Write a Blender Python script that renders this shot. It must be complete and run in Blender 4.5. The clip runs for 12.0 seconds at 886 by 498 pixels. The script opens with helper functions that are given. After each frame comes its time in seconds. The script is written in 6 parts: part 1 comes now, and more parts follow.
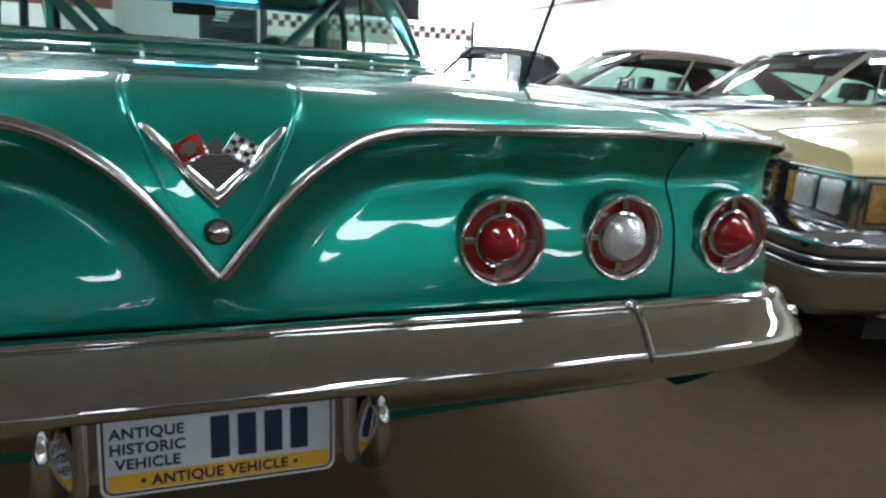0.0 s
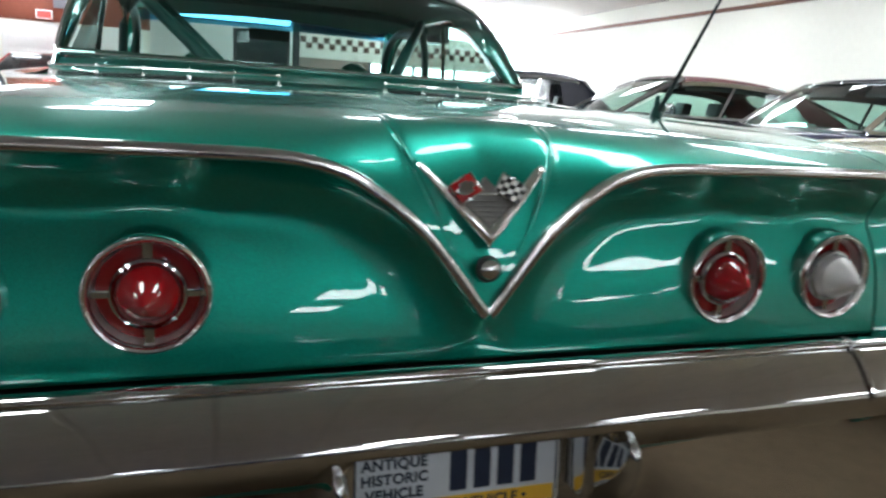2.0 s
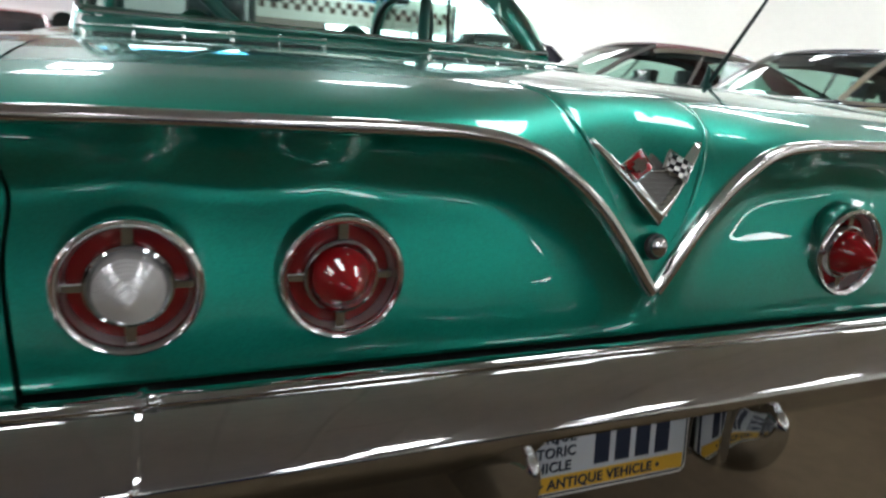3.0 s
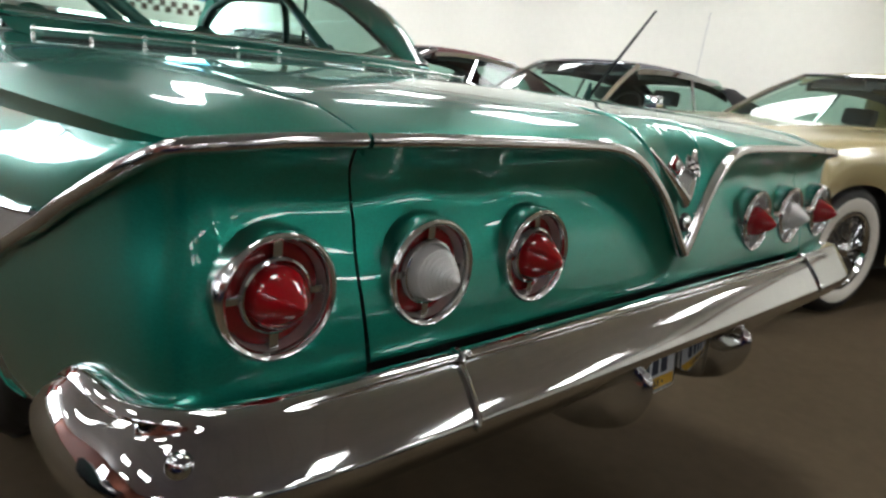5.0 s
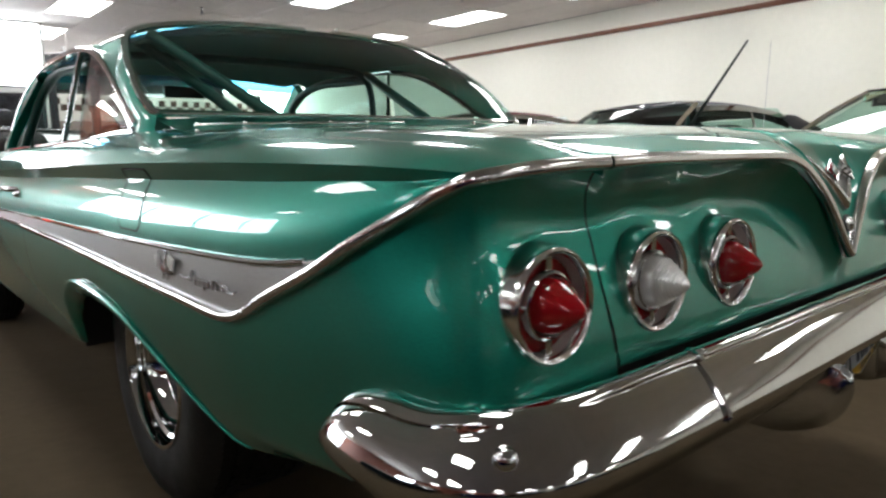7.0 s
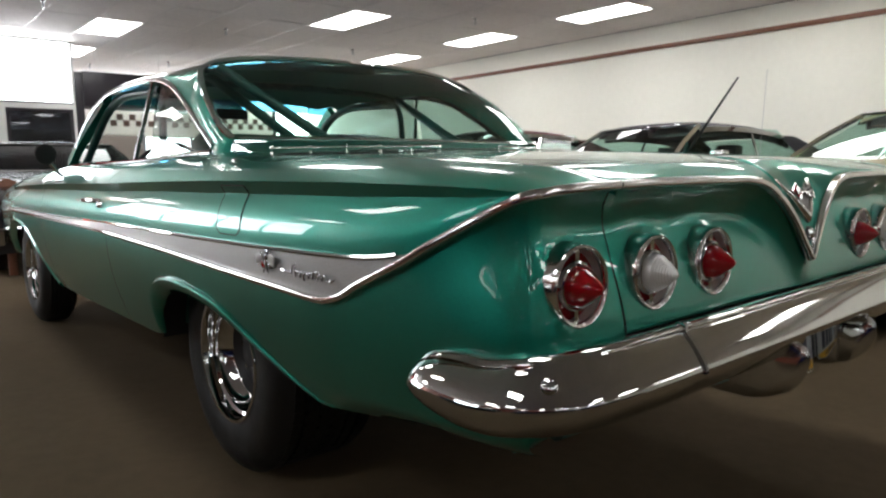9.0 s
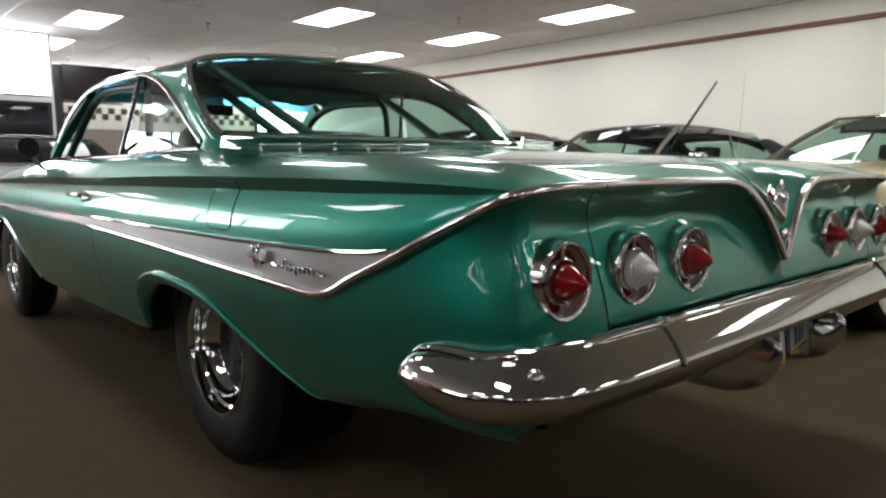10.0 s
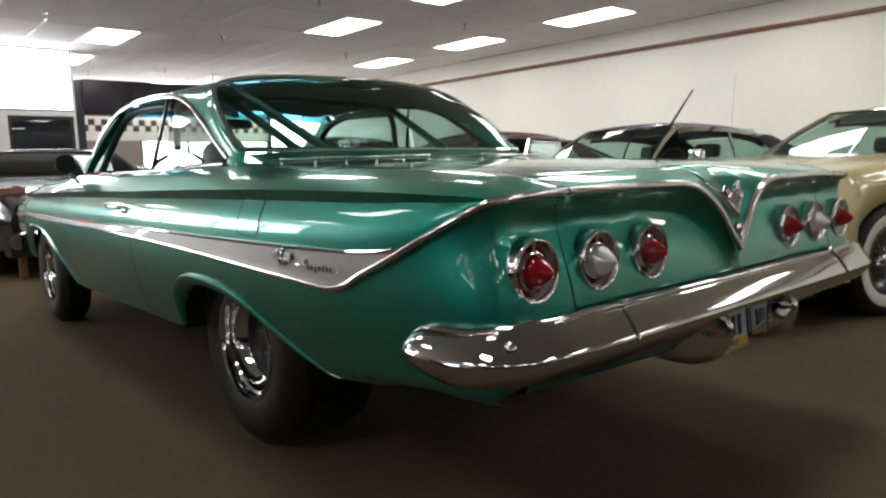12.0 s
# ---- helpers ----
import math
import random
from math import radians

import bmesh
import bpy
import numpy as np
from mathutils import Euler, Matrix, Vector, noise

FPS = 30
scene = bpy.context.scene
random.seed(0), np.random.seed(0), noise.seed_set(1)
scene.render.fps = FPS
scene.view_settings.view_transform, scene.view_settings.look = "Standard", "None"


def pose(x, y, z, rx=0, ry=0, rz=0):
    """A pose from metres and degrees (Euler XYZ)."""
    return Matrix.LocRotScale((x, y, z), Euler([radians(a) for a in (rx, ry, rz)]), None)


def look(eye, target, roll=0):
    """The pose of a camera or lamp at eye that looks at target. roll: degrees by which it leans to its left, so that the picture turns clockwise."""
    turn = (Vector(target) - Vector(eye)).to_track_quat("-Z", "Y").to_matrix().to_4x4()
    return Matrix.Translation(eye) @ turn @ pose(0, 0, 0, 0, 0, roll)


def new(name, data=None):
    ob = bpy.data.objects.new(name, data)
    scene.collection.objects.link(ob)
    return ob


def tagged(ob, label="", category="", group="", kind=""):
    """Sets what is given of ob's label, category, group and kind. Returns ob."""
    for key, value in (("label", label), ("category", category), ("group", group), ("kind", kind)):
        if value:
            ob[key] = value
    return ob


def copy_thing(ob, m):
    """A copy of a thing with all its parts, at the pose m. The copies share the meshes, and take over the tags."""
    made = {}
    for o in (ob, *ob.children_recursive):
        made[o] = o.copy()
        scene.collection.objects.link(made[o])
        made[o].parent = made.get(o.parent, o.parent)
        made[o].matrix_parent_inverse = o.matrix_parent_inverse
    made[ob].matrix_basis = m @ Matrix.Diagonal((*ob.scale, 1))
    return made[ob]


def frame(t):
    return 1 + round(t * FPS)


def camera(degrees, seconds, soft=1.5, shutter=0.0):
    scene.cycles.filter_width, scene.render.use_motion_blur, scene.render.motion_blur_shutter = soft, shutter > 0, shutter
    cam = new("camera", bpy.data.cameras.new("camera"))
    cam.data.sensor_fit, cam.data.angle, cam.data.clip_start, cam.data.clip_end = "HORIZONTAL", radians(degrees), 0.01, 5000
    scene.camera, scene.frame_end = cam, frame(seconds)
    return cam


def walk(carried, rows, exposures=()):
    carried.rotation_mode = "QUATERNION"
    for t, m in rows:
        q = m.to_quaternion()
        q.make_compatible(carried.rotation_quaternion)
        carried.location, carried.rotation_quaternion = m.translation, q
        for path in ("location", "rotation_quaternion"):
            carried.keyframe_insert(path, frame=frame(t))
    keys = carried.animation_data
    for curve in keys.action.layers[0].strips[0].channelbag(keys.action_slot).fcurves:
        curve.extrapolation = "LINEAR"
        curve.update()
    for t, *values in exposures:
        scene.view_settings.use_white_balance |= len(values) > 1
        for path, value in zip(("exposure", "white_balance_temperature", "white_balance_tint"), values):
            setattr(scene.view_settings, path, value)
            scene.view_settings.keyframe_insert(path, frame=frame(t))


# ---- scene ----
cam = camera(65.67, 12.0, soft=2.4, shutter=0.5)
# seconds, eye, target, roll
PATH = [
    (0.0, (-0.026, -0.887, 0.984), (0.649, 0.934, 0.505), 3.20),
    (0.5, (-0.083, -0.918, 0.991), (0.729, 0.855, 0.545), 4.12),
    (1.0, (-0.175, -0.929, 1.001), (0.705, 0.813, 0.561), 4.30),
    (1.5, (-0.252, -0.912, 1.017), (0.514, 0.889, 0.603), 3.92),
    (2.0, (-0.336, -0.792, 0.991), (0.317, 1.050, 0.568), 3.81),
    (2.5, (-0.422, -0.701, 0.987), (0.235, 1.122, 0.495), 4.01),
    (3.0, (-0.591, -0.678, 0.985), (0.205, 1.084, 0.472), 4.64),
    (3.2, (-0.676, -0.666, 1.000), (0.242, 1.028, 0.465), 5.86),
    (4.8, (-1.137, -0.588, 0.964), (0.158, 0.870, 0.519), 5.72),
    (5.0, (-1.181, -0.577, 0.984), (0.206, 0.788, 0.521), 5.92),
    (5.5, (-1.234, -0.519, 0.966), (0.195, 0.819, 0.556), 4.03),
    (6.0, (-1.232, -0.473, 0.931), (0.102, 0.979, 0.599), 2.11),
    (6.5, (-1.287, -0.489, 0.916), (0.043, 0.975, 0.619), 0.03),
    (7.0, (-1.412, -0.492, 0.934), (-0.117, 1.007, 0.655), -1.14),
    (7.5, (-1.507, -0.540, 0.939), (-0.228, 0.975, 0.680), -2.12),
    (7.7, (-1.522, -0.590, 0.944), (-0.297, 0.969, 0.685), -2.53),
    (9.3, (-1.707, -0.685, 0.954), (-0.405, 0.815, 0.722), -0.32),
    (9.5, (-1.705, -0.686, 0.956), (-0.391, 0.804, 0.722), -0.29),
    (10.0, (-1.734, -0.704, 0.952), (-0.406, 0.772, 0.711), -0.01),
    (10.5, (-1.767, -0.745, 0.953), (-0.433, 0.722, 0.695), -0.25),
    (11.0, (-1.805, -0.821, 0.968), (-0.488, 0.662, 0.708), -1.14),
    (11.5, (-1.852, -0.898, 0.970), (-0.547, 0.596, 0.718), -1.32),
    (12.0, (-1.875, -0.928, 0.978), (-0.578, 0.576, 0.739), -1.50),
]
EXPOSURES = [(0.0, 0.42, 5700, 6), (1.5, 0.38, 5800, 6), (3.0, 0.26, 6000, 9), (5.5, 0.12, 6250, 9), (7.5, 0.0, 6320, 9), (9.5, -0.17, 6400, 10), (12.0, -0.14, 6450, 10)]
walk(cam, [(t, look(eye, target, roll)) for t, eye, target, roll in PATH], EXPOSURES)

# ---- light of the room ----
world = bpy.data.worlds.new("world")
scene.world = world
world.use_nodes = True
world.node_tree.nodes["Background"].inputs["Color"].default_value = (0.8, 0.85, 0.9, 1)
world.node_tree.nodes["Background"].inputs["Strength"].default_value = 0.05
LAMP_POWER = 13.5


# ---- materials ----
def material(name, color, rough=0.5, metal=0.0, coat=0.0, coat_rough=0.03, spec=0.5, transmission=0.0, ior=1.45, emit=None, emit_strength=0.0, alpha=1.0):
    m = bpy.data.materials.new(name)
    m.use_nodes = True
    b = m.node_tree.nodes["Principled BSDF"]
    b.inputs["Base Color"].default_value = (*color, 1)
    b.inputs["Roughness"].default_value = rough
    b.inputs["Metallic"].default_value = metal
    b.inputs["Coat Weight"].default_value = coat
    b.inputs["Coat Roughness"].default_value = coat_rough
    b.inputs["Specular IOR Level"].default_value = spec
    b.inputs["Transmission Weight"].default_value = transmission
    b.inputs["IOR"].default_value = ior
    b.inputs["Alpha"].default_value = alpha
    if emit:
        b.inputs["Emission Color"].default_value = (*emit, 1)
        b.inputs["Emission Strength"].default_value = emit_strength
    return m


def vary(m, scale=8.0, amount=0.25, detail=6.0, bump=0.0, bump_scale=60.0, rough_amount=0.0, stretch=(1, 1, 1)):
    """Two scales of mottling in the colour, some in the gloss, and a fine relief."""
    t, b = m.node_tree, m.node_tree.nodes["Principled BSDF"]
    co = t.nodes.new("ShaderNodeTexCoord")
    mp = t.nodes.new("ShaderNodeMapping")
    mp.inputs["Scale"].default_value = stretch
    t.links.new(co.outputs["Object"], mp.inputs["Vector"])
    base = tuple(b.inputs["Base Color"].default_value)
    n1, n2 = t.nodes.new("ShaderNodeTexNoise"), t.nodes.new("ShaderNodeTexNoise")
    n1.inputs["Scale"].default_value, n1.inputs["Detail"].default_value = scale, detail
    n2.inputs["Scale"].default_value, n2.inputs["Detail"].default_value = scale * 14, 3.0
    for n in (n1, n2):
        t.links.new(mp.outputs["Vector"], n.inputs["Vector"])
    add = t.nodes.new("ShaderNodeMath")
    add.operation = "ADD"
    half = t.nodes.new("ShaderNodeMath")
    half.operation = "MULTIPLY"
    half.inputs[1].default_value = 0.5
    t.links.new(n1.outputs["Fac"], add.inputs[0])
    t.links.new(n2.outputs["Fac"], add.inputs[1])
    t.links.new(add.outputs[0], half.inputs[0])
    ramp = t.nodes.new("ShaderNodeMapRange")
    ramp.inputs["From Min"].default_value, ramp.inputs["From Max"].default_value = 0.3, 0.7
    ramp.inputs["To Min"].default_value, ramp.inputs["To Max"].default_value = 1 - amount, 1 + amount
    t.links.new(half.outputs[0], ramp.inputs["Value"])
    mul = t.nodes.new("ShaderNodeVectorMath")
    mul.operation = "SCALE"
    mul.inputs[0].default_value = base[:3]
    t.links.new(ramp.outputs["Result"], mul.inputs["Scale"])
    t.links.new(mul.outputs["Vector"], b.inputs["Base Color"])
    if rough_amount:
        r = t.nodes.new("ShaderNodeMapRange")
        r0 = b.inputs["Roughness"].default_value
        r.inputs["From Min"].default_value, r.inputs["From Max"].default_value = 0.3, 0.7
        r.inputs["To Min"].default_value, r.inputs["To Max"].default_value = max(0.0, r0 - rough_amount), r0 + rough_amount
        t.links.new(n1.outputs["Fac"], r.inputs["Value"])
        t.links.new(r.outputs["Result"], b.inputs["Roughness"])
    if bump:
        n3 = t.nodes.new("ShaderNodeTexNoise")
        n3.inputs["Scale"].default_value, n3.inputs["Detail"].default_value = bump_scale, 4.0
        t.links.new(mp.outputs["Vector"], n3.inputs["Vector"])
        bn = t.nodes.new("ShaderNodeBump")
        bn.inputs["Strength"].default_value, bn.inputs["Distance"].default_value = bump, 0.01
        t.links.new(n3.outputs["Fac"], bn.inputs["Height"])
        t.links.new(bn.outputs["Normal"], b.inputs["Normal"])
    return m


def flake_paint(name, color, rough=0.34, metal=0.75):
    """Metallic car paint: tiny flakes that tip the base layer, below a clear coat."""
    m = material(name, color, rough, metal, coat=1.0, coat_rough=0.02)
    m.node_tree.nodes["Principled BSDF"].inputs["Coat IOR"].default_value = 1.5
    t, b = m.node_tree, m.node_tree.nodes["Principled BSDF"]
    co = t.nodes.new("ShaderNodeTexCoord")
    v = t.nodes.new("ShaderNodeTexVoronoi")
    v.inputs["Scale"].default_value = 900.0
    t.links.new(co.outputs["Object"], v.inputs["Vector"])
    r = t.nodes.new("ShaderNodeMapRange")
    r.inputs["To Min"].default_value, r.inputs["To Max"].default_value = 0.85, 1.18
    sep = t.nodes.new("ShaderNodeSeparateColor")
    t.links.new(v.outputs["Color"], sep.inputs["Color"])
    t.links.new(sep.outputs["Red"], r.inputs["Value"])
    n = t.nodes.new("ShaderNodeTexNoise")
    n.inputs["Scale"].default_value = 3.0
    t.links.new(co.outputs["Object"], n.inputs["Vector"])
    r2 = t.nodes.new("ShaderNodeMapRange")
    r2.inputs["From Min"].default_value, r2.inputs["From Max"].default_value = 0.3, 0.7
    r2.inputs["To Min"].default_value, r2.inputs["To Max"].default_value = 0.94, 1.06
    t.links.new(n.outputs["Fac"], r2.inputs["Value"])
    mm = t.nodes.new("ShaderNodeMath")
    mm.operation = "MULTIPLY"
    t.links.new(r.outputs["Result"], mm.inputs[0])
    t.links.new(r2.outputs["Result"], mm.inputs[1])
    mul = t.nodes.new("ShaderNodeVectorMath")
    mul.operation = "SCALE"
    mul.inputs[0].default_value = color
    t.links.new(mm.outputs[0], mul.inputs["Scale"])
    t.links.new(mul.outputs["Vector"], b.inputs["Base Color"])
    return m


GREEN = flake_paint("green_metallic_paint", (0.012, 0.242, 0.176), 0.36, 0.84)
SILVER = flake_paint("silver_paint", (0.36, 0.35, 0.34), 0.40, 0.7)
CREAM = vary(material("cream_paint", (0.56, 0.475, 0.235), 0.35, coat=1.0, coat_rough=0.09), 2.0, 0.03)
NAVY = vary(material("navy_paint", (0.008, 0.010, 0.06), 0.25, coat=1.0), 2.0, 0.1)
BLACKPAINT = vary(material("black_paint", (0.01, 0.01, 0.014), 0.25, coat=1.0), 2.0, 0.1)
REDPAINT = vary(material("red_paint", (0.35, 0.012, 0.015), 0.3, coat=1.0), 2.0, 0.05)
VINYL_BLACK = vary(material("black_vinyl", (0.012, 0.012, 0.02), 0.5), 20.0, 0.2, bump=0.2, bump_scale=300)
VINYL_MAROON = vary(material("maroon_vinyl", (0.075, 0.014, 0.014), 0.6, spec=0.25), 20.0, 0.2, bump=0.2, bump_scale=300)
CHROME = vary(material("chrome", (0.60, 0.615, 0.62), 0.045, 1.0), 3.0, 0.03, rough_amount=0.02)
BRUSHED = vary(material("worn_bright_trim", (0.66, 0.65, 0.635), 0.13, 1.0), 6.0, 0.08, rough_amount=0.06)
# rear bumper's copy of the chrome, darkened so its reflections come out dimmer
BUMPERCHROME = vary(material("dimmed_bumper_chrome", (0.57, 0.575, 0.57), 0.05, 1.0), 3.0, 0.05, rough_amount=0.03)
STEEL = vary(material("steel", (0.45, 0.45, 0.46), 0.3, 1.0), 10.0, 0.1)
# aged chrome: rough for its pits, base colour raised to look better lit
BEZEL = vary(material("brightened_aged_chrome", (0.83, 0.84, 0.83), 0.12, 1.0), 8.0, 0.05, rough_amount=0.04)
# chrome toned down in colour, for a bumper that mirrors dark surroundings
DIMCHROME = vary(material("dim_chrome", (0.50, 0.52, 0.55), 0.12, 1.0), 5.0, 0.1, rough_amount=0.04)
DARKSTEEL = vary(material("dark_steel", (0.028, 0.028, 0.030), 0.42, 0.5), 10.0, 0.15)
DARKMETAL = vary(material("dark_underbody", (0.012, 0.012, 0.012), 0.7), 6.0, 0.3)
RUBBER = vary(material("tyre_rubber", (0.0085, 0.0082, 0.0078), 0.5, spec=0.32), 12.0, 0.2, bump=0.15, bump_scale=120, rough_amount=0.08)
WHITEWALL = vary(material("whitewall_rubber", (0.72, 0.69, 0.62), 0.5), 12.0, 0.06)
BLACKPLASTIC = vary(material("black_plastic", (0.015, 0.015, 0.015), 0.4), 20.0, 0.1)
REDLENS = material("red_lens", (0.30, 0.003, 0.007), 0.08, coat=1.0)
CAGEPAINT = vary(material("dark_green_tube_paint", (0.008, 0.05, 0.042), 0.4), 10.0, 0.1)
REDDISH = vary(material("red_reflector", (0.22, 0.008, 0.010), 0.22, coat=0.6), 30.0, 0.15)
CLEARLENS = material("clear_lens", (0.78, 0.775, 0.76), 0.10, 0.25, coat=1.0)
BADGEGREY = vary(material("badge_grey", (0.20, 0.195, 0.185), 0.28, 0.8), 40.0, 0.1)
AMBER_DEEP = vary(material("deep_amber_lens", (0.33, 0.185, 0.045), 0.2, coat=1.0), 30.0, 0.7)
SMOKELENS = vary(material("smoky_lens", (0.17, 0.15, 0.115), 0.14, 0.3, coat=1.0), 26.0, 0.6)
HEADGLASS = vary(material("headlamp_glass", (0.74, 0.74, 0.72), 0.22, 0.55, coat=1.0), 22.0, 0.35)
SATIN = vary(material("satin_silver", (0.70, 0.70, 0.68), 0.34, 0.7), 20.0, 0.08)
ENAMEL_RED = material("red_enamel", (0.30, 0.012, 0.014), 0.15, coat=1.0)
ENAMEL_WHITE = material("white_enamel", (0.75, 0.75, 0.73), 0.2, coat=1.0)
ENAMEL_BLACK = material("black_enamel", (0.01, 0.01, 0.012), 0.2, coat=1.0)
PLATE_WHITE = vary(material("plate_white", (0.62, 0.66, 0.70), 0.4), 30.0, 0.04)
PLATE_YELLOW = vary(material("plate_yellow", (0.75, 0.45, 0.04), 0.4), 30.0, 0.05)
PLATE_INK = material("plate_ink", (0.012, 0.022, 0.05), 0.45)
UPHOLSTERY = vary(material("green_upholstery", (0.02, 0.12, 0.085), 0.5), 20.0, 0.15, bump=0.15, bump_scale=200)
HEADLINER = vary(material("headliner", (0.09, 0.21, 0.18), 0.9), 20.0, 0.1)
DASH = vary(material("dash_vinyl", (0.012, 0.05, 0.04), 0.5), 20.0, 0.1)
TANSEAT = vary(material("pale_seat_vinyl", (0.55, 0.56, 0.52), 0.5), 20.0, 0.08)
WALLPAINT = vary(material("cream_wall_paint", (0.86, 0.85, 0.765), 0.65), 0.9, 0.03, bump=0.06, bump_scale=40)
BROWNPAINT = vary(material("brown_wall_paint", (0.20, 0.055, 0.03), 0.6), 1.2, 0.12, bump=0.05, bump_scale=40)
WHITEPAINT = vary(material("white_paint", (0.75, 0.76, 0.74), 0.5), 1.5, 0.04)
BANDPAINT = vary(material("brown_rail_paint", (0.20, 0.085, 0.052), 0.45), 4.0, 0.15)
CEILTILE = vary(material("ceiling_tile", (0.78, 0.725, 0.695), 0.9), 1.1, 0.1, bump=0.35, bump_scale=140)
CEILBAR = vary(material("ceiling_bar", (0.70, 0.65, 0.62), 0.5), 4.0, 0.05)
CARPET = vary(material("brown_carpet", (0.102, 0.075, 0.045), 0.95, spec=0.15), 1.6, 0.14, bump=0.6, bump_scale=420)
TAUPE = vary(material("taupe_wall_paint", (0.24, 0.19, 0.17), 0.6), 1.2, 0.10, bump=0.05, bump_scale=40)
DARKPANEL = vary(material("dark_panel", (0.018, 0.014, 0.02), 0.35), 3.0, 0.2)
CHECK_DARK = vary(material("checker_brown", (0.075, 0.03, 0.022), 0.5), 6.0, 0.15)
CHECK_LIGHT = vary(material("checker_white", (0.72, 0.69, 0.64), 0.5), 6.0, 0.06)
GREYBOARD = vary(material("grey_board", (0.22, 0.22, 0.25), 0.6), 6.0, 0.2)
LAMPFACE = material("lamp_diffuser", (0.9, 0.9, 0.88), 0.6, emit=(1.0, 0.985, 0.96), emit_strength=LAMP_POWER)
WINDOWGLOW = material("window_daylight", (0.9, 0.9, 0.9), 0.6, emit=(0.93, 0.97, 1.0), emit_strength=9.0)
SHOPGLOW = material("shop_window_daylight", (0.9, 0.9, 0.9), 0.6, emit=(0.90, 0.96, 1.0), emit_strength=10.0)
EXITGLOW = material("exit_sign_red", (0.5, 0.02, 0.02), 0.5, emit=(1.0, 0.05, 0.04), emit_strength=2.5)


def glass_sheet(name, color, tint_mix=0.12, rough=0.0):
    """A thin pane: see-through with a Fresnel gloss."""
    m = bpy.data.materials.new(name)
    m.use_nodes = True
    t = m.node_tree
    t.nodes.clear()
    out = t.nodes.new("ShaderNodeOutputMaterial")
    tr = t.nodes.new("ShaderNodeBsdfTransparent")
    tr.inputs["Color"].default_value = (*color, 1)
    gl = t.nodes.new("ShaderNodeBsdfGlossy")
    gl.inputs["Roughness"].default_value = rough
    lw = t.nodes.new("ShaderNodeLayerWeight")
    lw.inputs["Blend"].default_value = 0.5
    pw = t.nodes.new("ShaderNodeMath")
    pw.operation = "POWER"
    pw.inputs[1].default_value = 5.0
    t.links.new(lw.outputs["Facing"], pw.inputs[0])
    fr = t.nodes.new("ShaderNodeMapRange")
    fr.inputs["To Min"].default_value, fr.inputs["To Max"].default_value = 0.045, 0.9
    t.links.new(pw.outputs[0], fr.inputs["Value"])
    mx = t.nodes.new("ShaderNodeMixShader")
    t.links.new(fr.outputs[0], mx.inputs[0])
    t.links.new(tr.outputs[0], mx.inputs[1])
    t.links.new(gl.outputs[0], mx.inputs[2])
    t.links.new(mx.outputs[0], out.inputs["Surface"])
    return m


GLASS = glass_sheet("tinted_glass", (0.62, 0.80, 0.74))
GLASS_DARK = glass_sheet("dark_car_glass", (0.16, 0.19, 0.20))
GLASS_SIDE = glass_sheet("side_glass", (0.44, 0.54, 0.51))
GLASS_CLEAR = glass_sheet("clear_glass", (0.85, 0.90, 0.88))
GLASS_BLUE = glass_sheet("blue_shade_band", (0.12, 0.42, 0.68))


# ---- builders ----
def add_grid(bm, rows, close_u=False, flip=False):
    vs = [[bm.verts.new(p) for p in row] for row in rows]
    for a, b in zip(vs, vs[1:]):
        n = len(a)
        for i in range(n if close_u else n - 1):
            j = (i + 1) % n
            quad = (a[i], a[j], b[j], b[i]) if not flip else (a[i], b[i], b[j], a[j])
            bm.faces.new(quad)
    return vs


def add_box(bm, x0, x1, y0, y1, z0, z1, bevel=0.0, m=None):
    """A box, its edges rounded where a bevel is given."""
    made = bmesh.ops.create_cube(bm, size=1.0)["verts"]
    for v in made:
        v.co = Vector(((x0 + x1) / 2 + v.co.x * (x1 - x0), (y0 + y1) / 2 + v.co.y * (y1 - y0), (z0 + z1) / 2 + v.co.z * (z1 - z0)))
        if m is not None:
            v.co = m @ v.co
    if bevel:
        edges = {e for v in made for e in v.link_edges}
        bmesh.ops.bevel(bm, geom=list(edges), offset=bevel, segments=2, affect="EDGES", profile=0.7)
    return bm


def box(*args, **kw):
    return add_box(bmesh.new(), *args, **kw)


def lathe_rows(profile, n=48):
    """Rings of (r, h) round the axis h."""
    return [[(r * math.cos(2 * math.pi * i / n), r * math.sin(2 * math.pi * i / n), h) for i in range(n)] for r, h in profile]


def lathe(profile, m=None, n=48, bm=None):
    bm = bm or bmesh.new()
    vs = add_grid(bm, lathe_rows(profile, n), close_u=True)
    if m is not None:
        for row in vs:
            for v in row:
                v.co = m @ v.co
    return bm


def path_frames(path, normals=None):
    path = [Vector(p) for p in path]
    out = []
    for i, p in enumerate(path):
        t = (path[min(i + 1, len(path) - 1)] - path[max(i - 1, 0)]).normalized()
        n = Vector(normals[i]) if normals is not None else Vector((0, 0, 1))
        if abs(t.dot(n.normalized())) > 0.98:
            n = Vector((1, 0, 0))
        b = t.cross(n).normalized()
        out.append((p, b.cross(t).normalized(), b))
    return out


def sweep(path, profile, normals=None, closed=True, scale=None, bm=None, caps=True):
    """A profile of (side, out) carried along a path; out follows the normals."""
    bm = bm or bmesh.new()
    rows = []
    for i, (p, n, b) in enumerate(path_frames(path, normals)):
        k = scale[i] if scale is not None else 1.0
        rows.append([p + b * (s * k) + n * (o * k) for s, o in profile])
    vs = add_grid(bm, rows, close_u=closed)
    if closed and caps:
        bm.faces.new(vs[0][::-1])
        bm.faces.new(vs[-1])
    return bm


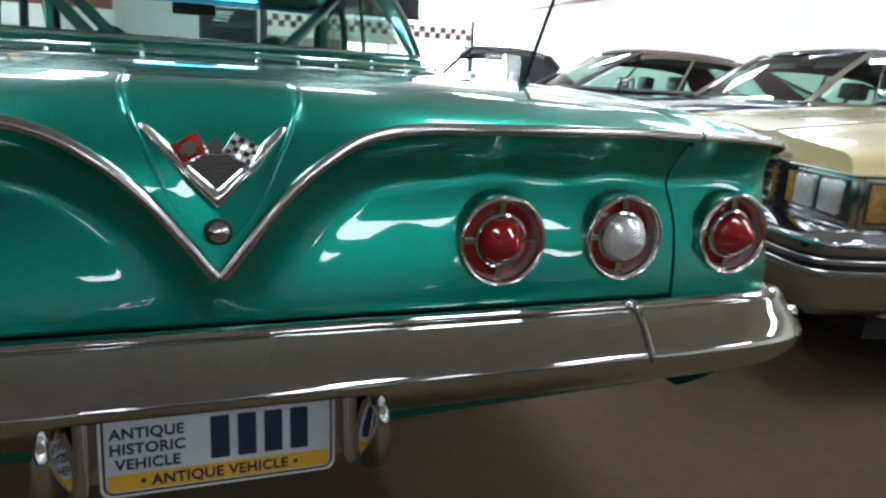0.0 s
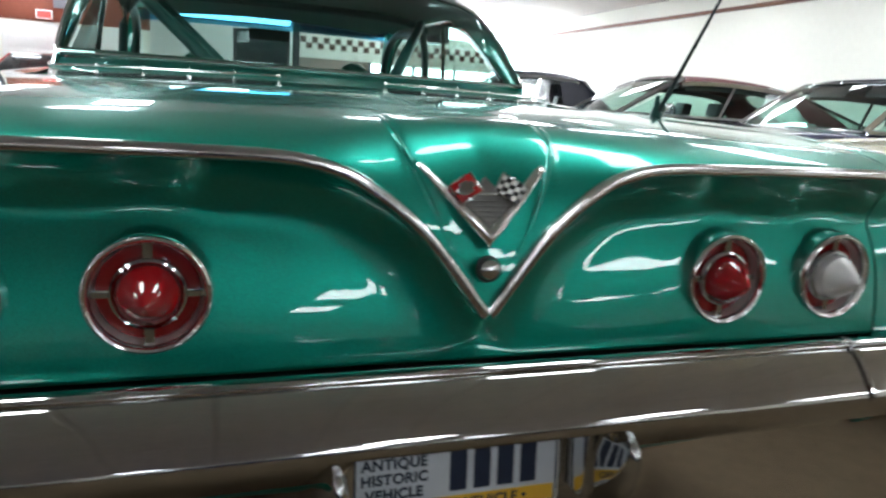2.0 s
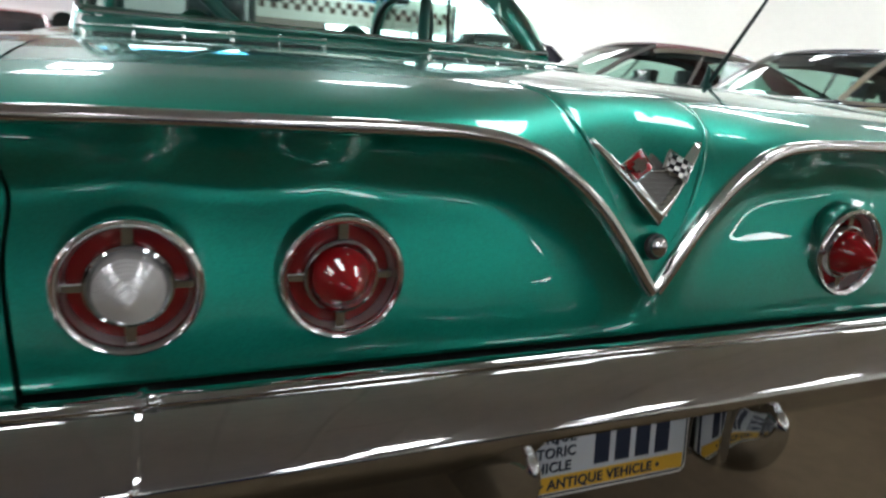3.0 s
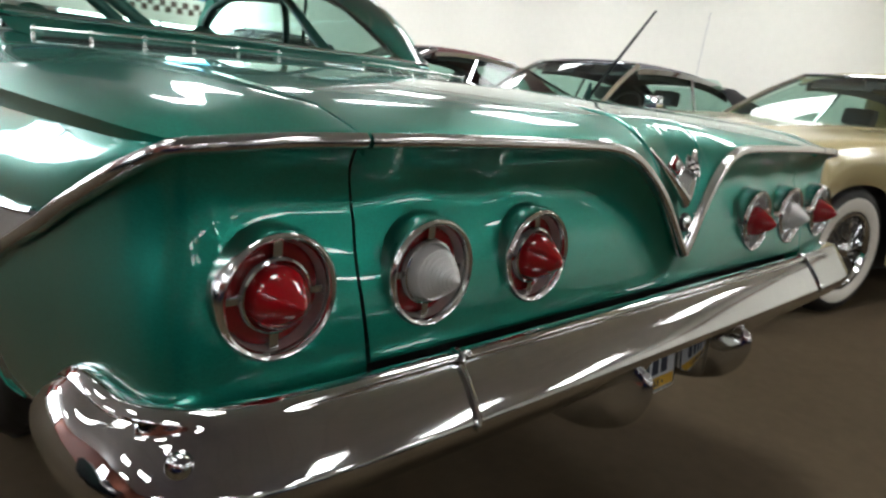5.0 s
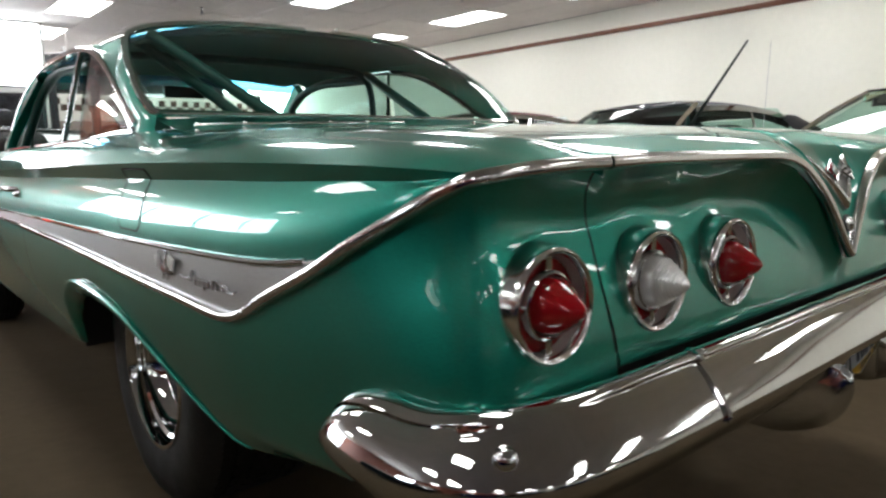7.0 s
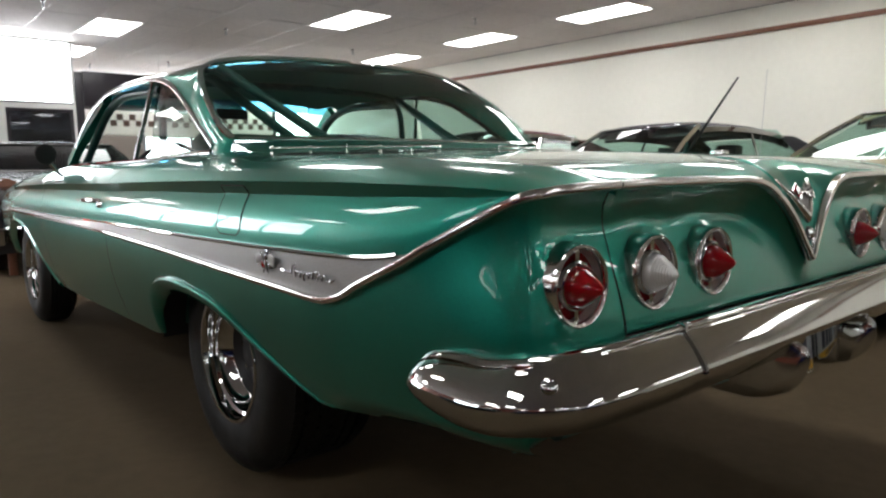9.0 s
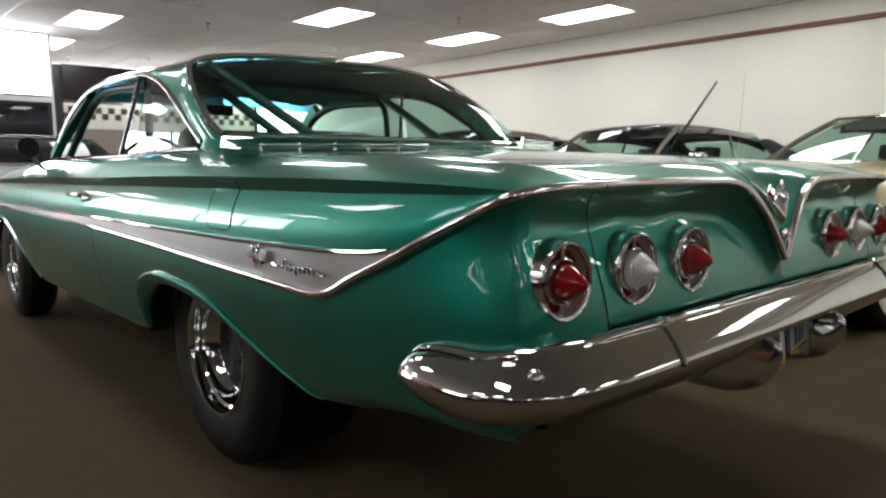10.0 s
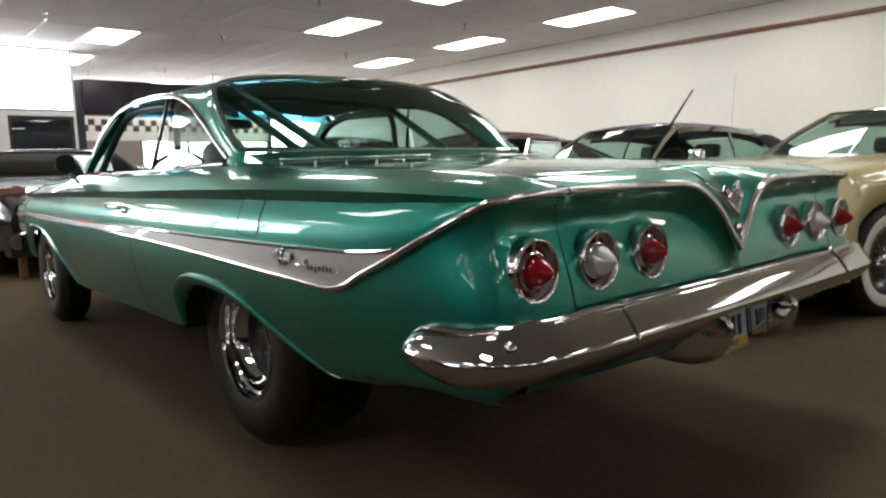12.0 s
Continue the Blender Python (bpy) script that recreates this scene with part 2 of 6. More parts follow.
def circle(r, n=10):
    return [(r * math.cos(2 * math.pi * i / n), r * math.sin(2 * math.pi * i / n)) for i in range(n)]


def tube(path, r, n=10, bm=None, scale=None):
    return sweep(path, circle(r, n), bm=bm, scale=scale)


def pchip(xs, ys, q):
    """Smooth interpolation with no overshoot."""
    xs, ys, q = np.asarray(xs, float), np.asarray(ys, float), np.asarray(q, float)
    h, d = np.diff(xs), np.diff(ys) / np.diff(xs)
    m = np.zeros_like(ys)
    m[0], m[-1] = d[0], d[-1]
    for i in range(1, len(xs) - 1):
        if d[i - 1] * d[i] > 0:
            w1, w2 = 2 * h[i] + h[i - 1], h[i] + 2 * h[i - 1]
            m[i] = (w1 + w2) / (w1 / d[i - 1] + w2 / d[i])
    k = np.clip(np.searchsorted(xs, q) - 1, 0, len(xs) - 2)
    t = np.clip((q - xs[k]) / h[k], 0, 1)
    return (2 * t**3 - 3 * t**2 + 1) * ys[k] + (t**3 - 2 * t**2 + t) * h[k] * m[k] + (-2 * t**3 + 3 * t**2) * ys[k + 1] + (t**3 - t**2) * h[k] * m[k + 1]


def spline(points, n):
    """n points of a smooth curve through the given ones."""
    p = np.array(points, float)
    s = np.concatenate([[0], np.cumsum(np.linalg.norm(np.diff(p, axis=0), axis=1))])
    q = np.linspace(0, s[-1], n)
    return np.stack([pchip(s, p[:, k], q) for k in range(3)], 1)


def finish(bm, name, mat, smooth=True, angle=40):
    bmesh.ops.remove_doubles(bm, verts=bm.verts, dist=1e-5)
    me = bpy.data.meshes.new(name)
    for f in bm.faces:
        f.smooth = smooth
    if smooth:
        for e in bm.edges:
            if len(e.link_faces) == 2 and e.calc_face_angle(0) > radians(angle):
                e.smooth = False
    bm.to_mesh(me)
    bm.free()
    for m in mat if isinstance(mat, (list, tuple)) else (mat,):
        me.materials.append(m)
    return me


def part(name, bm, mat, parent, label="", smooth=True, angle=40, kind=""):
    ob = new(name, finish(bm, name, mat, smooth, angle))
    ob.parent = parent
    return tagged(ob, label=label, kind=kind)


def thing(name, label, category, at=(0, 0, 0), group="", kind=""):
    ob = new(name)
    ob.empty_display_size = 0.1
    ob.matrix_basis = at if isinstance(at, Matrix) else Matrix.Translation(at)
    return tagged(ob, label, category, group, kind)


def solid(name, bm, mat, label, category="", kind="", group="", smooth=True, angle=40):
    ob = new(name, finish(bm, name, mat, smooth, angle))
    return tagged(ob, label, category, group, kind)


def mirrored(rows):
    return [[(-p[0], p[1], p[2]) for p in row] for row in rows]


def both(bm, rows):
    """The skin and its mirror image over x."""
    add_grid(bm, rows)
    add_grid(bm, mirrored(rows), flip=True)
    return bm


def wall_with_holes(name, axis, at, thick, u0, u1, z0, z1, holes, mat, label):
    """An upright wall with openings (u0, u1, z0, z1) that go through it. axis: the direction it runs in."""
    bm = bmesh.new()
    us = sorted({u0, u1, *[h[0] for h in holes], *[h[1] for h in holes]})
    zs = sorted({z0, z1, *[h[2] for h in holes], *[h[3] for h in holes]})
    for a, b in zip(us, us[1:]):
        for c, d in zip(zs, zs[1:]):
            if any(h[0] <= a and b <= h[1] and h[2] <= c and d <= h[3] for h in holes):
                continue
            if axis == "x":
                add_box(bm, a, b, at, at + thick, c, d)
            else:
                add_box(bm, at, at + thick, a, b, c, d)
    return solid(name, bm, mat, label, "wall", "structure", smooth=False)


# ---- the hall ----
X0, X1, Y0, Y1, CEIL, FZ = -9.6, 7.55, -13.6, 15.6, 3.0, -0.02

fl = bmesh.new()
add_grid(fl, [[(X0 - 0.2 + (X1 - X0 + 0.4) * i / 24, Y0 - 0.2 + (Y1 - Y0 + 0.4) * j / 24, FZ) for i in range(25)] for j in range(25)])
solid("floor", fl, CARPET, "worn brown carpet of the show hall", "floor", "structure")

wall_with_holes("wall_east", "y", X1, 0.2, Y0, Y1, FZ, CEIL, [], WALLPAINT, "long cream painted wall with a brown rail")
# west wall stays out of view; its brown is chosen to darken the flank's reflections
wall_with_holes("wall_west", "y", X0 - 0.2, 0.2, Y0, Y1, FZ, CEIL, [], BROWNPAINT, "unseen west wall of the hall, brown so the flank mirrors it dark")
wall_with_holes("wall_south", "x", Y0 - 0.2, 0.2, X0 - 0.2, X1 + 0.2, FZ, CEIL, [], WALLPAINT, "plain cream painted wall of the hall")

# brown rail along the east wall
rail = sweep([(X1 - 0.02, y, 2.685) for y in np.linspace(Y0, Y1, 30)], [(-0.03, -0.02), (0.03, -0.02), (0.03, 0.012), (0.015, 0.022), (-0.015, 0.022), (-0.03, 0.012)], [(-1, 0, 0)] * 30)
solid("trim", rail, BANDPAINT, "brown painted wooden rail high on the cream wall", "rail", "structure", angle=25)
solid("baseboard", box(X1 - 0.02, X1, Y0, Y1, FZ, 0.1, bevel=0.004), BANDPAINT, "brown painted baseboard of the cream wall", "baseboard", "structure")

# ceiling of lay-in tiles
LX = [6.23 - 2.49 * k for k in range(7)]
LY = [5.22 + 2.45 * k for k in range(-7, 5)]
# lamps that burn: row numbers of each column
# those out of view are added for fill light and reflections
BURN = [(1, 3, 4, 6, 7, 8, 9, 11), (1, 3, 5, 6, 7, 8, 11), (1, 2, 3, 5, 7, 9, 10), (1, 5, 7, 8), (1, 2, 5, 7, 10, 11), (1, 3, 5, 6, 9), (2, 4, 6)]
LIT = [(LX[c], LY[r]) for c in range(7) for r in BURN[c] if Y0 < LY[r] < Y1]
verts, faces = [], []
tile_x, tile_y = 0.6225, 1.225
lamp_cells = set()
for lx, ly in LIT:
    lamp_cells.add((round((lx - LX[0]) / tile_x), round((ly - LY[0]) / tile_y)))
i0, i1 = -26, 3
j0, j1 = -2, 26
for i in range(i0, i1):
    for j in range(j0, j1):
        if (i, j) in lamp_cells:
            continue
        cx, cy = LX[0] + i * tile_x, LY[0] + j * tile_y
        dz = 0.006 * math.sin(i * 12.9 + j * 7.3) * math.cos(i * 3.1 - j * 5.7)
        a, b, g = tile_x / 2 - 0.012, tile_y / 2 - 0.012, 0.012
        k = len(verts)
        x0, x1, y0, y1 = max(cx - a, X0 + 0.01), min(cx + a, X1 - 0.01), max(cy - b, Y0 + 0.01), min(cy + b, Y1 - 0.01)
        if x1 - x0 < 0.02 or y1 - y0 < 0.02:
            continue
        for z, s in ((CEIL + 0.02, 0), (CEIL + 0.006 + dz * 0.4, 0), (CEIL + dz, g)):
            verts += [(x0 + s, y0 + s, z), (x1 - s, y0 + s, z), (x1 - s, y1 - s, z), (x0 + s, y1 - s, z)]
        for r in (0, 4):
            for q in range(4):
                faces.append((k + r + q, k + r + 4 + q, k + r + 4 + (q + 1) % 4, k + r + (q + 1) % 4))
        faces.append((k + 8, k + 11, k + 10, k + 9))
me = bpy.data.meshes.new("ceiling")
me.from_pydata(verts, [], faces)
me.materials.append(CEILTILE)
tagged(new("ceiling", me), "suspended ceiling of greyish brown stained tiles", "ceiling", kind="structure")
solid("ceiling_slab", box(X0 - 0.2, X1 + 0.2, Y0 - 0.2, Y1 + 0.2, CEIL + 0.12, CEIL + 0.3), CEILBAR, "slab above the suspended ceiling", "ceiling", "structure")
bars = bmesh.new()
for i in range(i0, i1 + 1):
    x = LX[0] + (i - 0.5) * tile_x
    if X0 < x < X1:
        add_box(bars, x - 0.012, x + 0.012, Y0, Y1, CEIL + 0.004, CEIL + 0.022)
for j in range(j0, j1 + 1):
    y = LY[0] + (j - 0.5) * tile_y
    if Y0 < y < Y1:
        add_box(bars, X0, X1, y - 0.012, y + 0.012, CEIL + 0.0045, CEIL + 0.0215)
solid("ceiling_grid", bars, CEILBAR, "metal grid of the suspended ceiling", "ceiling grid", "structure", smooth=False)


def ceiling_lamp():
    t = thing("ceiling_light", "lit white fluorescent troffer set in the ceiling", "ceiling light", (*LIT[0], CEIL), "ceiling lights")
    f = bmesh.new()
    a, b, w = tile_x / 2 - 0.004, tile_y / 2 - 0.004, 0.02
    for args in ((-a, a, -b, -b + w), (-a, a, b - w, b), (-a, -a + w, -b + w, b - w), (a - w, a, -b + w, b - w)):
        add_box(f, *args, -0.006, 0.05)
    part("frame", f, WHITEPAINT, t, smooth=False)
    part("diffuser", box(-a + w, a - w, -b + w, b - w, 0.002, 0.012), LAMPFACE, t, "glowing white diffuser", smooth=False)
    return t


lamp = ceiling_lamp()
for lx, ly in LIT[1:]:
    copy_thing(lamp, Matrix.Translation((lx, ly, CEIL)))


def sprinkler(x, y):
    t = thing("sprinkler", "small brass fire sprinkler hanging from the ceiling", "sprinkler", (x, y, CEIL), "ceiling sprinklers")
    part("escutcheon", lathe([(0.001, 0.0), (0.035, 0.0), (0.03, -0.012), (0.012, -0.016), (0.001, -0.016)], n=20), BRUSHED, t)
    part("pipe", lathe([(0.011, 0.0), (0.011, -0.055), (0.018, -0.06), (0.018, -0.07), (0.001, -0.07)], n=14), STEEL, t)
    part("deflector", lathe([(0.001, -0.085), (0.024, -0.085), (0.024, -0.09), (0.006, -0.09), (0.006, -0.07)], n=16), STEEL, t)
    return t


sp = sprinkler(5.05, 6.5)
for x, y in ((2.6, 6.4), (2.6, 9.2), (0.6, 12.2), (5.05, 9.6), (3.0, 12.8), (0.2, 8.9), (-2.4, 9.2), (-2.4, 6.0), (-2.4, 12.5), (1.9, 13.9)):
    copy_thing(sp, Matrix.Translation((x, y, CEIL)))


# ---- the green coupe: rear at y = 0, nose towards +y ----
car = thing("car", "green metallic vintage two-door hardtop with silver side spear", "car")

LAMP_X, LAMP_Z = (0.397, 0.606, 0.820), 0.758

# bright moulding over the rear panel: height and place over x
TRIM_X = [0.0, 0.008, 0.036, 0.088, 0.135, 0.184, 0.236, 0.285, 0.41, 0.52, 0.62, 0.70, 0.722, 0.80, 0.87]
TRIM_Z = [0.728, 0.736, 0.772, 0.834, 0.873, 0.901, 0.914, 0.918, 0.9195, 0.920, 0.920, 0.9185, 0.918, 0.9165, 0.912]
TRIM_Y = [-0.026, -0.025, -0.021, -0.014, -0.008, -0.003, 0.0, 0.001, 0.001, 0.001, 0.001, 0.002, 0.003, 0.006, 0.013]


def trim_z(x):
    return pchip(TRIM_X, TRIM_Z, np.abs(x))


def trim_y(x):
    return pchip(TRIM_X, TRIM_Y, np.abs(x))


# deck height along the middle and at the lid's side
DECK_Y = [0.0, 0.06, 0.12, 0.25, 0.45, 0.75, 1.05, 1.30, 1.45, 1.60]
DECK_C = [0.935, 0.952, 0.963, 0.977, 0.989, 0.998, 1.002, 1.007, 1.020, 1.040]
DECK_S = [0.925, 0.940, 0.950, 0.963, 0.975, 0.985, 0.989, 0.995, 1.008, 1.024]


def deck_z(x, y):
    c, s = pchip(DECK_Y, DECK_C, y), pchip(DECK_Y, DECK_S, y)
    r = np.abs(x) / 0.722
    z = c + (s - c) * r**2.2
    # raised shield that runs forward from the badge
    half = 0.099 + 0.011 * np.clip((y - 0.04) / 0.10, 0, 1)
    edge = 1 / (1 + np.exp(-(half - np.abs(x)) / 0.0022))
    return z + 0.0036 * edge * np.clip(1 - (y - 0.13) / 0.09, 0, 1)


_tx = np.concatenate([np.linspace(0, 0.3, 90), np.linspace(0.3, 0.87, 30)[1:]])
_tz = trim_z(_tx)


def trim_distance(x, z):
    """How far a point of the rear panel lies below the moulding."""
    px, pz = abs(x), z
    ax_, az_ = _tx[:-1], _tz[:-1]
    dx_, dz_ = np.diff(_tx), np.diff(_tz)
    t = np.clip(((px - ax_) * dx_ + (pz - az_) * dz_) / (dx_**2 + dz_**2), 0, 1)
    return float(np.min(np.hypot(px - ax_ - t * dx_, pz - az_ - t * dz_)))


def soft_step(r):
    """Straight rise to 1 with a small rounded knee."""
    if r < 0.85:
        return r
    if r > 1.15:
        return 1.0
    q = (r - 0.85) / 0.30
    return 0.85 + 0.30 * (q - 0.5 * q * q)


def fold_at(x):
    return 0.081 - 0.008 * sum(math.exp(-(((abs(x) - lx) / 0.052) ** 2)) for lx in LAMP_X)


def lean(z):
    """Lean of the rear face: in at the fold, out at the bumper."""
    u = (z - 0.655) / 0.19
    return -0.004 + 0.056 * (u**1.55 if u > 0 else 0.25 * u)


def pods(x, z):
    """Soft swellings round the lamps."""
    out = 0.0
    for lx in LAMP_X:
        g = math.hypot(abs(x) - lx, z - LAMP_Z - 0.008)
        out += (0.003 + 0.12 * max(0.0, lean(z) - 0.010)) * math.exp(-((g / 0.096) ** 3))
    return out


def sockets(x, z):
    """Openings behind the lamps: the sheet metal is pressed in there."""
    g = min(math.hypot(abs(x) - lx, z - LAMP_Z) for lx in LAMP_X)
    k = min(1.0, max(0.0, (0.0620 - g) / 0.007))
    return 0.05 * k


def rear_y(x, z):
    """Depth of the rear panel: a cove under the moulding, then a face that leans out to the bumper."""
    d = trim_distance(x, z)
    top = float(trim_y(min(abs(x), 0.87))) + 0.010
    c = math.exp(-((x / 0.17) ** 2))
    w = soft_step(d / fold_at(x)) * (1 - c) + c * (1 - (1 - min(1.0, d / 0.10)) ** 2)
    return top * (1 - w) + (lean(z) - pods(x, z)) * w + sockets(x, z)


# lid: rear panel and deck in one skin
SEAM_TOP, SEAM_BOT = 0.7212, 0.6990
xs_half = np.concatenate([np.linspace(0, 0.08, 14), np.linspace(0.08, 0.14, 25)[1:], np.linspace(0.14, 0.3, 24)[1:], np.linspace(0.3, SEAM_TOP, 76)[1:]])
xs = np.concatenate([-xs_half[::-1][:-1], xs_half])
rows = []
N_V = 64
for iv in range(N_V + 1):
    v = iv / N_V
    row = []
    for x in xs:
        zt = float(trim_z(x)) - 0.004
        z = zt + (0.6625 - zt) * v
        # the seam leans inwards towards the bumper and bows at the fold
        k = SEAM_TOP + (SEAM_BOT - SEAM_TOP) * v - 0.012 * math.exp(-((v - 0.3) / 0.16) ** 2)
        xx = x * k / SEAM_TOP
        row.append((xx, rear_y(xx, z), z))
    rows.append(row)
rows.append([(p[0], p[1] + 0.004, p[2] - 0.003) for p in rows[-1]])
rows.append([(p[0], p[1] + 0.04, p[2] - 0.001) for p in rows[-2]])
lid = bmesh.new()
add_grid(lid, rows, flip=True)
# deck: rolls forward from the moulding
rows = []
ys = np.concatenate([np.linspace(0.10, 0.3, 14), np.linspace(0.3, 1.085, 22)[1:]])
for w in np.linspace(0, 1, 18)[:-1]:
    row = []
    for x in xs:
        ax = abs(x)
        t0 = np.array([float(trim_y(x)) + 0.004, float(trim_z(x)) + 0.002])
        e = np.array([0.10, float(deck_z(x, 0.10))])
        f = np.clip((0.93 - t0[1]) / 0.2, 0, 1)
        c = np.array([0.028 * (1 - f) + 0.018 * f, e[1] - 0.016 - 0.010 * f])
        p = (1 - w) ** 2 * t0 + 2 * w * (1 - w) * c + w * w * e
        # the shield stands proud of the notch below the badge too
        if f > 0 and p[1] < 0.95:
            half = 0.101 * np.clip((p[1] - 0.808) / 0.112, 0, 1)
            edge = 1 / (1 + math.exp(-(half - ax) / 0.004)) if half > 0 else 0.0
            p[0] -= 0.0018 * edge * min(1.0, max(0.0, half - 0.02) / 0.04)
        row.append((x, p[0], p[1]))
    rows.append(row)
for y in ys:
    rows.append([(x, y, float(deck_z(x, y))) for x in xs])
rows.append([(x, 1.087, float(deck_z(x, 1.085)) - 0.02) for x in xs])
add_grid(lid, rows)
for s in (-1, 1):
    add_grid(lid, [[(s * SEAM_TOP, r[-1][1], r[-1][2]) for r in rows], [(s * (SEAM_TOP - 0.002), r[-1][1] + 0.004, r[-1][2] - 0.02) for r in rows]], flip=s < 0)
lid_ob = part("trunk_lid", lid, GREEN, car, "green trunk lid with a V-shaped notch", angle=60)


def deck_point(x, y):
    """A point on the lid's roll and deck, and its normal."""
    k = int(np.argmin([abs(q - x) for q in xs]))
    col = [r[k] for r in rows]
    z = float(np.interp(y, [c[1] for c in col], [c[2] for c in col]))
    z2 = float(np.interp(y + 0.01, [c[1] for c in col], [c[2] for c in col]))
    return Vector((x, y, z)), Vector((0, -(z2 - z), 0.01)).normalized()


CREASE = [(0.0, -0.0165), (0.022, -0.0145), (0.045, -0.010), (0.066, -0.001), (0.084, 0.013), (0.097, 0.030), (0.106, 0.050), (0.111, 0.075), (0.113, 0.11), (0.113, 0.15), (0.112, 0.19)]
for s in (1, -1):
    path = [deck_point(s * float(pchip([c[1] for c in CREASE], [c[0] for c in CREASE], y)), y) for y in np.linspace(-0.0165, 0.19, 40)]
    fade = [min(1.0, 0.25 + i / 5, 0.05 + (39 - i) / 9) for i in range(40)]
    part("pressed_crease", sweep([tuple(q[0] - q[1] * 0.0012) for q in path], [(-0.0050, 0.0), (-0.0030, 0.0024), (0.0, 0.0034), (0.0030, 0.0024), (0.0050, 0.0)], [tuple(q[1]) for q in path], closed=False, scale=fade), GREEN, lid_ob, "pressed crease beside the badge")

# upper side curves: y, then x and z of lid seam, shoulder, fin edge, hollow, spear top, spear bottom
UPPER = [
    (0.030, 0.7252, 0.9290, 0.82, 0.9235, 0.912, 0.911, 0.914, 0.908, 0.916, 0.907, 0.918, 0.906),
    (0.060, 0.7252, 0.9372, 0.83, 0.9315, 0.930, 0.914, 0.928, 0.906, 0.930, 0.897, 0.932, 0.892),
    (0.100, 0.7252, 0.947, 0.84, 0.940, 0.943, 0.917, 0.937, 0.903, 0.942, 0.882, 0.945, 0.873),
    (0.180, 0.7252, 0.957, 0.85, 0.948, 0.953, 0.920, 0.942, 0.902, 0.952, 0.845, 0.955, 0.835),
    (0.276, 0.7252, 0.965, 0.855, 0.955, 0.958, 0.922, 0.944, 0.900, 0.962, 0.800, 0.964, 0.788),
    (0.400, 0.7252, 0.973, 0.855, 0.962, 0.961, 0.924, 0.944, 0.897, 0.968, 0.783, 0.970, 0.736),
    (0.530, 0.7252, 0.978, 0.855, 0.968, 0.963, 0.925, 0.944, 0.895, 0.971, 0.776, 0.974, 0.682),
    (0.560, 0.7252, 0.979, 0.855, 0.969, 0.963, 0.925, 0.944, 0.895, 0.971, 0.775, 0.975, 0.679),
    (0.750, 0.7252, 0.985, 0.855, 0.973, 0.964, 0.925, 0.944, 0.893, 0.972, 0.771, 0.976, 0.684),
    (1.050, 0.7252, 0.989, 0.855, 0.976, 0.964, 0.924, 0.944, 0.890, 0.973, 0.765, 0.977, 0.692),
    (1.500, 0.730, 1.012, 0.855, 0.985, 0.963, 0.919, 0.944, 0.886, 0.973, 0.761, 0.977, 0.706),
    (1.680, 0.755, 1.012, 0.86, 0.983, 0.962, 0.916, 0.944, 0.884, 0.973, 0.760, 0.977, 0.710),
    (2.160, 0.775, 0.995, 0.87, 0.975, 0.960, 0.907, 0.944, 0.876, 0.972, 0.757, 0.977, 0.719),
    (3.000, 0.785, 0.988, 0.87, 0.966, 0.955, 0.897, 0.942, 0.868, 0.968, 0.745, 0.974, 0.720),
    (3.420, 0.790, 0.985, 0.87, 0.960, 0.950, 0.890, 0.938, 0.862, 0.965, 0.742, 0.971, 0.720),
    (3.900, 0.720, 0.974, 0.84, 0.950, 0.940, 0.880, 0.930, 0.855, 0.960, 0.740, 0.966, 0.719),
    (4.500, 0.700, 0.945, 0.82, 0.925, 0.920, 0.862, 0.914, 0.842, 0.948, 0.737, 0.954, 0.717),
    (5.050, 0.690, 0.905, 0.79, 0.885, 0.880, 0.830, 0.876, 0.815, 0.912, 0.730, 0.918, 0.715),
]
UY = [u[0] for u in UPPER]


def upper(y, k):
    """x and z of side curve k at y."""
    return float(pchip(UY, [u[1 + 2 * k] for u in UPPER], y)), float(pchip(UY, [u[2 + 2 * k] for u in UPPER], y))


def upper_section(y, k0, k1, per=7):
    """Points across the side between two of its curves, with a smooth shoulder and hollow."""
    out = []
    for k in range(k0, k1):
        (xa, za), (xb, zb) = upper(y, k), upper(y, k + 1)
        for i in range(per):
            t = i / per
            bow = 0.0
            if k in (0, 1):
                bow = 0.006 * math.sin(math.pi * t) * min(1.0, y / 0.1)
            if k == 3:
                bow = 0.010 * math.sin(math.pi * t) * min(1.0, max(0.0, (y - 0.05) / 0.3))
            dx, dz = xb - xa, zb - za
            ln = math.hypot(dx, dz) + 1e-9
            out.append((xa + dx * t - dz / ln * bow, y, za + dz * t + dx / ln * bow))
    x, z = upper(y, k1)
    out.append((x, y, z))
    return out


def y_range(a, b, step=0.05):
    q = [a] + [y for y in np.arange(round(a / step) * step, b, step) if a + 0.01 < y < b - 0.01] + [b]
    return q


# lower edge of the side over y: valance, wheel arches, sill
LOW_Y = [0.02, 0.10, 0.20, 0.34, 0.50, 0.62, 0.68, 0.76, 0.85, 0.95, 1.05, 1.14, 1.24, 1.34, 1.46, 1.55, 1.62, 1.675, 1.715, 1.742, 1.757, 1.775, 1.84, 2.16, 3.20, 3.46, 3.52, 3.62, 3.74, 3.90, 4.10, 4.30, 4.50, 4.70, 4.86, 5.05]
LOW_Z = [0.47, 0.455, 0.44, 0.427, 0.418, 0.415, 0.424, 0.446, 0.477, 0.512, 0.548, 0.573, 0.589, 0.597, 0.601, 0.594, 0.573, 0.545, 0.508, 0.468, 0.428, 0.388, 0.370, 0.363, 0.345, 0.350, 0.38, 0.455, 0.54, 0.62, 0.655, 0.66, 0.62, 0.53, 0.42, 0.40]


def low_z(y):
    return float(pchip(LOW_Y, LOW_Z, y))


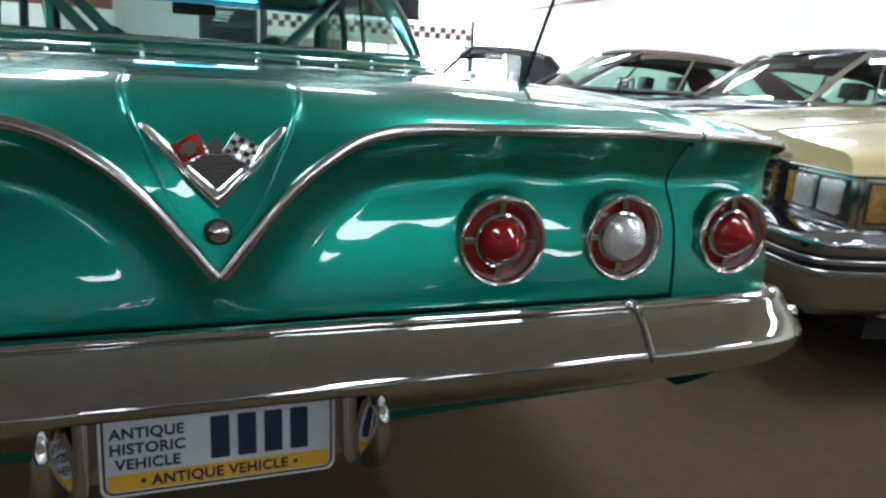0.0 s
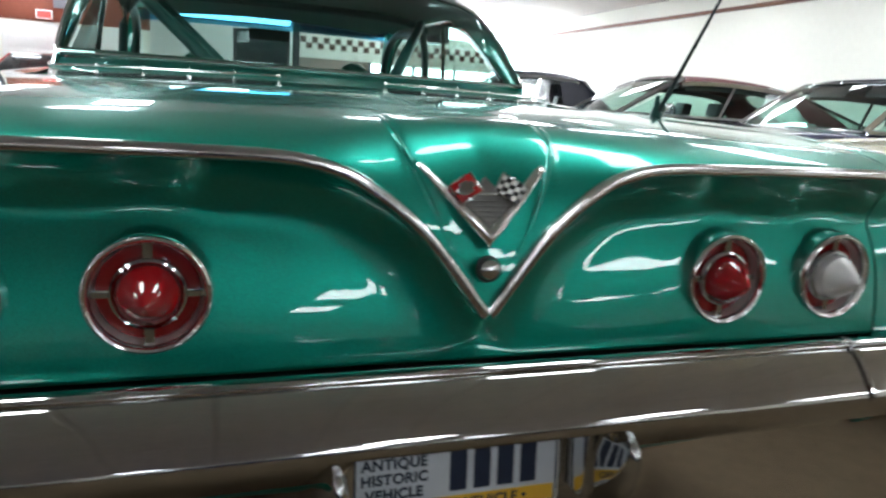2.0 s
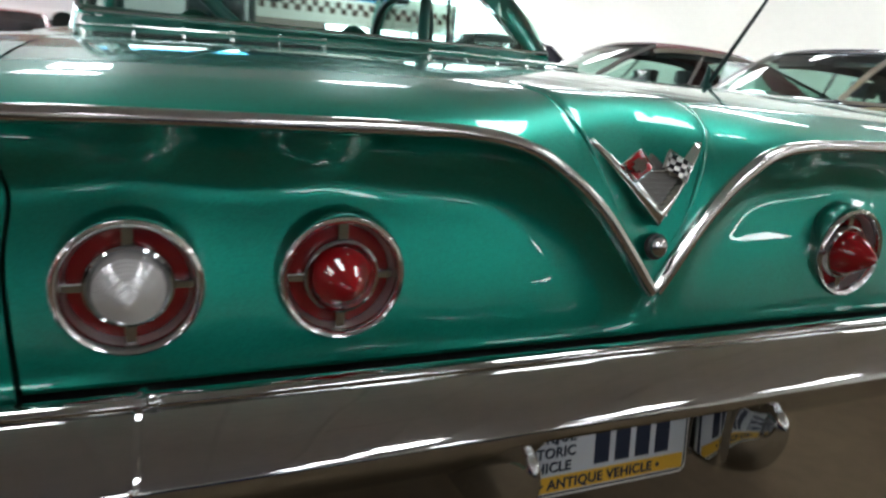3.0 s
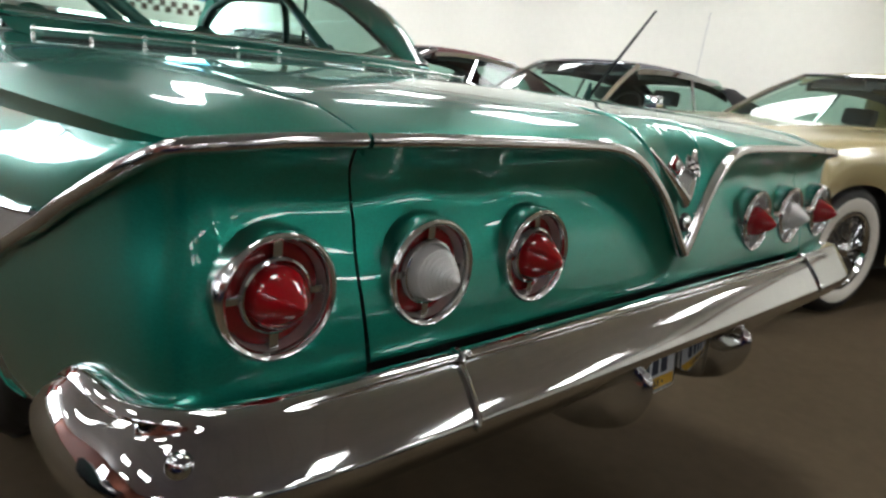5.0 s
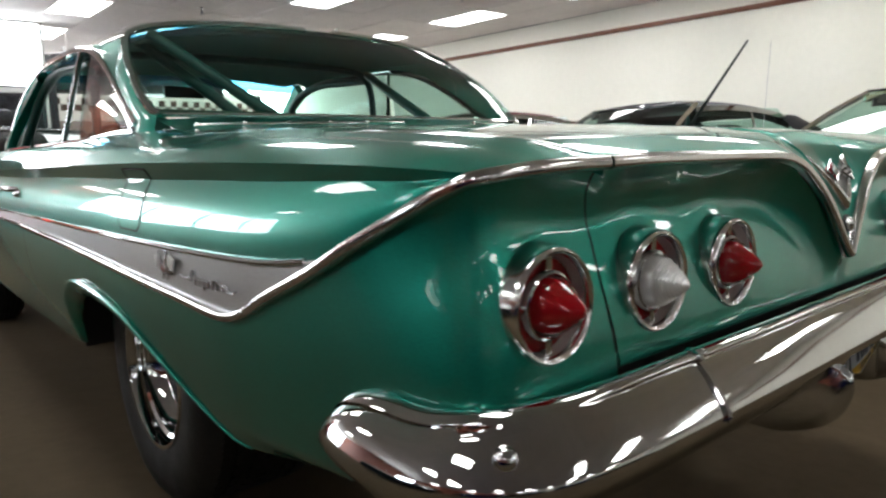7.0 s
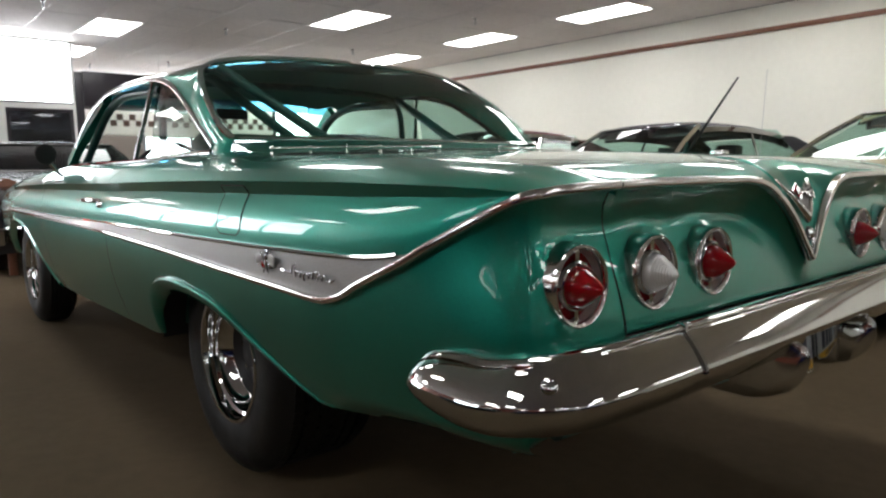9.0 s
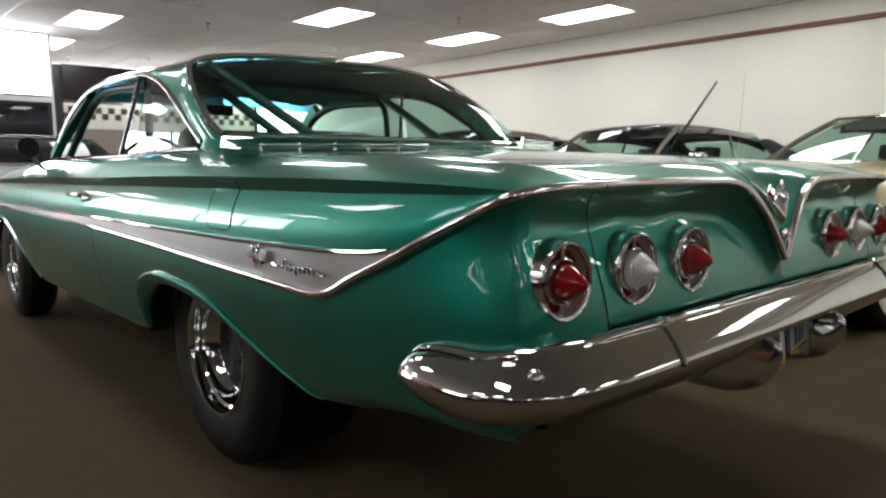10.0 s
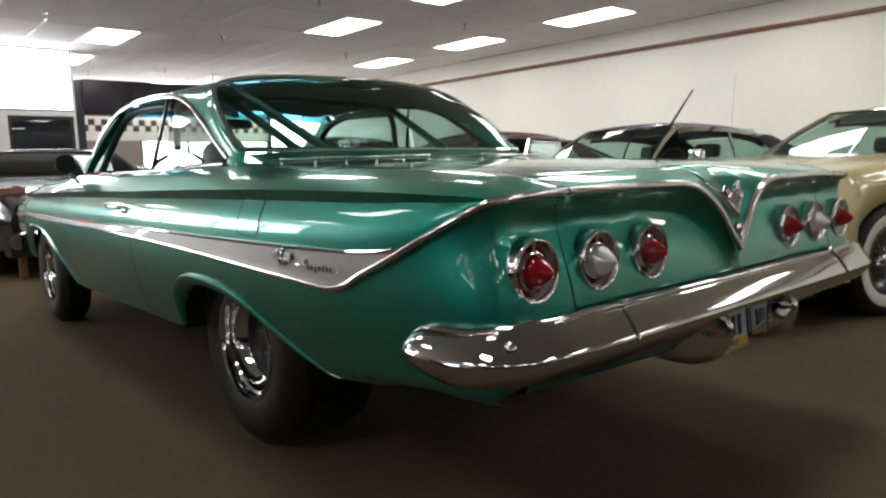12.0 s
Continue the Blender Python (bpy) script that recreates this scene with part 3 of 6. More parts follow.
def tuck(z):
    return 0.075 * max(0.0, (0.70 - z) / 0.34) ** 1.8


def curl(z, zb):
    """How far the skin turns under near its lower edge."""
    return 0.075 * max(0.0, (zb + 0.06 - z) / 0.06) ** 2


def lower_section(y, n=24):
    (x, zt), zb = upper(y, 5), low_z(y)
    k = min(1.0, max(0.0, (y - 0.276) / 0.40))
    recess = 0.011 * (1 - k * k * (3 - 2 * k))
    rowp = []
    for i in range(n + 1):
        z = (zt - 0.004) + (zb - zt + 0.004) * i / n
        w = soft_step((zt - z) / 0.104)
        under = curl(z, zb) * min(1.0, max(0.0, (0.66 - y) / 0.30))
        rowp.append((x - under - 0.010 * (1 - w) - recess * w - tuck(z) + 0.010 * (1 - min(1, recess / 0.011)) * (1 - w), y, z))
    return rowp


# rear corner: path round from the lid seam to the flank, at the panel's middle and top
CORNER = [  # x, y of panel face; x, y, z of the moulding above it
    (0.7268, 0.000, 0.7268, 0.003, 0.918), (0.76, 0.001, 0.76, 0.004, 0.9175), (0.80, 0.002, 0.80, 0.006, 0.9165), (0.84, 0.002, 0.84, 0.009, 0.9145),
    (0.872, 0.003, 0.872, 0.014, 0.912), (0.900, 0.009, 0.897, 0.020, 0.909), (0.921, 0.023, 0.917, 0.030, 0.906), (0.932, 0.046, 0.930, 0.055, 0.8945),
    (0.939, 0.078, 0.940, 0.085, 0.880), (0.944, 0.120, 0.948, 0.125, 0.861), (0.948, 0.170, 0.954, 0.172, 0.839), (0.951, 0.220, 0.960, 0.221, 0.816),
    (0.9535, 0.276, 0.9645, 0.276, 0.788),
]
CS = [0.0]
for a, b in zip(CORNER, CORNER[1:]):
    CS.append(CS[-1] + math.hypot(a[0] - b[0], a[1] - b[1]))


def corner_row(q, n=60):
    fx, fy, tx, ty, tz = [float(pchip(CS, [c[k] for c in CORNER], q)) for k in range(5)]
    dx = float(pchip(CS, [c[0] for c in CORNER], min(q + 0.004, CS[-1])) - pchip(CS, [c[0] for c in CORNER], max(q - 0.004, 0)))
    dy = float(pchip(CS, [c[1] for c in CORNER], min(q + 0.004, CS[-1])) - pchip(CS, [c[1] for c in CORNER], max(q - 0.004, 0)))
    ln = math.hypot(dx, dy)
    nx, ny = dy / ln, -dx / ln  # outwards
    side = q / CS[-1]
    k = side * side * (3 - 2 * side)
    zb = 0.478 + (low_z(0.276) - 0.478) * k**0.6
    out = []
    for i in range(n + 1):
        z = (tz - 0.004) + (zb - tz + 0.004) * i / n
        d = tz - z
        rear = -lean(z) if z > 0.655 else 0.004 - (0.655 - z) * 0.25
        base = rear * (1 - k) - tuck(z) * k - curl(z, zb) * (0.85 + 0.15 * k)
        w = soft_step(d / (fold_at(tx) * (1 - k) + 0.104 * k))
        px, py = fx + nx * base, fy + ny * base
        x = (tx - nx * 0.010) * (1 - w) + px * w
        y = (ty - ny * 0.010) * (1 - w) + py * w
        if y < 0.08:
            y += sockets(x, z) - pods(x, z) * w * max(0.0, min(1.0, (0.905 - x) / 0.03))
        out.append((x, y, z))
    return out


def seam_shift(rowp, k):
    """Leans the first columns of the corner along the lid's seam."""
    out = []
    for x, y, z in rowp:
        v = (0.918 - z) / (0.918 - 0.6585)
        lean = (SEAM_BOT - SEAM_TOP) * min(v, 1.0) - 0.012 * math.exp(-((v - 0.3) / 0.16) ** 2)
        out.append((x + lean * k, y, z))
    return out


corner_rows = []
qs = list(np.linspace(0, CS[6], 34)) + list(np.linspace(CS[6], CS[-1], 16))[1:]
for q in qs:
    k = max(0.0, 1 - q / 0.07)
    corner_rows.append(seam_shift(corner_row(q), k))
first = [(p[0] - 0.001, p[1] + 0.02, p[2]) for p in corner_rows[0]]
for s, side in ((1, "passenger"), (-1, "driver")):
    q = bmesh.new()

    def put(rows, flip=False):
        if s > 0:
            add_grid(q, rows, flip=flip)
        else:
            add_grid(q, mirrored(rows), flip=not flip)

    put([first] + corner_rows, flip=True)
    # lower flank from the moulding's tip to the door gap
    put([lower_section(y) for y in [0.276, 0.30, 0.34, 0.40, 0.46, 0.52] + y_range(0.56, 2.163, 0.03)], flip=True)
    # deck side, shoulder, hollow and spear
    put([upper_section(y, 0, 4) for y in [0.030, 0.045, 0.06, 0.08, 0.10, 0.12, 0.15, 0.18, 0.22] + y_range(0.276, 2.163, 0.05)], flip=False)
    # nose of the quarter's deck over the moulding
    nose = []
    for x in np.linspace(0.7252, 0.912, 16):
        zt, yt = float(trim_z(min(x, 0.87))), float(pchip([c[2] for c in CORNER[:7]], [c[3] for c in CORNER[:7]], min(x, 0.912)))
        zt = float(pchip([c[2] for c in CORNER[:7]], [c[4] for c in CORNER[:7]], min(x, 0.912)))
        sec = upper_section(0.030, 0, 2)
        zz = float(np.interp(x, [p[0] for p in sec], [p[2] for p in sec]))
        nose.append([(x, yt + 0.004, zt + 0.002), (x, (yt + 0.03) / 2 - 0.002, zt + (zz - zt) * 0.65), (x, 0.0301, zz)])
    put(nose, flip=False)
    panel = part("quarter_panel", q, GREEN, car, angle=50)
    sp_rows = [upper_section(y, 4, 5, per=4) for y in [0.276, 0.34, 0.40, 0.46, 0.53, 0.56] + y_range(0.60, 2.163, 0.06)]
    b = bmesh.new()
    add_grid(b, sp_rows if s > 0 else mirrored(sp_rows), flip=s < 0)
    part("spear_panel", b, SILVER, panel, "silver painted side spear")
    # arch lip
    ay = list(np.linspace(0.62, 1.62, 44)) + list(np.linspace(1.62, 1.778, 20))[1:]
    path = [(s * (lower_section(y)[-1][0] + 0.001), y, low_z(y)) for y in ay]
    taper = [min(1.0, 0.1 + i / 26) for i in range(len(path))]
    taper = [min(a, 0.35 + (len(path) - 1 - i) / 14) for i, a in enumerate(taper)]
    b = sweep(path, [(-0.004, -0.028), (0.010, -0.016), (0.019, -0.004), (0.0225, 0.004), (0.0205, 0.011), (0.014, 0.0145), (0.005, 0.0125), (-0.006, 0.006), (-0.018, -0.004), (-0.03, -0.02), (-0.03, -0.03)], [(s, 0, 0)] * len(path), scale=taper)
    part("arch_lip", b, GREEN, panel)
    # door and front fender
    d = bmesh.new()
    for rows, flip in (([lower_section(y) for y in y_range(2.170, 3.412, 0.1)], True), ([upper_section(y, 0, 4) for y in y_range(2.170, 3.412, 0.1)], False)):
        add_grid(d, rows if s > 0 else mirrored(rows), flip=flip if s > 0 else not flip)
    door = part("door", d, GREEN, car, "long green door")
    b = bmesh.new()
    rows = [upper_section(y, 4, 5, per=4) for y in y_range(2.170, 3.412, 0.1)]
    add_grid(b, rows if s > 0 else mirrored(rows), flip=s < 0)
    part("spear_panel", b, SILVER, door, "silver painted side spear")
    hb = tube([(s * 0.962, 2.27, 0.835), (s * 0.985, 2.28, 0.838), (s * 0.992, 2.36, 0.838), (s * 0.985, 2.44, 0.836), (s * 0.962, 2.45, 0.833)], 0.009)
    handle = part("door_handle", hb, CHROME, door, "chrome door handle")
    part("push_button", lathe([(0.001, 0.016), (0.010, 0.015), (0.013, 0.0)], pose(s * 0.966, 2.245, 0.822, 0, s * 90, 0), n=16), CHROME, handle)
    f = bmesh.new()
    for rows, flip in (([lower_section(y) for y in y_range(3.419, 5.05, 0.04)], True), ([upper_section(y, 0, 4) for y in y_range(3.419, 5.05, 0.06)], False)):
        add_grid(f, rows if s > 0 else mirrored(rows), flip=flip if s > 0 else not flip)
    fender = part("front_fender", f, GREEN, car)
    b = bmesh.new()
    rows = [upper_section(y, 4, 5, per=4) for y in y_range(3.419, 5.05, 0.1)]
    add_grid(b, rows if s > 0 else mirrored(rows), flip=s < 0)
    part("spear_panel", b, SILVER, fender, "silver painted side spear")
    ay = list(np.linspace(3.47, 4.90, 40))
    path = [(s * (lower_section(y)[-1][0] + 0.001), y, low_z(y)) for y in ay]
    part("arch_lip", sweep(path, [(-0.004, -0.025), (0.010, -0.012), (0.016, 0.002), (0.0, 0.006), (-0.02, -0.01), (-0.03, -0.03)], [(s, 0, 0)] * len(path)), GREEN, fender)
    # head lamps and front bumper end
    part("headlight", lathe([(0.001, 0.05), (0.05, 0.045), (0.075, 0.03), (0.085, 0.03), (0.09, 0.0)], pose(s * 0.78, 5.04, 0.80, -90, 0, 0), n=24), HEADGLASS, fender)
    # bright mouldings: rear brow, spear lower and upper lines
    pr = [(-0.0085, -0.006), (-0.0085, 0.004), (-0.006, 0.0085), (0.0, 0.0105), (0.006, 0.0085), (0.0085, 0.004), (0.0085, -0.006)]
    pts = [(c[2], c[3], c[4]) for c in CORNER] + [(*((upper(y, 5)[0]), y), upper(y, 5)[1]) for y in (0.34, 0.42, 0.49)] + [(0.976, 0.535, 0.682), (0.977, 0.58, 0.679)] + [(upper(y, 5)[0] + 0.001, y, upper(y, 5)[1]) for y in (0.70, 1.0, 1.5, 2.155)]
    pts = [(s * p[0], p[1], p[2]) for p in spline(pts, 130)]
    nn = []
    for p in pts:
        a = min(1.0, max(0.0, (abs(p[0]) - 0.86) / 0.08))
        nn.append((s * a, -(1 - a), 0.12 * (1 - a)))
    part("brow_moulding", sweep(pts, pr, nn), BRUSHED, panel, "bright metal moulding")
    pts = [(upper(y, 4)[0] + 0.001, y, upper(y, 4)[1]) for y in [0.30, 0.36, 0.45, 0.6, 0.9, 1.3, 1.8, 2.155]]
    pts = [(s * p[0], p[1], p[2]) for p in spline(pts, 40)]
    pr2 = [(a * 0.62, c * 0.7) for a, c in pr]
    part("spear_moulding", sweep(pts, pr2, [(s, 0, 0.1)] * 40), CHROME, panel, "thin bright moulding")
    for ya, yb, owner in ((2.175, 3.407, door), (3.424, 5.04, fender)):
        for k, prof in ((5, pr2), (4, [(a * 0.5, c * 0.6) for a, c in pr])):
            pts = [(s * (upper(y, k)[0] + 0.001), y, upper(y, k)[1]) for y in np.linspace(ya, yb, 20)]
            part("spear_moulding", sweep(pts, prof, [(s, 0, 0)] * 20), CHROME, owner, "thin bright moulding")

# moulding on the lid: two runs that meet in the point
pr = [(-0.0085, -0.006), (-0.0085, 0.004), (-0.006, 0.0085), (0.0, 0.0105), (0.006, 0.0085), (0.0085, 0.004), (0.0085, -0.006)]
for s in (1, -1):
    tx = np.concatenate([np.linspace(0.002, 0.3, 60), np.linspace(0.3, SEAM_TOP - 0.001, 24)[1:]])
    pts = [(s * x, float(trim_y(x)), float(trim_z(x))) for x in tx]
    part("lid_moulding", sweep(pts, pr, [(0, -1, 0.12)] * len(pts)), BRUSHED, car, "bright metal moulding")

# painted valance under the bumper
vr = []
for h, y in ((0.14, 0.036), (0.11, 0.038), (0.08, 0.040), (0.05, 0.043), (0.025, 0.047), (0.008, 0.054), (0.0, 0.068), (0.002, 0.16)):
    vr.append([(x, y, 0.446 + 0.028 * abs(x) / 0.8 + h) for x in np.linspace(-0.80, 0.80, 17)])
vb = bmesh.new()
add_grid(vb, vr, flip=True)
part("rear_valance", vb, GREEN, car, "green valance under the bumper")

# dark shell behind the gaps
for args in ((-0.88, 0.88, 0.13, 1.0, 0.50, 0.84), (-0.84, 0.84, 0.070, 0.098, 0.52, 0.88), (-0.70, 0.70, 0.5, 1.45, 0.85, 0.955), (-0.40, 0.40, 1.0, 1.80, 0.32, 0.84), (-0.89, 0.89, 1.80, 3.45, 0.375, 0.70), (-0.52, 0.52, 3.46, 4.95, 0.32, 0.86)):
    part("underbody", box(*args), DARKMETAL, car, smooth=False)

# filler deck below the rear window, hood and cowl
GB = [(-0.76, 1.53), (-0.735, 1.50), (-0.55, 1.45), (-0.30, 1.42), (0, 1.41), (0.30, 1.42), (0.55, 1.45), (0.735, 1.50), (0.76, 1.53)]


def glass_base_y(x):
    return float(pchip([g[0] for g in GB], [g[1] for g in GB], x))


FILL_Y = 1.093


def filler_z(x, y):
    """Height of the panel between the lid and the rear window."""
    t = min(1.0, max(0.0, (y - FILL_Y) / (glass_base_y(x) + 0.03 - FILL_Y)))
    z0 = float(deck_z(x, FILL_Y))
    return z0 + (1.052 - z0) * t**2.2 - 0.01 * (abs(x) / 0.727) ** 4 * t


rows = []
for t in np.linspace(0, 1, 16):
    rows.append([(x, y, filler_z(x, y)) for x in np.linspace(-0.727, 0.727, 49) for y in [FILL_Y + (glass_base_y(x) + 0.03 - FILL_Y) * t]])
fd = bmesh.new()
add_grid(fd, [[(p[0], p[1] - 0.001, p[2] - 0.02) for p in rows[0]]] + rows)
part("filler_panel", fd, GREEN, car)
hood = bmesh.new()
rows = []
for y in y_range(3.60, 5.06, 0.12):
    xe, ze = upper(y, 0)
    xe = min(xe, 0.72) - 0.006
    rows.append([(xe * u, y, ze + 0.035 * (1 - abs(u) ** 2.2) * min(1, (5.25 - y) / 0.5)) for u in np.linspace(-1, 1, 25)])
add_grid(hood, rows)
part("hood", hood, GREEN, car)


# greenhouse
E_SIDE = [(0.752, 1.63, 1.035), (0.742, 1.75, 1.10), (0.728, 1.93, 1.205), (0.716, 2.10, 1.285), (0.706, 2.28, 1.327), (0.700, 2.50, 1.344), (0.698, 2.75, 1.346), (0.704, 3.00, 1.332), (0.716, 3.20, 1.285), (0.738, 3.42, 1.175), (0.765, 3.62, 1.000)]
E_REAR = [(0.735, 1.50, 1.050), (0.738, 1.60, 1.108), (0.731, 1.70, 1.188), (0.713, 1.80, 1.268), (0.680, 1.875, 1.325), (0.60, 1.900, 1.362), (0.45, 1.875, 1.382), (0.24, 1.845, 1.391), (0.0, 1.832, 1.394)]
W_TOP = [(0.655, 3.17, 1.345), (0.60, 3.22, 1.358), (0.45, 3.27, 1.370), (0.25, 3.30, 1.376), (0.0, 3.31, 1.378)]
W_BASE = [(0.76, 3.62, 1.0), (0.70, 3.72, 1.0), (0.5, 3.83, 1.0), (0.25, 3.88, 1.0), (0.0, 3.9, 1.0)]
es, er = spline(E_SIDE, 60), spline(E_REAR, 60)

roof = bmesh.new()
# roof skin from the rear window's top edge to the windscreen, rail to rail
rows = []
for t in np.linspace(0, 1, 24):
    row = []
    for u in np.linspace(-1, 1, 41):
        a = abs(u)
        rx, ry, rz = [float(pchip(np.linspace(0, 1, 5), [p[k] for p in reversed(E_REAR[4:])], a)) for k in range(3)]
        wx, wy, wz = [float(pchip(np.linspace(0, 1, 5), [p[k] for p in reversed(W_TOP)], a)) for k in range(3)]
        x = rx + (wx - rx) * t
        y = ry + (wy - ry) * t
        z = rz + (wz - rz) * t + (0.018 + 0.010 * (1 - a**2)) * math.sin(math.pi * min(1, t * 1.05)) ** 0.8 * (1 - 0.75 * a**6)
        row.append((math.copysign(x, u), y, z))
    rows.append(row)
add_grid(roof, rows)
edge_r = [(r[-1][0], r[-1][1], r[-1][2]) for r in rows]
# drip rail side from the roof's edge down to the side window
for s in (1, -1):
    er_pts = edge_r
    rail_pts = []
    for p in er_pts:
        j = int(np.argmin(abs(es[:, 1] - p[1])))
        rail_pts.append((es[j][0], p[1], float(np.interp(p[1], es[:, 1], es[:, 2]))))
    mid = [((a[0] + b[0]) / 2 + 0.012, (a[1] + b[1]) / 2, (a[2] + b[2]) / 2 + 0.010) for a, b in zip(er_pts, rail_pts)]
    g = [[(s * p[0], p[1], p[2]) for p in r] for r in (er_pts, mid, rail_pts)]
    add_grid(roof, g, flip=s > 0)
    # C pillar
    ca = spline(E_REAR[:5], 22)
    rail0 = rail_pts[0]
    cs = spline([p for p in E_SIDE[:4] if p[2] < rail0[2] - 0.02] + [rail0], 22)
    rows_c = []
    for a, b in zip(ca, cs):
        rows_c.append([(s * (a[0] * (1 - t) + b[0] * t + 0.012 * math.sin(math.pi * t)), a[1] * (1 - t) + b[1] * t, a[2] * (1 - t) + b[2] * t + 0.004 * math.sin(math.pi * t)) for t in np.linspace(0, 1, 7)])
    foot = [[(p[0] + s * 0.006, p[1], p[2] - 0.022) for p in rows_c[0]], [(p[0] + s * 0.012, p[1], p[2] - 0.05) for p in rows_c[0]]]
    add_grid(roof, foot[::-1] + rows_c, flip=s < 0)
roof_ob = part("roof", roof, GREEN, car, "green bubble roof with slim pillars", angle=60)

# headliner
rows = []
for t in np.linspace(0, 1, 8):
    row = []
    for u in np.linspace(-1, 1, 13):
        row.append((0.60 * u, 1.90 + 1.34 * t, 1.372 - 0.03 * u * u - 0.012 * (2 * t - 1) ** 2))
    rows.append(row)
hl = bmesh.new()
add_grid(hl, rows, flip=True)
part("headliner", hl, HEADLINER, roof_ob)


def pane(name, rows, mat, parent, label=""):
    b = bmesh.new()
    add_grid(b, rows)
    ob = part(name, b, mat, parent, label)
    ob.visible_shadow = False
    return ob


# rear window: wraps round to the pillars
top = list(er[::-1]) + [(-p[0], p[1], p[2]) for p in er][1:]
rows = []
M = 20
for i in range(M + 1):
    t = i / M
    row = []
    for p in top:
        # each upright line falls from the top edge to the base in one curve
        xb = max(-0.735, min(0.735, p[0] * 1.10))
        pb = Vector((xb, glass_base_y(xb), 1.050))
        pt = Vector(p)
        q = pt.lerp(pb, t)
        h = max(0.0, pt.z - pb.z)
        n = Vector((0.25 * p[0], -0.62, 0.75))
        row.append(tuple(q + n * (0.10 * h * math.sin(math.pi * t))))
    rows.append(row)
pane("rear_window", rows, GLASS, roof_ob, "large wrap-round tinted rear window")
pts = [(p[0], p[1], p[2]) for p in top[3:-3]]
nrm = [(0.5 * p[0], -0.7, 0.6) for p in pts]
part("window_moulding", sweep(pts, [(-0.012, -0.003), (-0.010, 0.006), (0, 0.009), (0.010, 0.006), (0.012, -0.003)], nrm), CHROME, roof_ob, "bright window moulding")
pts = [(x, glass_base_y(x) - 0.006, 1.053) for x in np.linspace(-0.722, 0.722, 50)]
part("window_moulding", sweep(pts, [(-0.007, -0.003), (-0.005, 0.004), (0.005, 0.004), (0.007, -0.003)], [(0, -0.5, 0.8)] * 50), CHROME, roof_ob, "bright window moulding")

# windscreen with its blue shade band
rows = []
for t in np.linspace(0, 1, 13):
    row = []
    for u in np.linspace(-1, 1, 33):
        a = abs(u)
        w = [float(pchip(np.linspace(0, 1, 5), [p[k] for p in reversed(W_TOP)], a)) for k in range(3)]
        bse = [float(pchip(np.linspace(0, 1, 5), [p[k] for p in reversed(W_BASE)], a)) for k in range(3)]
        row.append((math.copysign(w[0] + (bse[0] - w[0]) * t, u), w[1] + (bse[1] - w[1]) * t + 0.04 * math.sin(math.pi * t), w[2] + (bse[2] - w[2]) * t + 0.02 * math.sin(math.pi * t)))
    rows.append(row)
pane("windscreen", rows, GLASS_CLEAR, roof_ob, "curved windscreen with a blue shade band")
pane("shade_band", [[(p[0], p[1] - 0.006, p[2] - 0.004) for p in r] for r in rows[:3]], GLASS_BLUE, roof_ob, "blue shade band of the windscreen")

for s in (1, -1):
    pts = [(s * p[0], p[1], p[2]) for p in es]
    part("window_moulding", sweep(pts, [(-0.012, -0.004), (-0.010, 0.006), (0, 0.009), (0.010, 0.006), (0.012, -0.004)], [(s, 0, 0.25)] * len(pts)), CHROME, roof_ob, "bright side window moulding")
    # A pillar
    path = [(s * p[0], p[1], p[2]) for p in ((0.668, 3.18, 1.315), (0.70, 3.38, 1.20), (0.74, 3.53, 1.08), (0.76, 3.62, 0.995))]
    part("windscreen_pillar", sweep(path, [(-0.03, -0.02), (0.03, -0.02), (0.03, 0.02), (-0.03, 0.02)], [(s, 0, 0.3)] * 4), GREEN, roof_ob)
    # side glass: fixed rear quarter and door pane with a divider
    def side_pane(y0, y1, name):
        rr = []
        for y in np.linspace(y0, y1, 18):
            zt = float(np.interp(y, es[:, 1], es[:, 2])) - 0.008
            xt = float(np.interp(y, es[:, 1], es[:, 0])) - 0.012
            zb = float(upper(y, 0)[1]) - 0.01
            zb = min(zb, zt - 0.002)
            rr.append([(s * (xt + (0.752 - xt) * t * 0.9), y, zt + (zb - zt) * t) for t in np.linspace(0, 1, 6)])
        return pane(name, rr, GLASS_SIDE, roof_ob)
    side_pane(1.66, 2.33, "quarter_window")
    if s > 0:
        side_pane(2.36, 3.60, "door_window")  # the driver's own pane is wound down
    zt = float(np.interp(2.34, es[:, 1], es[:, 2]))
    part("window_divider", tube([(s * 0.702, 2.345, zt), (s * 0.735, 2.40, 1.16), (s * 0.765, 2.47, 0.985)], 0.010), CHROME, roof_ob, "bright upright between the side windows")
    # sill moulding under the side glass
    pts = [(s * (upper(y, 0)[0] - 0.004), y, upper(y, 0)[1] + 0.004) for y in np.linspace(1.66, 3.62, 40)]
    part("sill_moulding", sweep(pts, [(-0.010, -0.004), (-0.008, 0.006), (0.008, 0.006), (0.010, -0.004)], [(s * 0.3, 0, 1)] * 40), CHROME, roof_ob, "bright moulding under the side window")

# two bright rails on clips over the panel below the rear window
def vent_at(u, up):
    """A point of the rail: u runs from its inner to its outer end."""
    x = 0.148 + 0.565 * u
    y = 1.150 + 0.125 * u**1.6
    return (x, y, filler_z(x, y) + up)


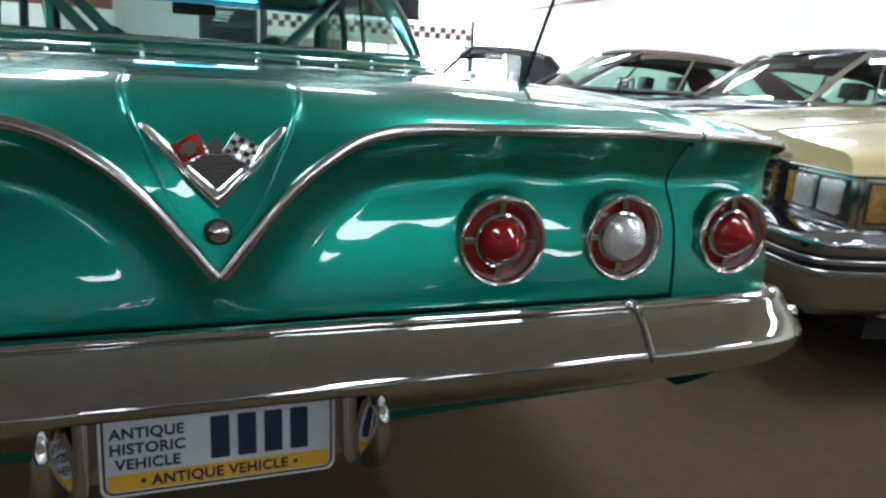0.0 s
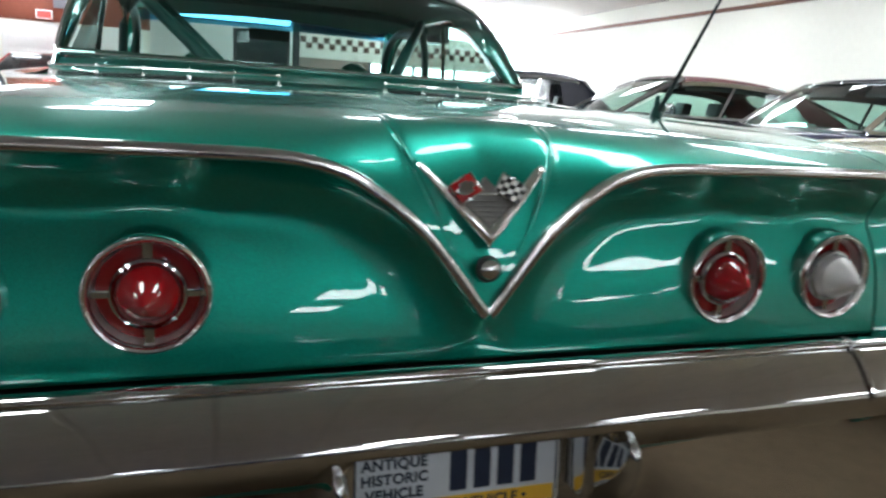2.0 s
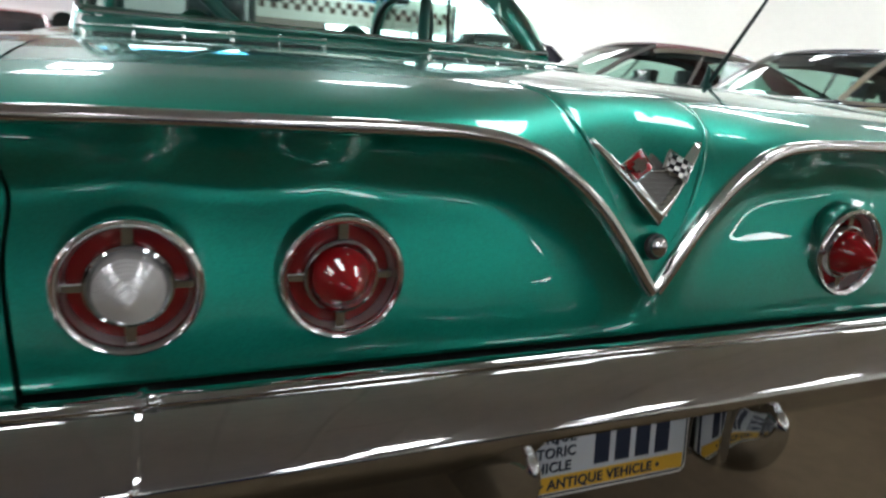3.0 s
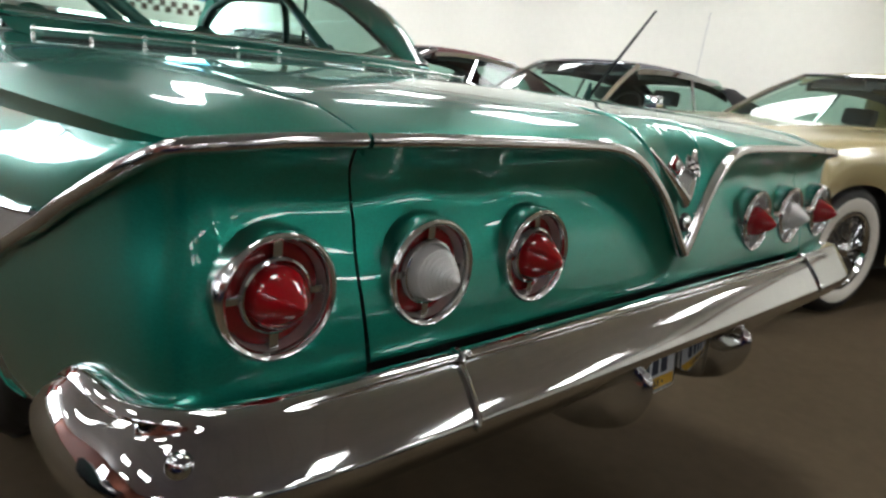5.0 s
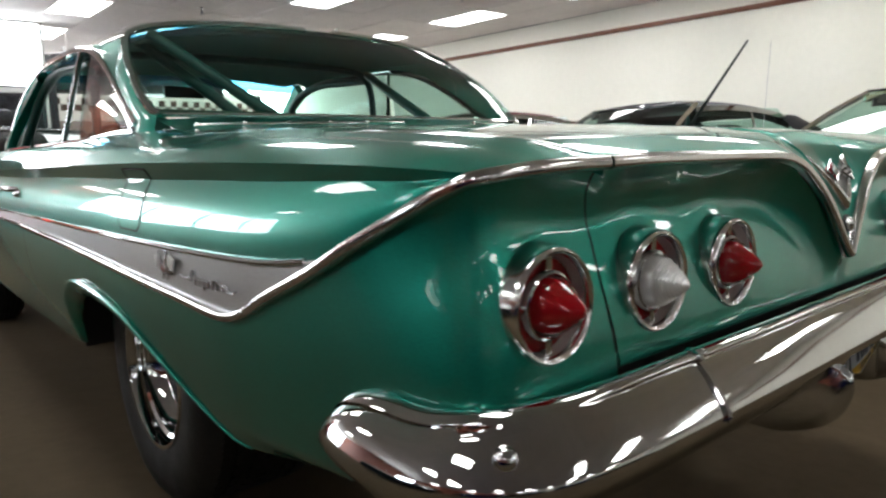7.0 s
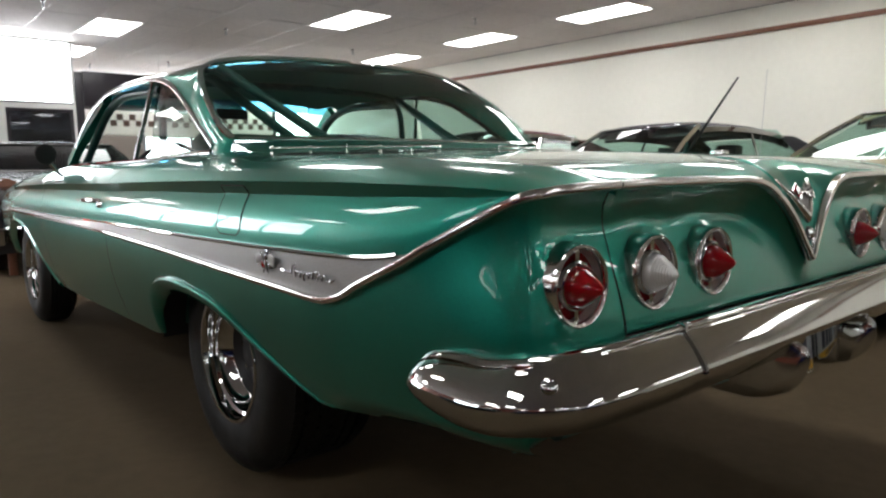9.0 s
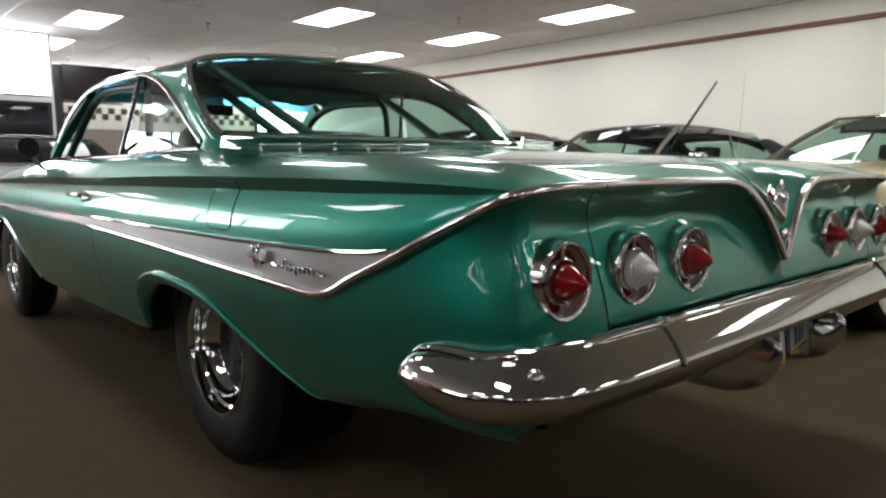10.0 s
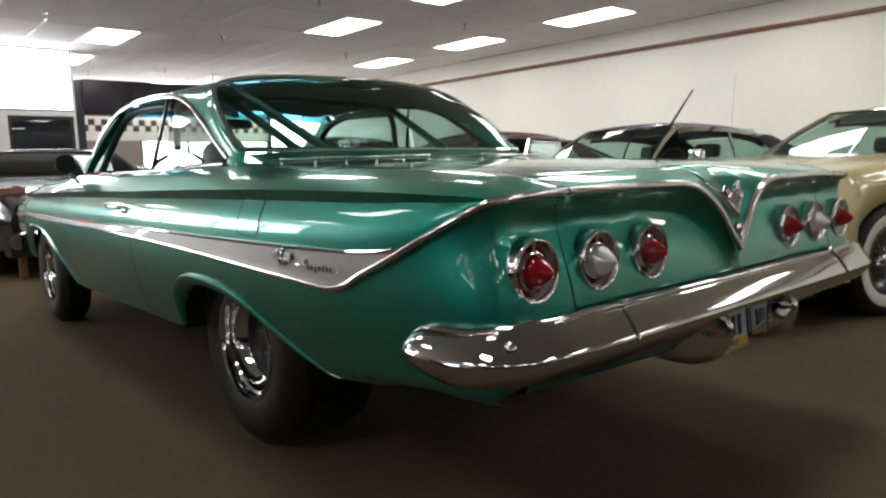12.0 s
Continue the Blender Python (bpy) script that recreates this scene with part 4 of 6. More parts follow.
for s in (1, -1):
    us = np.linspace(0, 1, 28)
    pts = [(s * x, y, z) for x, y, z in (vent_at(u, 0.019) for u in us)]
    vent = part("vent_rail", tube(pts, 0.0046, 10), BEZEL, car, "bright rail over the deck vents")
    slot = [(s * x, y, z) for x, y, z in (vent_at(u, 0.0015) for u in np.linspace(0.03, 0.97, 28))]
    part("vent_slot", sweep(slot, [(-0.008, -0.004), (-0.008, 0.001), (0.008, 0.001), (0.008, -0.004)], [(0, -0.3, 1)] * 28), DARKMETAL, vent, "dark vent slot")
    for u in (0.0, 0.20, 0.40, 0.60, 0.80, 1.0):
        x, y, z = vent_at(u, 0.0)
        part("vent_clip", lathe([(0.0005, 0.0275), (0.0040, 0.0265), (0.0058, 0.023), (0.0055, 0.017), (0.0036, 0.012), (0.0040, 0.005), (0.0065, 0.002), (0.0075, -0.004)], Matrix.Translation((s * x, y, z)), n=14), BEZEL, vent, "bright clip")
    for dy in (-0.015, 0.015):
        blade = [(s * x, y + dy, z) for x, y, z in (vent_at(u, 0.019) for u in np.linspace(0.0, 0.21, 10))]
        part("vent_blade", sweep(blade, [(-0.005, -0.003), (-0.005, 0.003), (-0.002, 0.005), (0.002, 0.005), (0.005, 0.003), (0.005, -0.003)], [(0, -0.3, 1)] * 10), BEZEL, vent, "flat end blade of the rail")

# fuel door on the driver's flank
def flank(y, z):
    """x of the flank at y and z, and its outward normal."""
    sec = upper_section(y, 2, 5, per=28)
    zs_ = [p[2] for p in sec][::-1]
    xs_ = [p[0] for p in sec][::-1]
    return float(np.interp(z, zs_, xs_))


rows = []
for v in np.linspace(0, 1, 25):
    row = []
    for u in np.linspace(0, 1, 11):
        # lid with two rounded lower corners
        sx, sz = 2 * u - 1, v
        z = 0.912 - 0.125 * sz
        w = 0.072 - 0.024 * (max(0.0, sz - 0.80) / 0.20) ** 3
        y = 1.016 - sx * w + 0.006 * sz
        row.append((-(flank(y, z) + 0.0012), y, z))
    rows.append(row)
ring = [r[0] for r in rows] + rows[-1][1:] + [r[-1] for r in rows[::-1]][1:] + rows[0][::-1][1:-1]
fdm = bmesh.new()
add_grid(fdm, rows, flip=True)
inner = [[(p[0], p[1], p[2]) for p in ring], [(p[0] + 0.008, p[1], p[2]) for p in ring]]
add_grid(fdm, inner, close_u=True)
fuel = part("fuel_door", fdm, GREEN, car, "green fuel door with a dark gap", angle=30)
gap = [(p[0] + 0.0012, p[1], p[2]) for p in ring] + [(ring[0][0] + 0.0012, ring[0][1], ring[0][2])]
part("gap_seal", sweep(gap, [(-0.0016, -0.003), (-0.0016, 0.0018), (0.0016, 0.0018), (0.0016, -0.003)], [(-1, 0, 0)] * len(gap)), DARKMETAL, fuel)

# door gaps as dark seals
for s in (1, -1):
    for y in (2.1665, 3.4155):
        pts = [(s * (p[0] - 0.004), y, p[2]) for p in upper_section(y, 0, 5)] + [(s * (p[0] - 0.004), y, p[2]) for p in lower_section(y)[1:]]
        part("door_seal", sweep(pts, [(-0.005, -0.006), (-0.005, 0.001), (0.005, 0.001), (0.005, -0.006)], [(s, 0, 0.3)] * len(pts)), DARKMETAL, car)

# rear lamps
def tail_lamp(x, clear):
    yb = 0.004
    m0 = pose(x, yb, LAMP_Z, 90, 0, 0)  # axis towards the rear
    bz = lathe([(0.0735, -0.055), (0.0730, -0.028), (0.0712, -0.012), (0.0700, -0.003), (0.0692, 0.0022), (0.0675, 0.0056), (0.0648, 0.0070), (0.0622, 0.0060), (0.0604, 0.0030), (0.0594, -0.002), (0.0590, -0.005)], m0, n=64)
    lampo = part("tail_lamp", bz, BEZEL, car, "round tail lamp in a chrome bezel")
    part("bowl", lathe([(0.0592, -0.003), (0.0580, -0.010), (0.0568, -0.018), (0.0555, -0.024), (0.050, -0.026)], m0, n=48), SATIN, lampo, "satin silver bowl")
    part("reflector", lathe([(0.0562, -0.0165), (0.052, -0.0158), (0.044, -0.0155), (0.037, -0.0160)], m0, n=48), REDDISH, lampo, "dark red reflector ring")
    part("inner_ring", lathe([(0.0418, -0.020), (0.0416, -0.0055), (0.0404, -0.0030), (0.0380, -0.0022), (0.0360, -0.0040), (0.0352, -0.012)], m0, n=48), CHROME, lampo)
    for a in range(4):
        b = bmesh.new()
        mm = m0 @ pose(0, 0, 0, 0, 0, 90 * a)
        add_box(b, 0.0395, 0.0585, -0.0042, 0.0042, -0.020, -0.0062, bevel=0.0012, m=mm)
        part("bar", b, CHROME, lampo)
    prof = [(0.0352, -0.014), (0.0350, -0.004), (0.0342, 0.003), (0.0322, 0.009)]
    tipz = 0.046
    if clear:
        # stepped glass
        n = 9
        for i in range(n):
            t = i / n
            r = 0.0302 * (1 - t) ** 0.80 + 0.002
            h = 0.008 + (tipz - 0.010) * t
            prof += [(r - 0.0012, h + 0.0002), (r + 0.0004, h + 0.0012), (r, h + (tipz - 0.010) / n * 0.70), (r - 0.0016, h + (tipz - 0.010) / n * 0.85)]
        prof += [(0.0025, tipz), (0.0003, tipz + 0.001)]
    else:
        for t in np.linspace(0.08, 1, 12):
            prof.append((max(0.0003, 0.0325 * (1 - t) ** 0.64 * (1 - 0.10 * t)), 0.009 + (tipz - 0.009) * t))
    part("lens", lathe(prof, m0, n=48), CLEARLENS if clear else REDLENS, lampo, "clear stepped cone lens" if clear else "red cone lens", angle=30)
    return lampo


for s in (1, -1):
    for i, lx in enumerate(LAMP_X):
        tail_lamp(s * lx, i == 1)

# rear bumper
BP = [(0, -0.044), (0.30, -0.044), (0.60, -0.043), (0.76, -0.040), (0.84, -0.034), (0.89, -0.022), (0.922, 0.002), (0.938, 0.035), (0.945, 0.08), (0.948, 0.14), (0.948, 0.20), (0.946, 0.268)]
bp = np.array([(x, y, 0) for x, y in BP])
half = spline(bp, 90)
PROF = [(-0.030, 0.045), (-0.018, 0.060), (-0.008, 0.0665), (-0.001, 0.0685), (0.006, 0.0680), (0.0110, 0.0655), (0.0132, 0.0620), (0.0125, 0.0585), (0.0112, 0.0562), (0.0150, 0.0542), (0.0282, 0.0405), (0.0392, 0.0262), (0.0484, 0.0130), (0.0537, 0.0050), (0.0563, 0.0005), (0.0578, -0.0045), (0.0576, -0.0100), (0.0550, -0.0165), (0.0495, -0.0290), (0.0385, -0.0430), (0.0245, -0.0560), (0.010, -0.0640), (-0.008, -0.067), (-0.03, -0.060)]
# the face under the ridge reaches lower along the middle, but is cut away over the plate
SMOOTH_LIP = [(0.0110, 0.0655), (0.0145, 0.0625), (0.0175, 0.0595), (0.0195, 0.0568), (0.0215, 0.0540)]
ROUND = [(0.0150, 0.0542), (0.0300, 0.0462), (0.0420, 0.0340), (0.0500, 0.0205), (0.0542, 0.0105), (0.0570, 0.0045), (0.0580, -0.0020), (0.0580, -0.0090), (0.0562, -0.0165)]  # over the wrapped ends
CUT = [0.0] * 18 + [0.010, 0.020, 0.027, 0.031, 0.031, 0.022]
DROP_X, DROP = [0.0, 0.35, 0.55, 0.70, 0.95], [1.02, 1.02, 1.02, 1.0, 0.92]
ZB = 0.602


def bumper_rows(pts, s):
    rows = []
    n = len(pts)
    for i, p in enumerate(pts):
        a, b = pts[max(i - 1, 0)], pts[min(i + 1, n - 1)]
        t = (b - a) / np.linalg.norm(b - a)
        nx, ny = t[1], -t[0]
        y = p[1]
        k = 1.0
        if p[0] > 0.9 and y > 0.10:
            k = max(0.0, 1 - ((y - 0.10) / 0.169) ** 2.6) ** (1 / 2.2)
        f = min(1.0, max(0.0, (y + 0.045) / 0.15)) if p[0] > 0.7 else 0.0
        lift = -0.021 * f * f * (3 - 2 * f)
        row = []
        c = 1.0 if p[0] < 0.185 else 0.0
        drop = float(np.interp(p[0], DROP_X, DROP))
        g = min(1.0, max(0.0, (p[0] - 0.72) / 0.16))
        for i_, ((o, h), up) in enumerate(zip(PROF, CUT)):
            if 5 <= i_ <= 9:
                so, sh = SMOOTH_LIP[i_ - 5]
                o, h = o + (so - o) * g, h + (sh - h) * g
            if 9 <= i_ <= 17 and not (i_ == 9 and g < 1):
                ro, rh = ROUND[i_ - 9]
                o, h = o + (ro - o) * f, h + (rh - h) * f
            if h < -0.0165:
                h = h + up if c else -0.0165 + (h + 0.0165) * drop
            oo = o * (0.35 + 0.65 * k) if k < 1 else o
            row.append((s * (p[0] + nx * oo), p[1] + ny * oo, ZB - 0.004 * (1 - k) + h * k + lift))
        rows.append(row)
    return rows


hp = [np.array(p) for p in half]
full = [r for r in bumper_rows(hp, -1)[::-1]] + bumper_rows(hp, 1)[1:]
bmb = bmesh.new()
add_grid(bmb, full, flip=True)
bumper = part("rear_bumper", bmb, BUMPERCHROME, car, "chrome rear bumper that wraps round the corners", angle=70)
for s in (1, -1):
    pts = [(s * 0.597 + s * 0.010 * (i / 12), -0.044 - PROF[2 + i][0] - 0.0005, ZB + PROF[2 + i][1]) for i in range(0, 15)]
    part("joint_strip", sweep(pts, [(-0.004, -0.002), (-0.0035, 0.003), (0.0, 0.0045), (0.0035, 0.003), (0.004, -0.002)], [(0, -0.7, 0.7)] * 15), CHROME, bumper)
    part("bolt", lathe([(0.001, 0.004), (0.004, 0.0035), (0.006, 0.002), (0.007, -0.002)], pose(s * 0.588, -0.054, 0.668, 50, 0, 0), n=16), CHROME, bumper)
    part("bolt", lathe([(0.001, 0.006), (0.006, 0.0058), (0.0105, 0.004), (0.013, 0.0), (0.014, -0.006)], pose(s * 0.941, -0.036, 0.627, 70, 0, s * 48), n=24), CHROME, bumper)
    part("bolt", lathe([(0.001, 0.005), (0.009, 0.0045), (0.012, 0.002), (0.013, -0.006)], pose(s * 0.944, -0.021, 0.559, 128, 0, s * 48), n=20), CHROME, bumper)
    # guard under the bumper beside the plate: a deep curved blade
    front = spline([(0, -0.086, 0.572), (0, -0.106, 0.562), (0, -0.112, 0.535), (0, -0.100, 0.494), (0, -0.058, 0.452), (0, 0.020, 0.428), (0, 0.125, 0.432)], 26)
    back = spline([(0, -0.070, 0.575), (0, -0.020, 0.562), (0, 0.020, 0.540), (0, 0.036, 0.520), (0, 0.060, 0.500), (0, 0.090, 0.476), (0, 0.128, 0.446)], 26)
    gb = bmesh.new()
    ring_rows = []
    for i, (a, b) in enumerate(zip(front, back)):
        w = 0.021 * min(1.0, 0.22 + i / 11)
        y0, z0, y1, z1 = a[1], a[2], b[1], b[2]
        dy, dz = (y1 - y0), (z1 - z0)
        ring_rows.append([(s * 0.196 + u * w, y0 + dy * q, z0 + dz * q) for u, q in ((-1, 1.0), (-1, 0.22), (-0.8, 0.09), (-0.4, 0.02), (0, 0.0), (0.4, 0.02), (0.8, 0.09), (1, 0.22), (1, 1.0))])
    vs_ = add_grid(gb, ring_rows, close_u=True)
    gb.faces.new(vs_[0])
    gb.faces.new(vs_[-1][::-1])
    bmesh.ops.recalc_face_normals(gb, faces=gb.faces)
    part("bumper_guard", gb, CHROME, bumper, "curved chrome guard", angle=50)
    br = bmesh.new()
    add_box(br, s * 0.170 - 0.006, s * 0.170 + 0.006, -0.035, 0.03, 0.452, 0.556, bevel=0.003)
    part("plate_bracket", br, CHROME, bumper)

part("plate_panel", box(-0.183, 0.183, 0.028, 0.034, 0.432, 0.556, bevel=0.003), DIMCHROME, bumper, "bright panel behind the number plate")

# number plate
plate = thing("number_plate", "white and yellow antique vehicle number plate under the bumper", "number plate")
PM = pose(0, 0.022, 0.497, 84, 0, 0)
PW, PH = 0.1525, 0.0765


def plate_sheet(w, h, d0, d1, r=0.014):
    pts = []
    for cx, cy, a0 in ((w - r, h - r, 0), (-w + r, h - r, 90), (-w + r, -h + r, 180), (w - r, -h + r, 270)):
        for k in range(7):
            a = radians(a0 + 15 * k)
            pts.append((cx + r * math.cos(a), cy + r * math.sin(a)))
    b = bmesh.new()
    lo = [b.verts.new(PM @ Vector((x, y, d0))) for x, y in pts]
    hi = [b.verts.new(PM @ Vector((x, y, d1))) for x, y in pts]
    b.faces.new(hi)
    b.faces.new(lo[::-1])
    for i in range(len(pts)):
        j = (i + 1) % len(pts)
        b.faces.new((lo[i], lo[j], hi[j], hi[i]))
    return b


part("plate_frame", plate_sheet(PW + 0.004, PH + 0.004, -0.004, -0.001), WHITEPAINT, plate, smooth=False)
part("border", plate_sheet(PW, PH, -0.001, 0.0008), PLATE_INK, plate, smooth=False)
part("field", plate_sheet(PW - 0.0035, PH - 0.0035, 0.0008, 0.0014, 0.011), PLATE_WHITE, plate, smooth=False)


def flat(x0, x1, y0, y1, d0, d1):
    b = bmesh.new()
    add_box(b, x0, x1, y0, y1, d0, d1, m=PM)
    return b


part("yellow_band", flat(-PW + 0.006, PW - 0.006, -PH + 0.0055, -PH + 0.029, 0.0014, 0.0020), PLATE_YELLOW, plate, smooth=False)
part("blue_line", flat(-PW + 0.006, PW - 0.006, PH - 0.020, PH - 0.006, 0.0014, 0.0018), PLATE_INK, plate, "dark blue top strip", smooth=False)
# the registration itself is left as plain bars
for i in range(4):
    cx = -0.016 + 0.036 * i
    part("bar", flat(cx, cx + 0.025, -0.040, 0.021, 0.0014, 0.0024), PLATE_INK, plate, smooth=False)


def lettering(body, size, x, y, name="lettering"):
    c = bpy.data.curves.new("text", "FONT")
    c.body, c.size, c.align_x, c.align_y, c.extrude = body, size, "CENTER", "CENTER", 0.0005
    c.offset = 0.0006
    c.space_character = 1.06
    tmp = new("text", c)
    dep = bpy.context.evaluated_depsgraph_get()
    me = bpy.data.meshes.new_from_object(tmp.evaluated_get(dep))
    bpy.data.objects.remove(tmp)
    me.materials.clear()
    me.materials.append(PLATE_INK)
    ob = new(name, me)
    ob.matrix_basis = PM @ pose(x, y, 0.0024)
    ob.parent = plate
    return ob


for i, word in enumerate(("ANTIQUE", "HISTORIC", "VEHICLE")):
    lettering(word, 0.0205, -0.096, 0.0085 - 0.0215 * i)
lettering("\u2022 ANTIQUE VEHICLE \u2022", 0.0205, -0.002, -PH + 0.0165)

# badge: chevron with two crossed flags, lock button below
badge = part("badge", bmesh.new(), CHROME, car, "chrome chevron badge with crossed flags")


def notch_point(x, z, proud=0.0):
    """A point on the sloping face of the lid above the moulding's notch."""
    y = float(np.interp(z, [0.73, 0.787, 0.827, 0.87, 0.919, 0.94], [-0.026, -0.016, -0.010, 0.006, 0.036, 0.055]))
    return (x, y - proud, z)


for s in (1, -1):
    # a rounded bar, wide at the point of the V and narrow at the tip
    arm = bmesh.new()
    rows = []
    for u in np.linspace(0, 1, 15):
        row = []
        section = [(0.811, 0.9095, 0.0905, -0.004, -0.004), (0.8125, 0.9100, 0.0902, 0.004, 0.003), (0.817, 0.9110, 0.0893, 0.0095, 0.0065), (0.823, 0.9123, 0.0880, 0.0125, 0.0085), (0.829, 0.9135, 0.0865, 0.0133, 0.0092), (0.8345, 0.9143, 0.0848, 0.0120, 0.0085), (0.839, 0.9150, 0.0828, 0.0090, 0.0065), (0.8415, 0.9153, 0.0815, 0.004, 0.003), (0.842, 0.9155, 0.0810, -0.004, -0.004)]
        for z0, z1, x1, p0, p1 in section:
            x0 = 0.0
            z, proud = z0 + (z1 - z0) * u, p0 + (p1 - p0) * u
            row.append((s * (x0 + (x1 - x0) * u), -0.0125 + 0.1485 * (z - 0.812) + 2.94 * (z - 0.812) ** 2 - proud, z))
        rows.append(row)
    add_grid(arm, rows, flip=(s > 0))
    end = [arm.verts.new(p) for p in rows[-1]]
    arm.faces.new(end)
    bmesh.ops.remove_doubles(arm, verts=arm.verts[:], dist=1e-5)
    bmesh.ops.recalc_face_normals(arm, faces=arm.faces[:])
    part("chevron_arm", arm, BEZEL, badge, angle=75)
tri = bmesh.new()
tv = [tri.verts.new(notch_point(x, z, p)) for p in (0.006, 0.010) for x, z in ((-0.050, 0.8785), (0.050, 0.8785), (0.0, 0.830))]
tri.faces.new(tv[3:]), tri.faces.new(tv[:3][::-1])
for i in range(3):
    tri.faces.new((tv[i], tv[(i + 1) % 3], tv[3 + (i + 1) % 3], tv[3 + i]))
part("field", tri, BADGEGREY, badge, "ribbed grey field", smooth=False)
part("field_bar", tube([notch_point(-0.050, 0.879, 0.0125), notch_point(0.050, 0.879, 0.0125)], 0.0014, 8), CHROME, badge)
peak = bmesh.new()
tv = [peak.verts.new(notch_point(x, z, p)) for p in (0.006, 0.0115) for x, z in ((-0.020, 0.8795), (0.020, 0.8795), (0.0, 0.899))]
peak.faces.new(tv[3:]), peak.faces.new(tv[:3][::-1])
for i in range(3):
    peak.faces.new((tv[i], tv[(i + 1) % 3], tv[3 + (i + 1) % 3], tv[3 + i]))
part("peak", peak, BADGEGREY, badge, "grey peak between the flags", smooth=False)
for i in range(6):
    z = 0.841 + i * 0.006
    w = (z - 0.834) * 1.0
    part("rib", tube([notch_point(-w, z, 0.0105), notch_point(w, z, 0.0105)], 0.0009, 6), BADGEGREY, badge)
FM = Matrix.Translation(notch_point(0, 0.876, 0.014)) @ pose(0, 0, 0, 62, 0, 0)
for s, base in ((-1, ENAMEL_RED), (1, ENAMEL_WHITE)):
    m = FM @ pose(s * 0.031, 0.0105, 0.001, 0, 0, -s * 32)
    rows = [[tuple(m @ Vector((0.0180 * u, 0.0140 * v, 0.003 * math.sin(3 * u)))) for u in np.linspace(-1, 1, 9)] for v in np.linspace(-1, 1, 5)]
    b = bmesh.new()
    add_grid(b, rows)
    add_grid(b, [[tuple(Vector(p) - m.to_3x3() @ Vector((0, 0, 0.003))) for p in r] for r in rows], flip=True)
    flag = part("flag", b, base, badge, "red enamel flag" if s < 0 else "black and white chequered flag")
    if s > 0:
        for i in range(5):
            for j in range(4):
                if (i + j) % 2 == 0:
                    u, v = -0.8 + 0.4 * i, -0.75 + 0.5 * j
                    q = [tuple(m @ Vector((0.0180 * (u + a), 0.0140 * (v + c), 0.003 * math.sin(3 * (u + a)) + 0.0006))) for c in (-0.25, 0.25) for a in (-0.2, 0.2)]
                    b = bmesh.new()
                    vv = [b.verts.new(p) for p in q]
                    b.faces.new((vv[0], vv[1], vv[3], vv[2]))
                    part("check", b, ENAMEL_BLACK, flag)
    else:
        b = bmesh.new()
        add_box(b, -0.012, 0.012, -0.004, 0.004, 0.002, 0.0045, m=m)
        add_box(b, -0.006, 0.006, -0.008, 0.008, 0.002, 0.0042, m=m)
        part("mark", b, CHROME, flag)
    edge = [tuple(m @ Vector((0.0180 * u, 0.0140 * v, 0.001 + 0.003 * math.sin(3 * u)))) for u, v in ((-1, -1), (0, -1), (1, -1), (1, 1), (0, 1), (-1, 1), (-1, -1))]
    part("flag_rim", tube(edge, 0.0013, 6), CHROME, flag)
lk = lathe([(0.0005, 0.010), (0.009, 0.0085), (0.0122, 0.0065), (0.0132, 0.0)], Matrix.Translation(notch_point(0, 0.787, 0.004)) @ pose(0, 0, 0, 82, 0, 0), n=28)
lock = part("lock_button", lk, CHROME, car, "round chrome lock button")
part("gasket", lathe([(0.0132, 0.003), (0.0165, 0.002), (0.017, -0.003)], Matrix.Translation(notch_point(0, 0.787, 0.004)) @ pose(0, 0, 0, 82, 0, 0), n=28), BLACKPLASTIC, lock)

# aerial on the passenger's fender
aer = part("aerial", lathe([(0.0005, 0.06), (0.005, 0.056), (0.007, 0.04), (0.011, 0.022), (0.016, 0.006), (0.018, -0.004)], pose(0.779, 0.76, 0.983, 14, -12, 0), n=18), CAGEPAINT, car, "raked chrome aerial on a green base")
base = Vector((0.779, 0.76, 0.985))
tip = Vector((0.766, 0.552, 1.262))
part("mast", tube([tuple(base + (tip - base) * t) for t in np.linspace(0, 1, 8)], 0.0052, 8, scale=[1.3, 1.2, 1.1, 1.0, 0.9, 0.8, 0.7, 0.6]), DARKSTEEL, aer, "thin steel mast")

# side script: looping bright wire with a small crest
scr = bmesh.new()
sp_pts = [(-0.9795, 0.722, 0.729), (-0.9795, 0.700, 0.7255), (-0.9795, 0.676, 0.7275)]
for i in range(120):
    t = i / 119
    ph = t * 2 * math.pi * 8
    up = 0.0065 + 0.020 * math.exp(-(((t - 0.06) / 0.045) ** 2)) + 0.013 * math.exp(-(((t - 0.70) / 0.04) ** 2))
    down = 0.0045 + 0.013 * math.exp(-(((t - 0.30) / 0.045) ** 2))
    sw_ = math.sin(ph)
    sp_pts.append((-0.9795, 0.668 - 0.148 * t + 0.0055 * math.cos(ph), 0.7235 + 0.004 * t + (up if sw_ > 0 else down) * sw_))
sp_pts += [(-0.9795, 0.508, 0.724), (-0.9795, 0.494, 0.729)]
tube(spline(sp_pts, 360), 0.0021, 6, bm=scr)
part("script", scr, DIMCHROME, car, "looping chrome script on the silver spear")
cr = bmesh.new()
for dy, dz, rr in ((0, 0.002, 0.012), (-0.014, -0.004, 0.010), (0.003, 0.016, 0.009), (0.0, 0.029, 0.006)):
    lathe([(0.0004, 0.006), (rr * 0.7, 0.005), (rr, 0.0)], pose(-0.977, 0.790 + dy, 0.733 + dz, 0, -90, 0), n=10, bm=cr)
red_cr = lathe([(0.0004, 0.006), (0.008, 0.005), (0.011, 0.0)], pose(-0.977, 0.810, 0.731, 0, -90, 0), n=10)
boss = part("crest_boss", cr, DIMCHROME, car, "chrome boss of the crest")
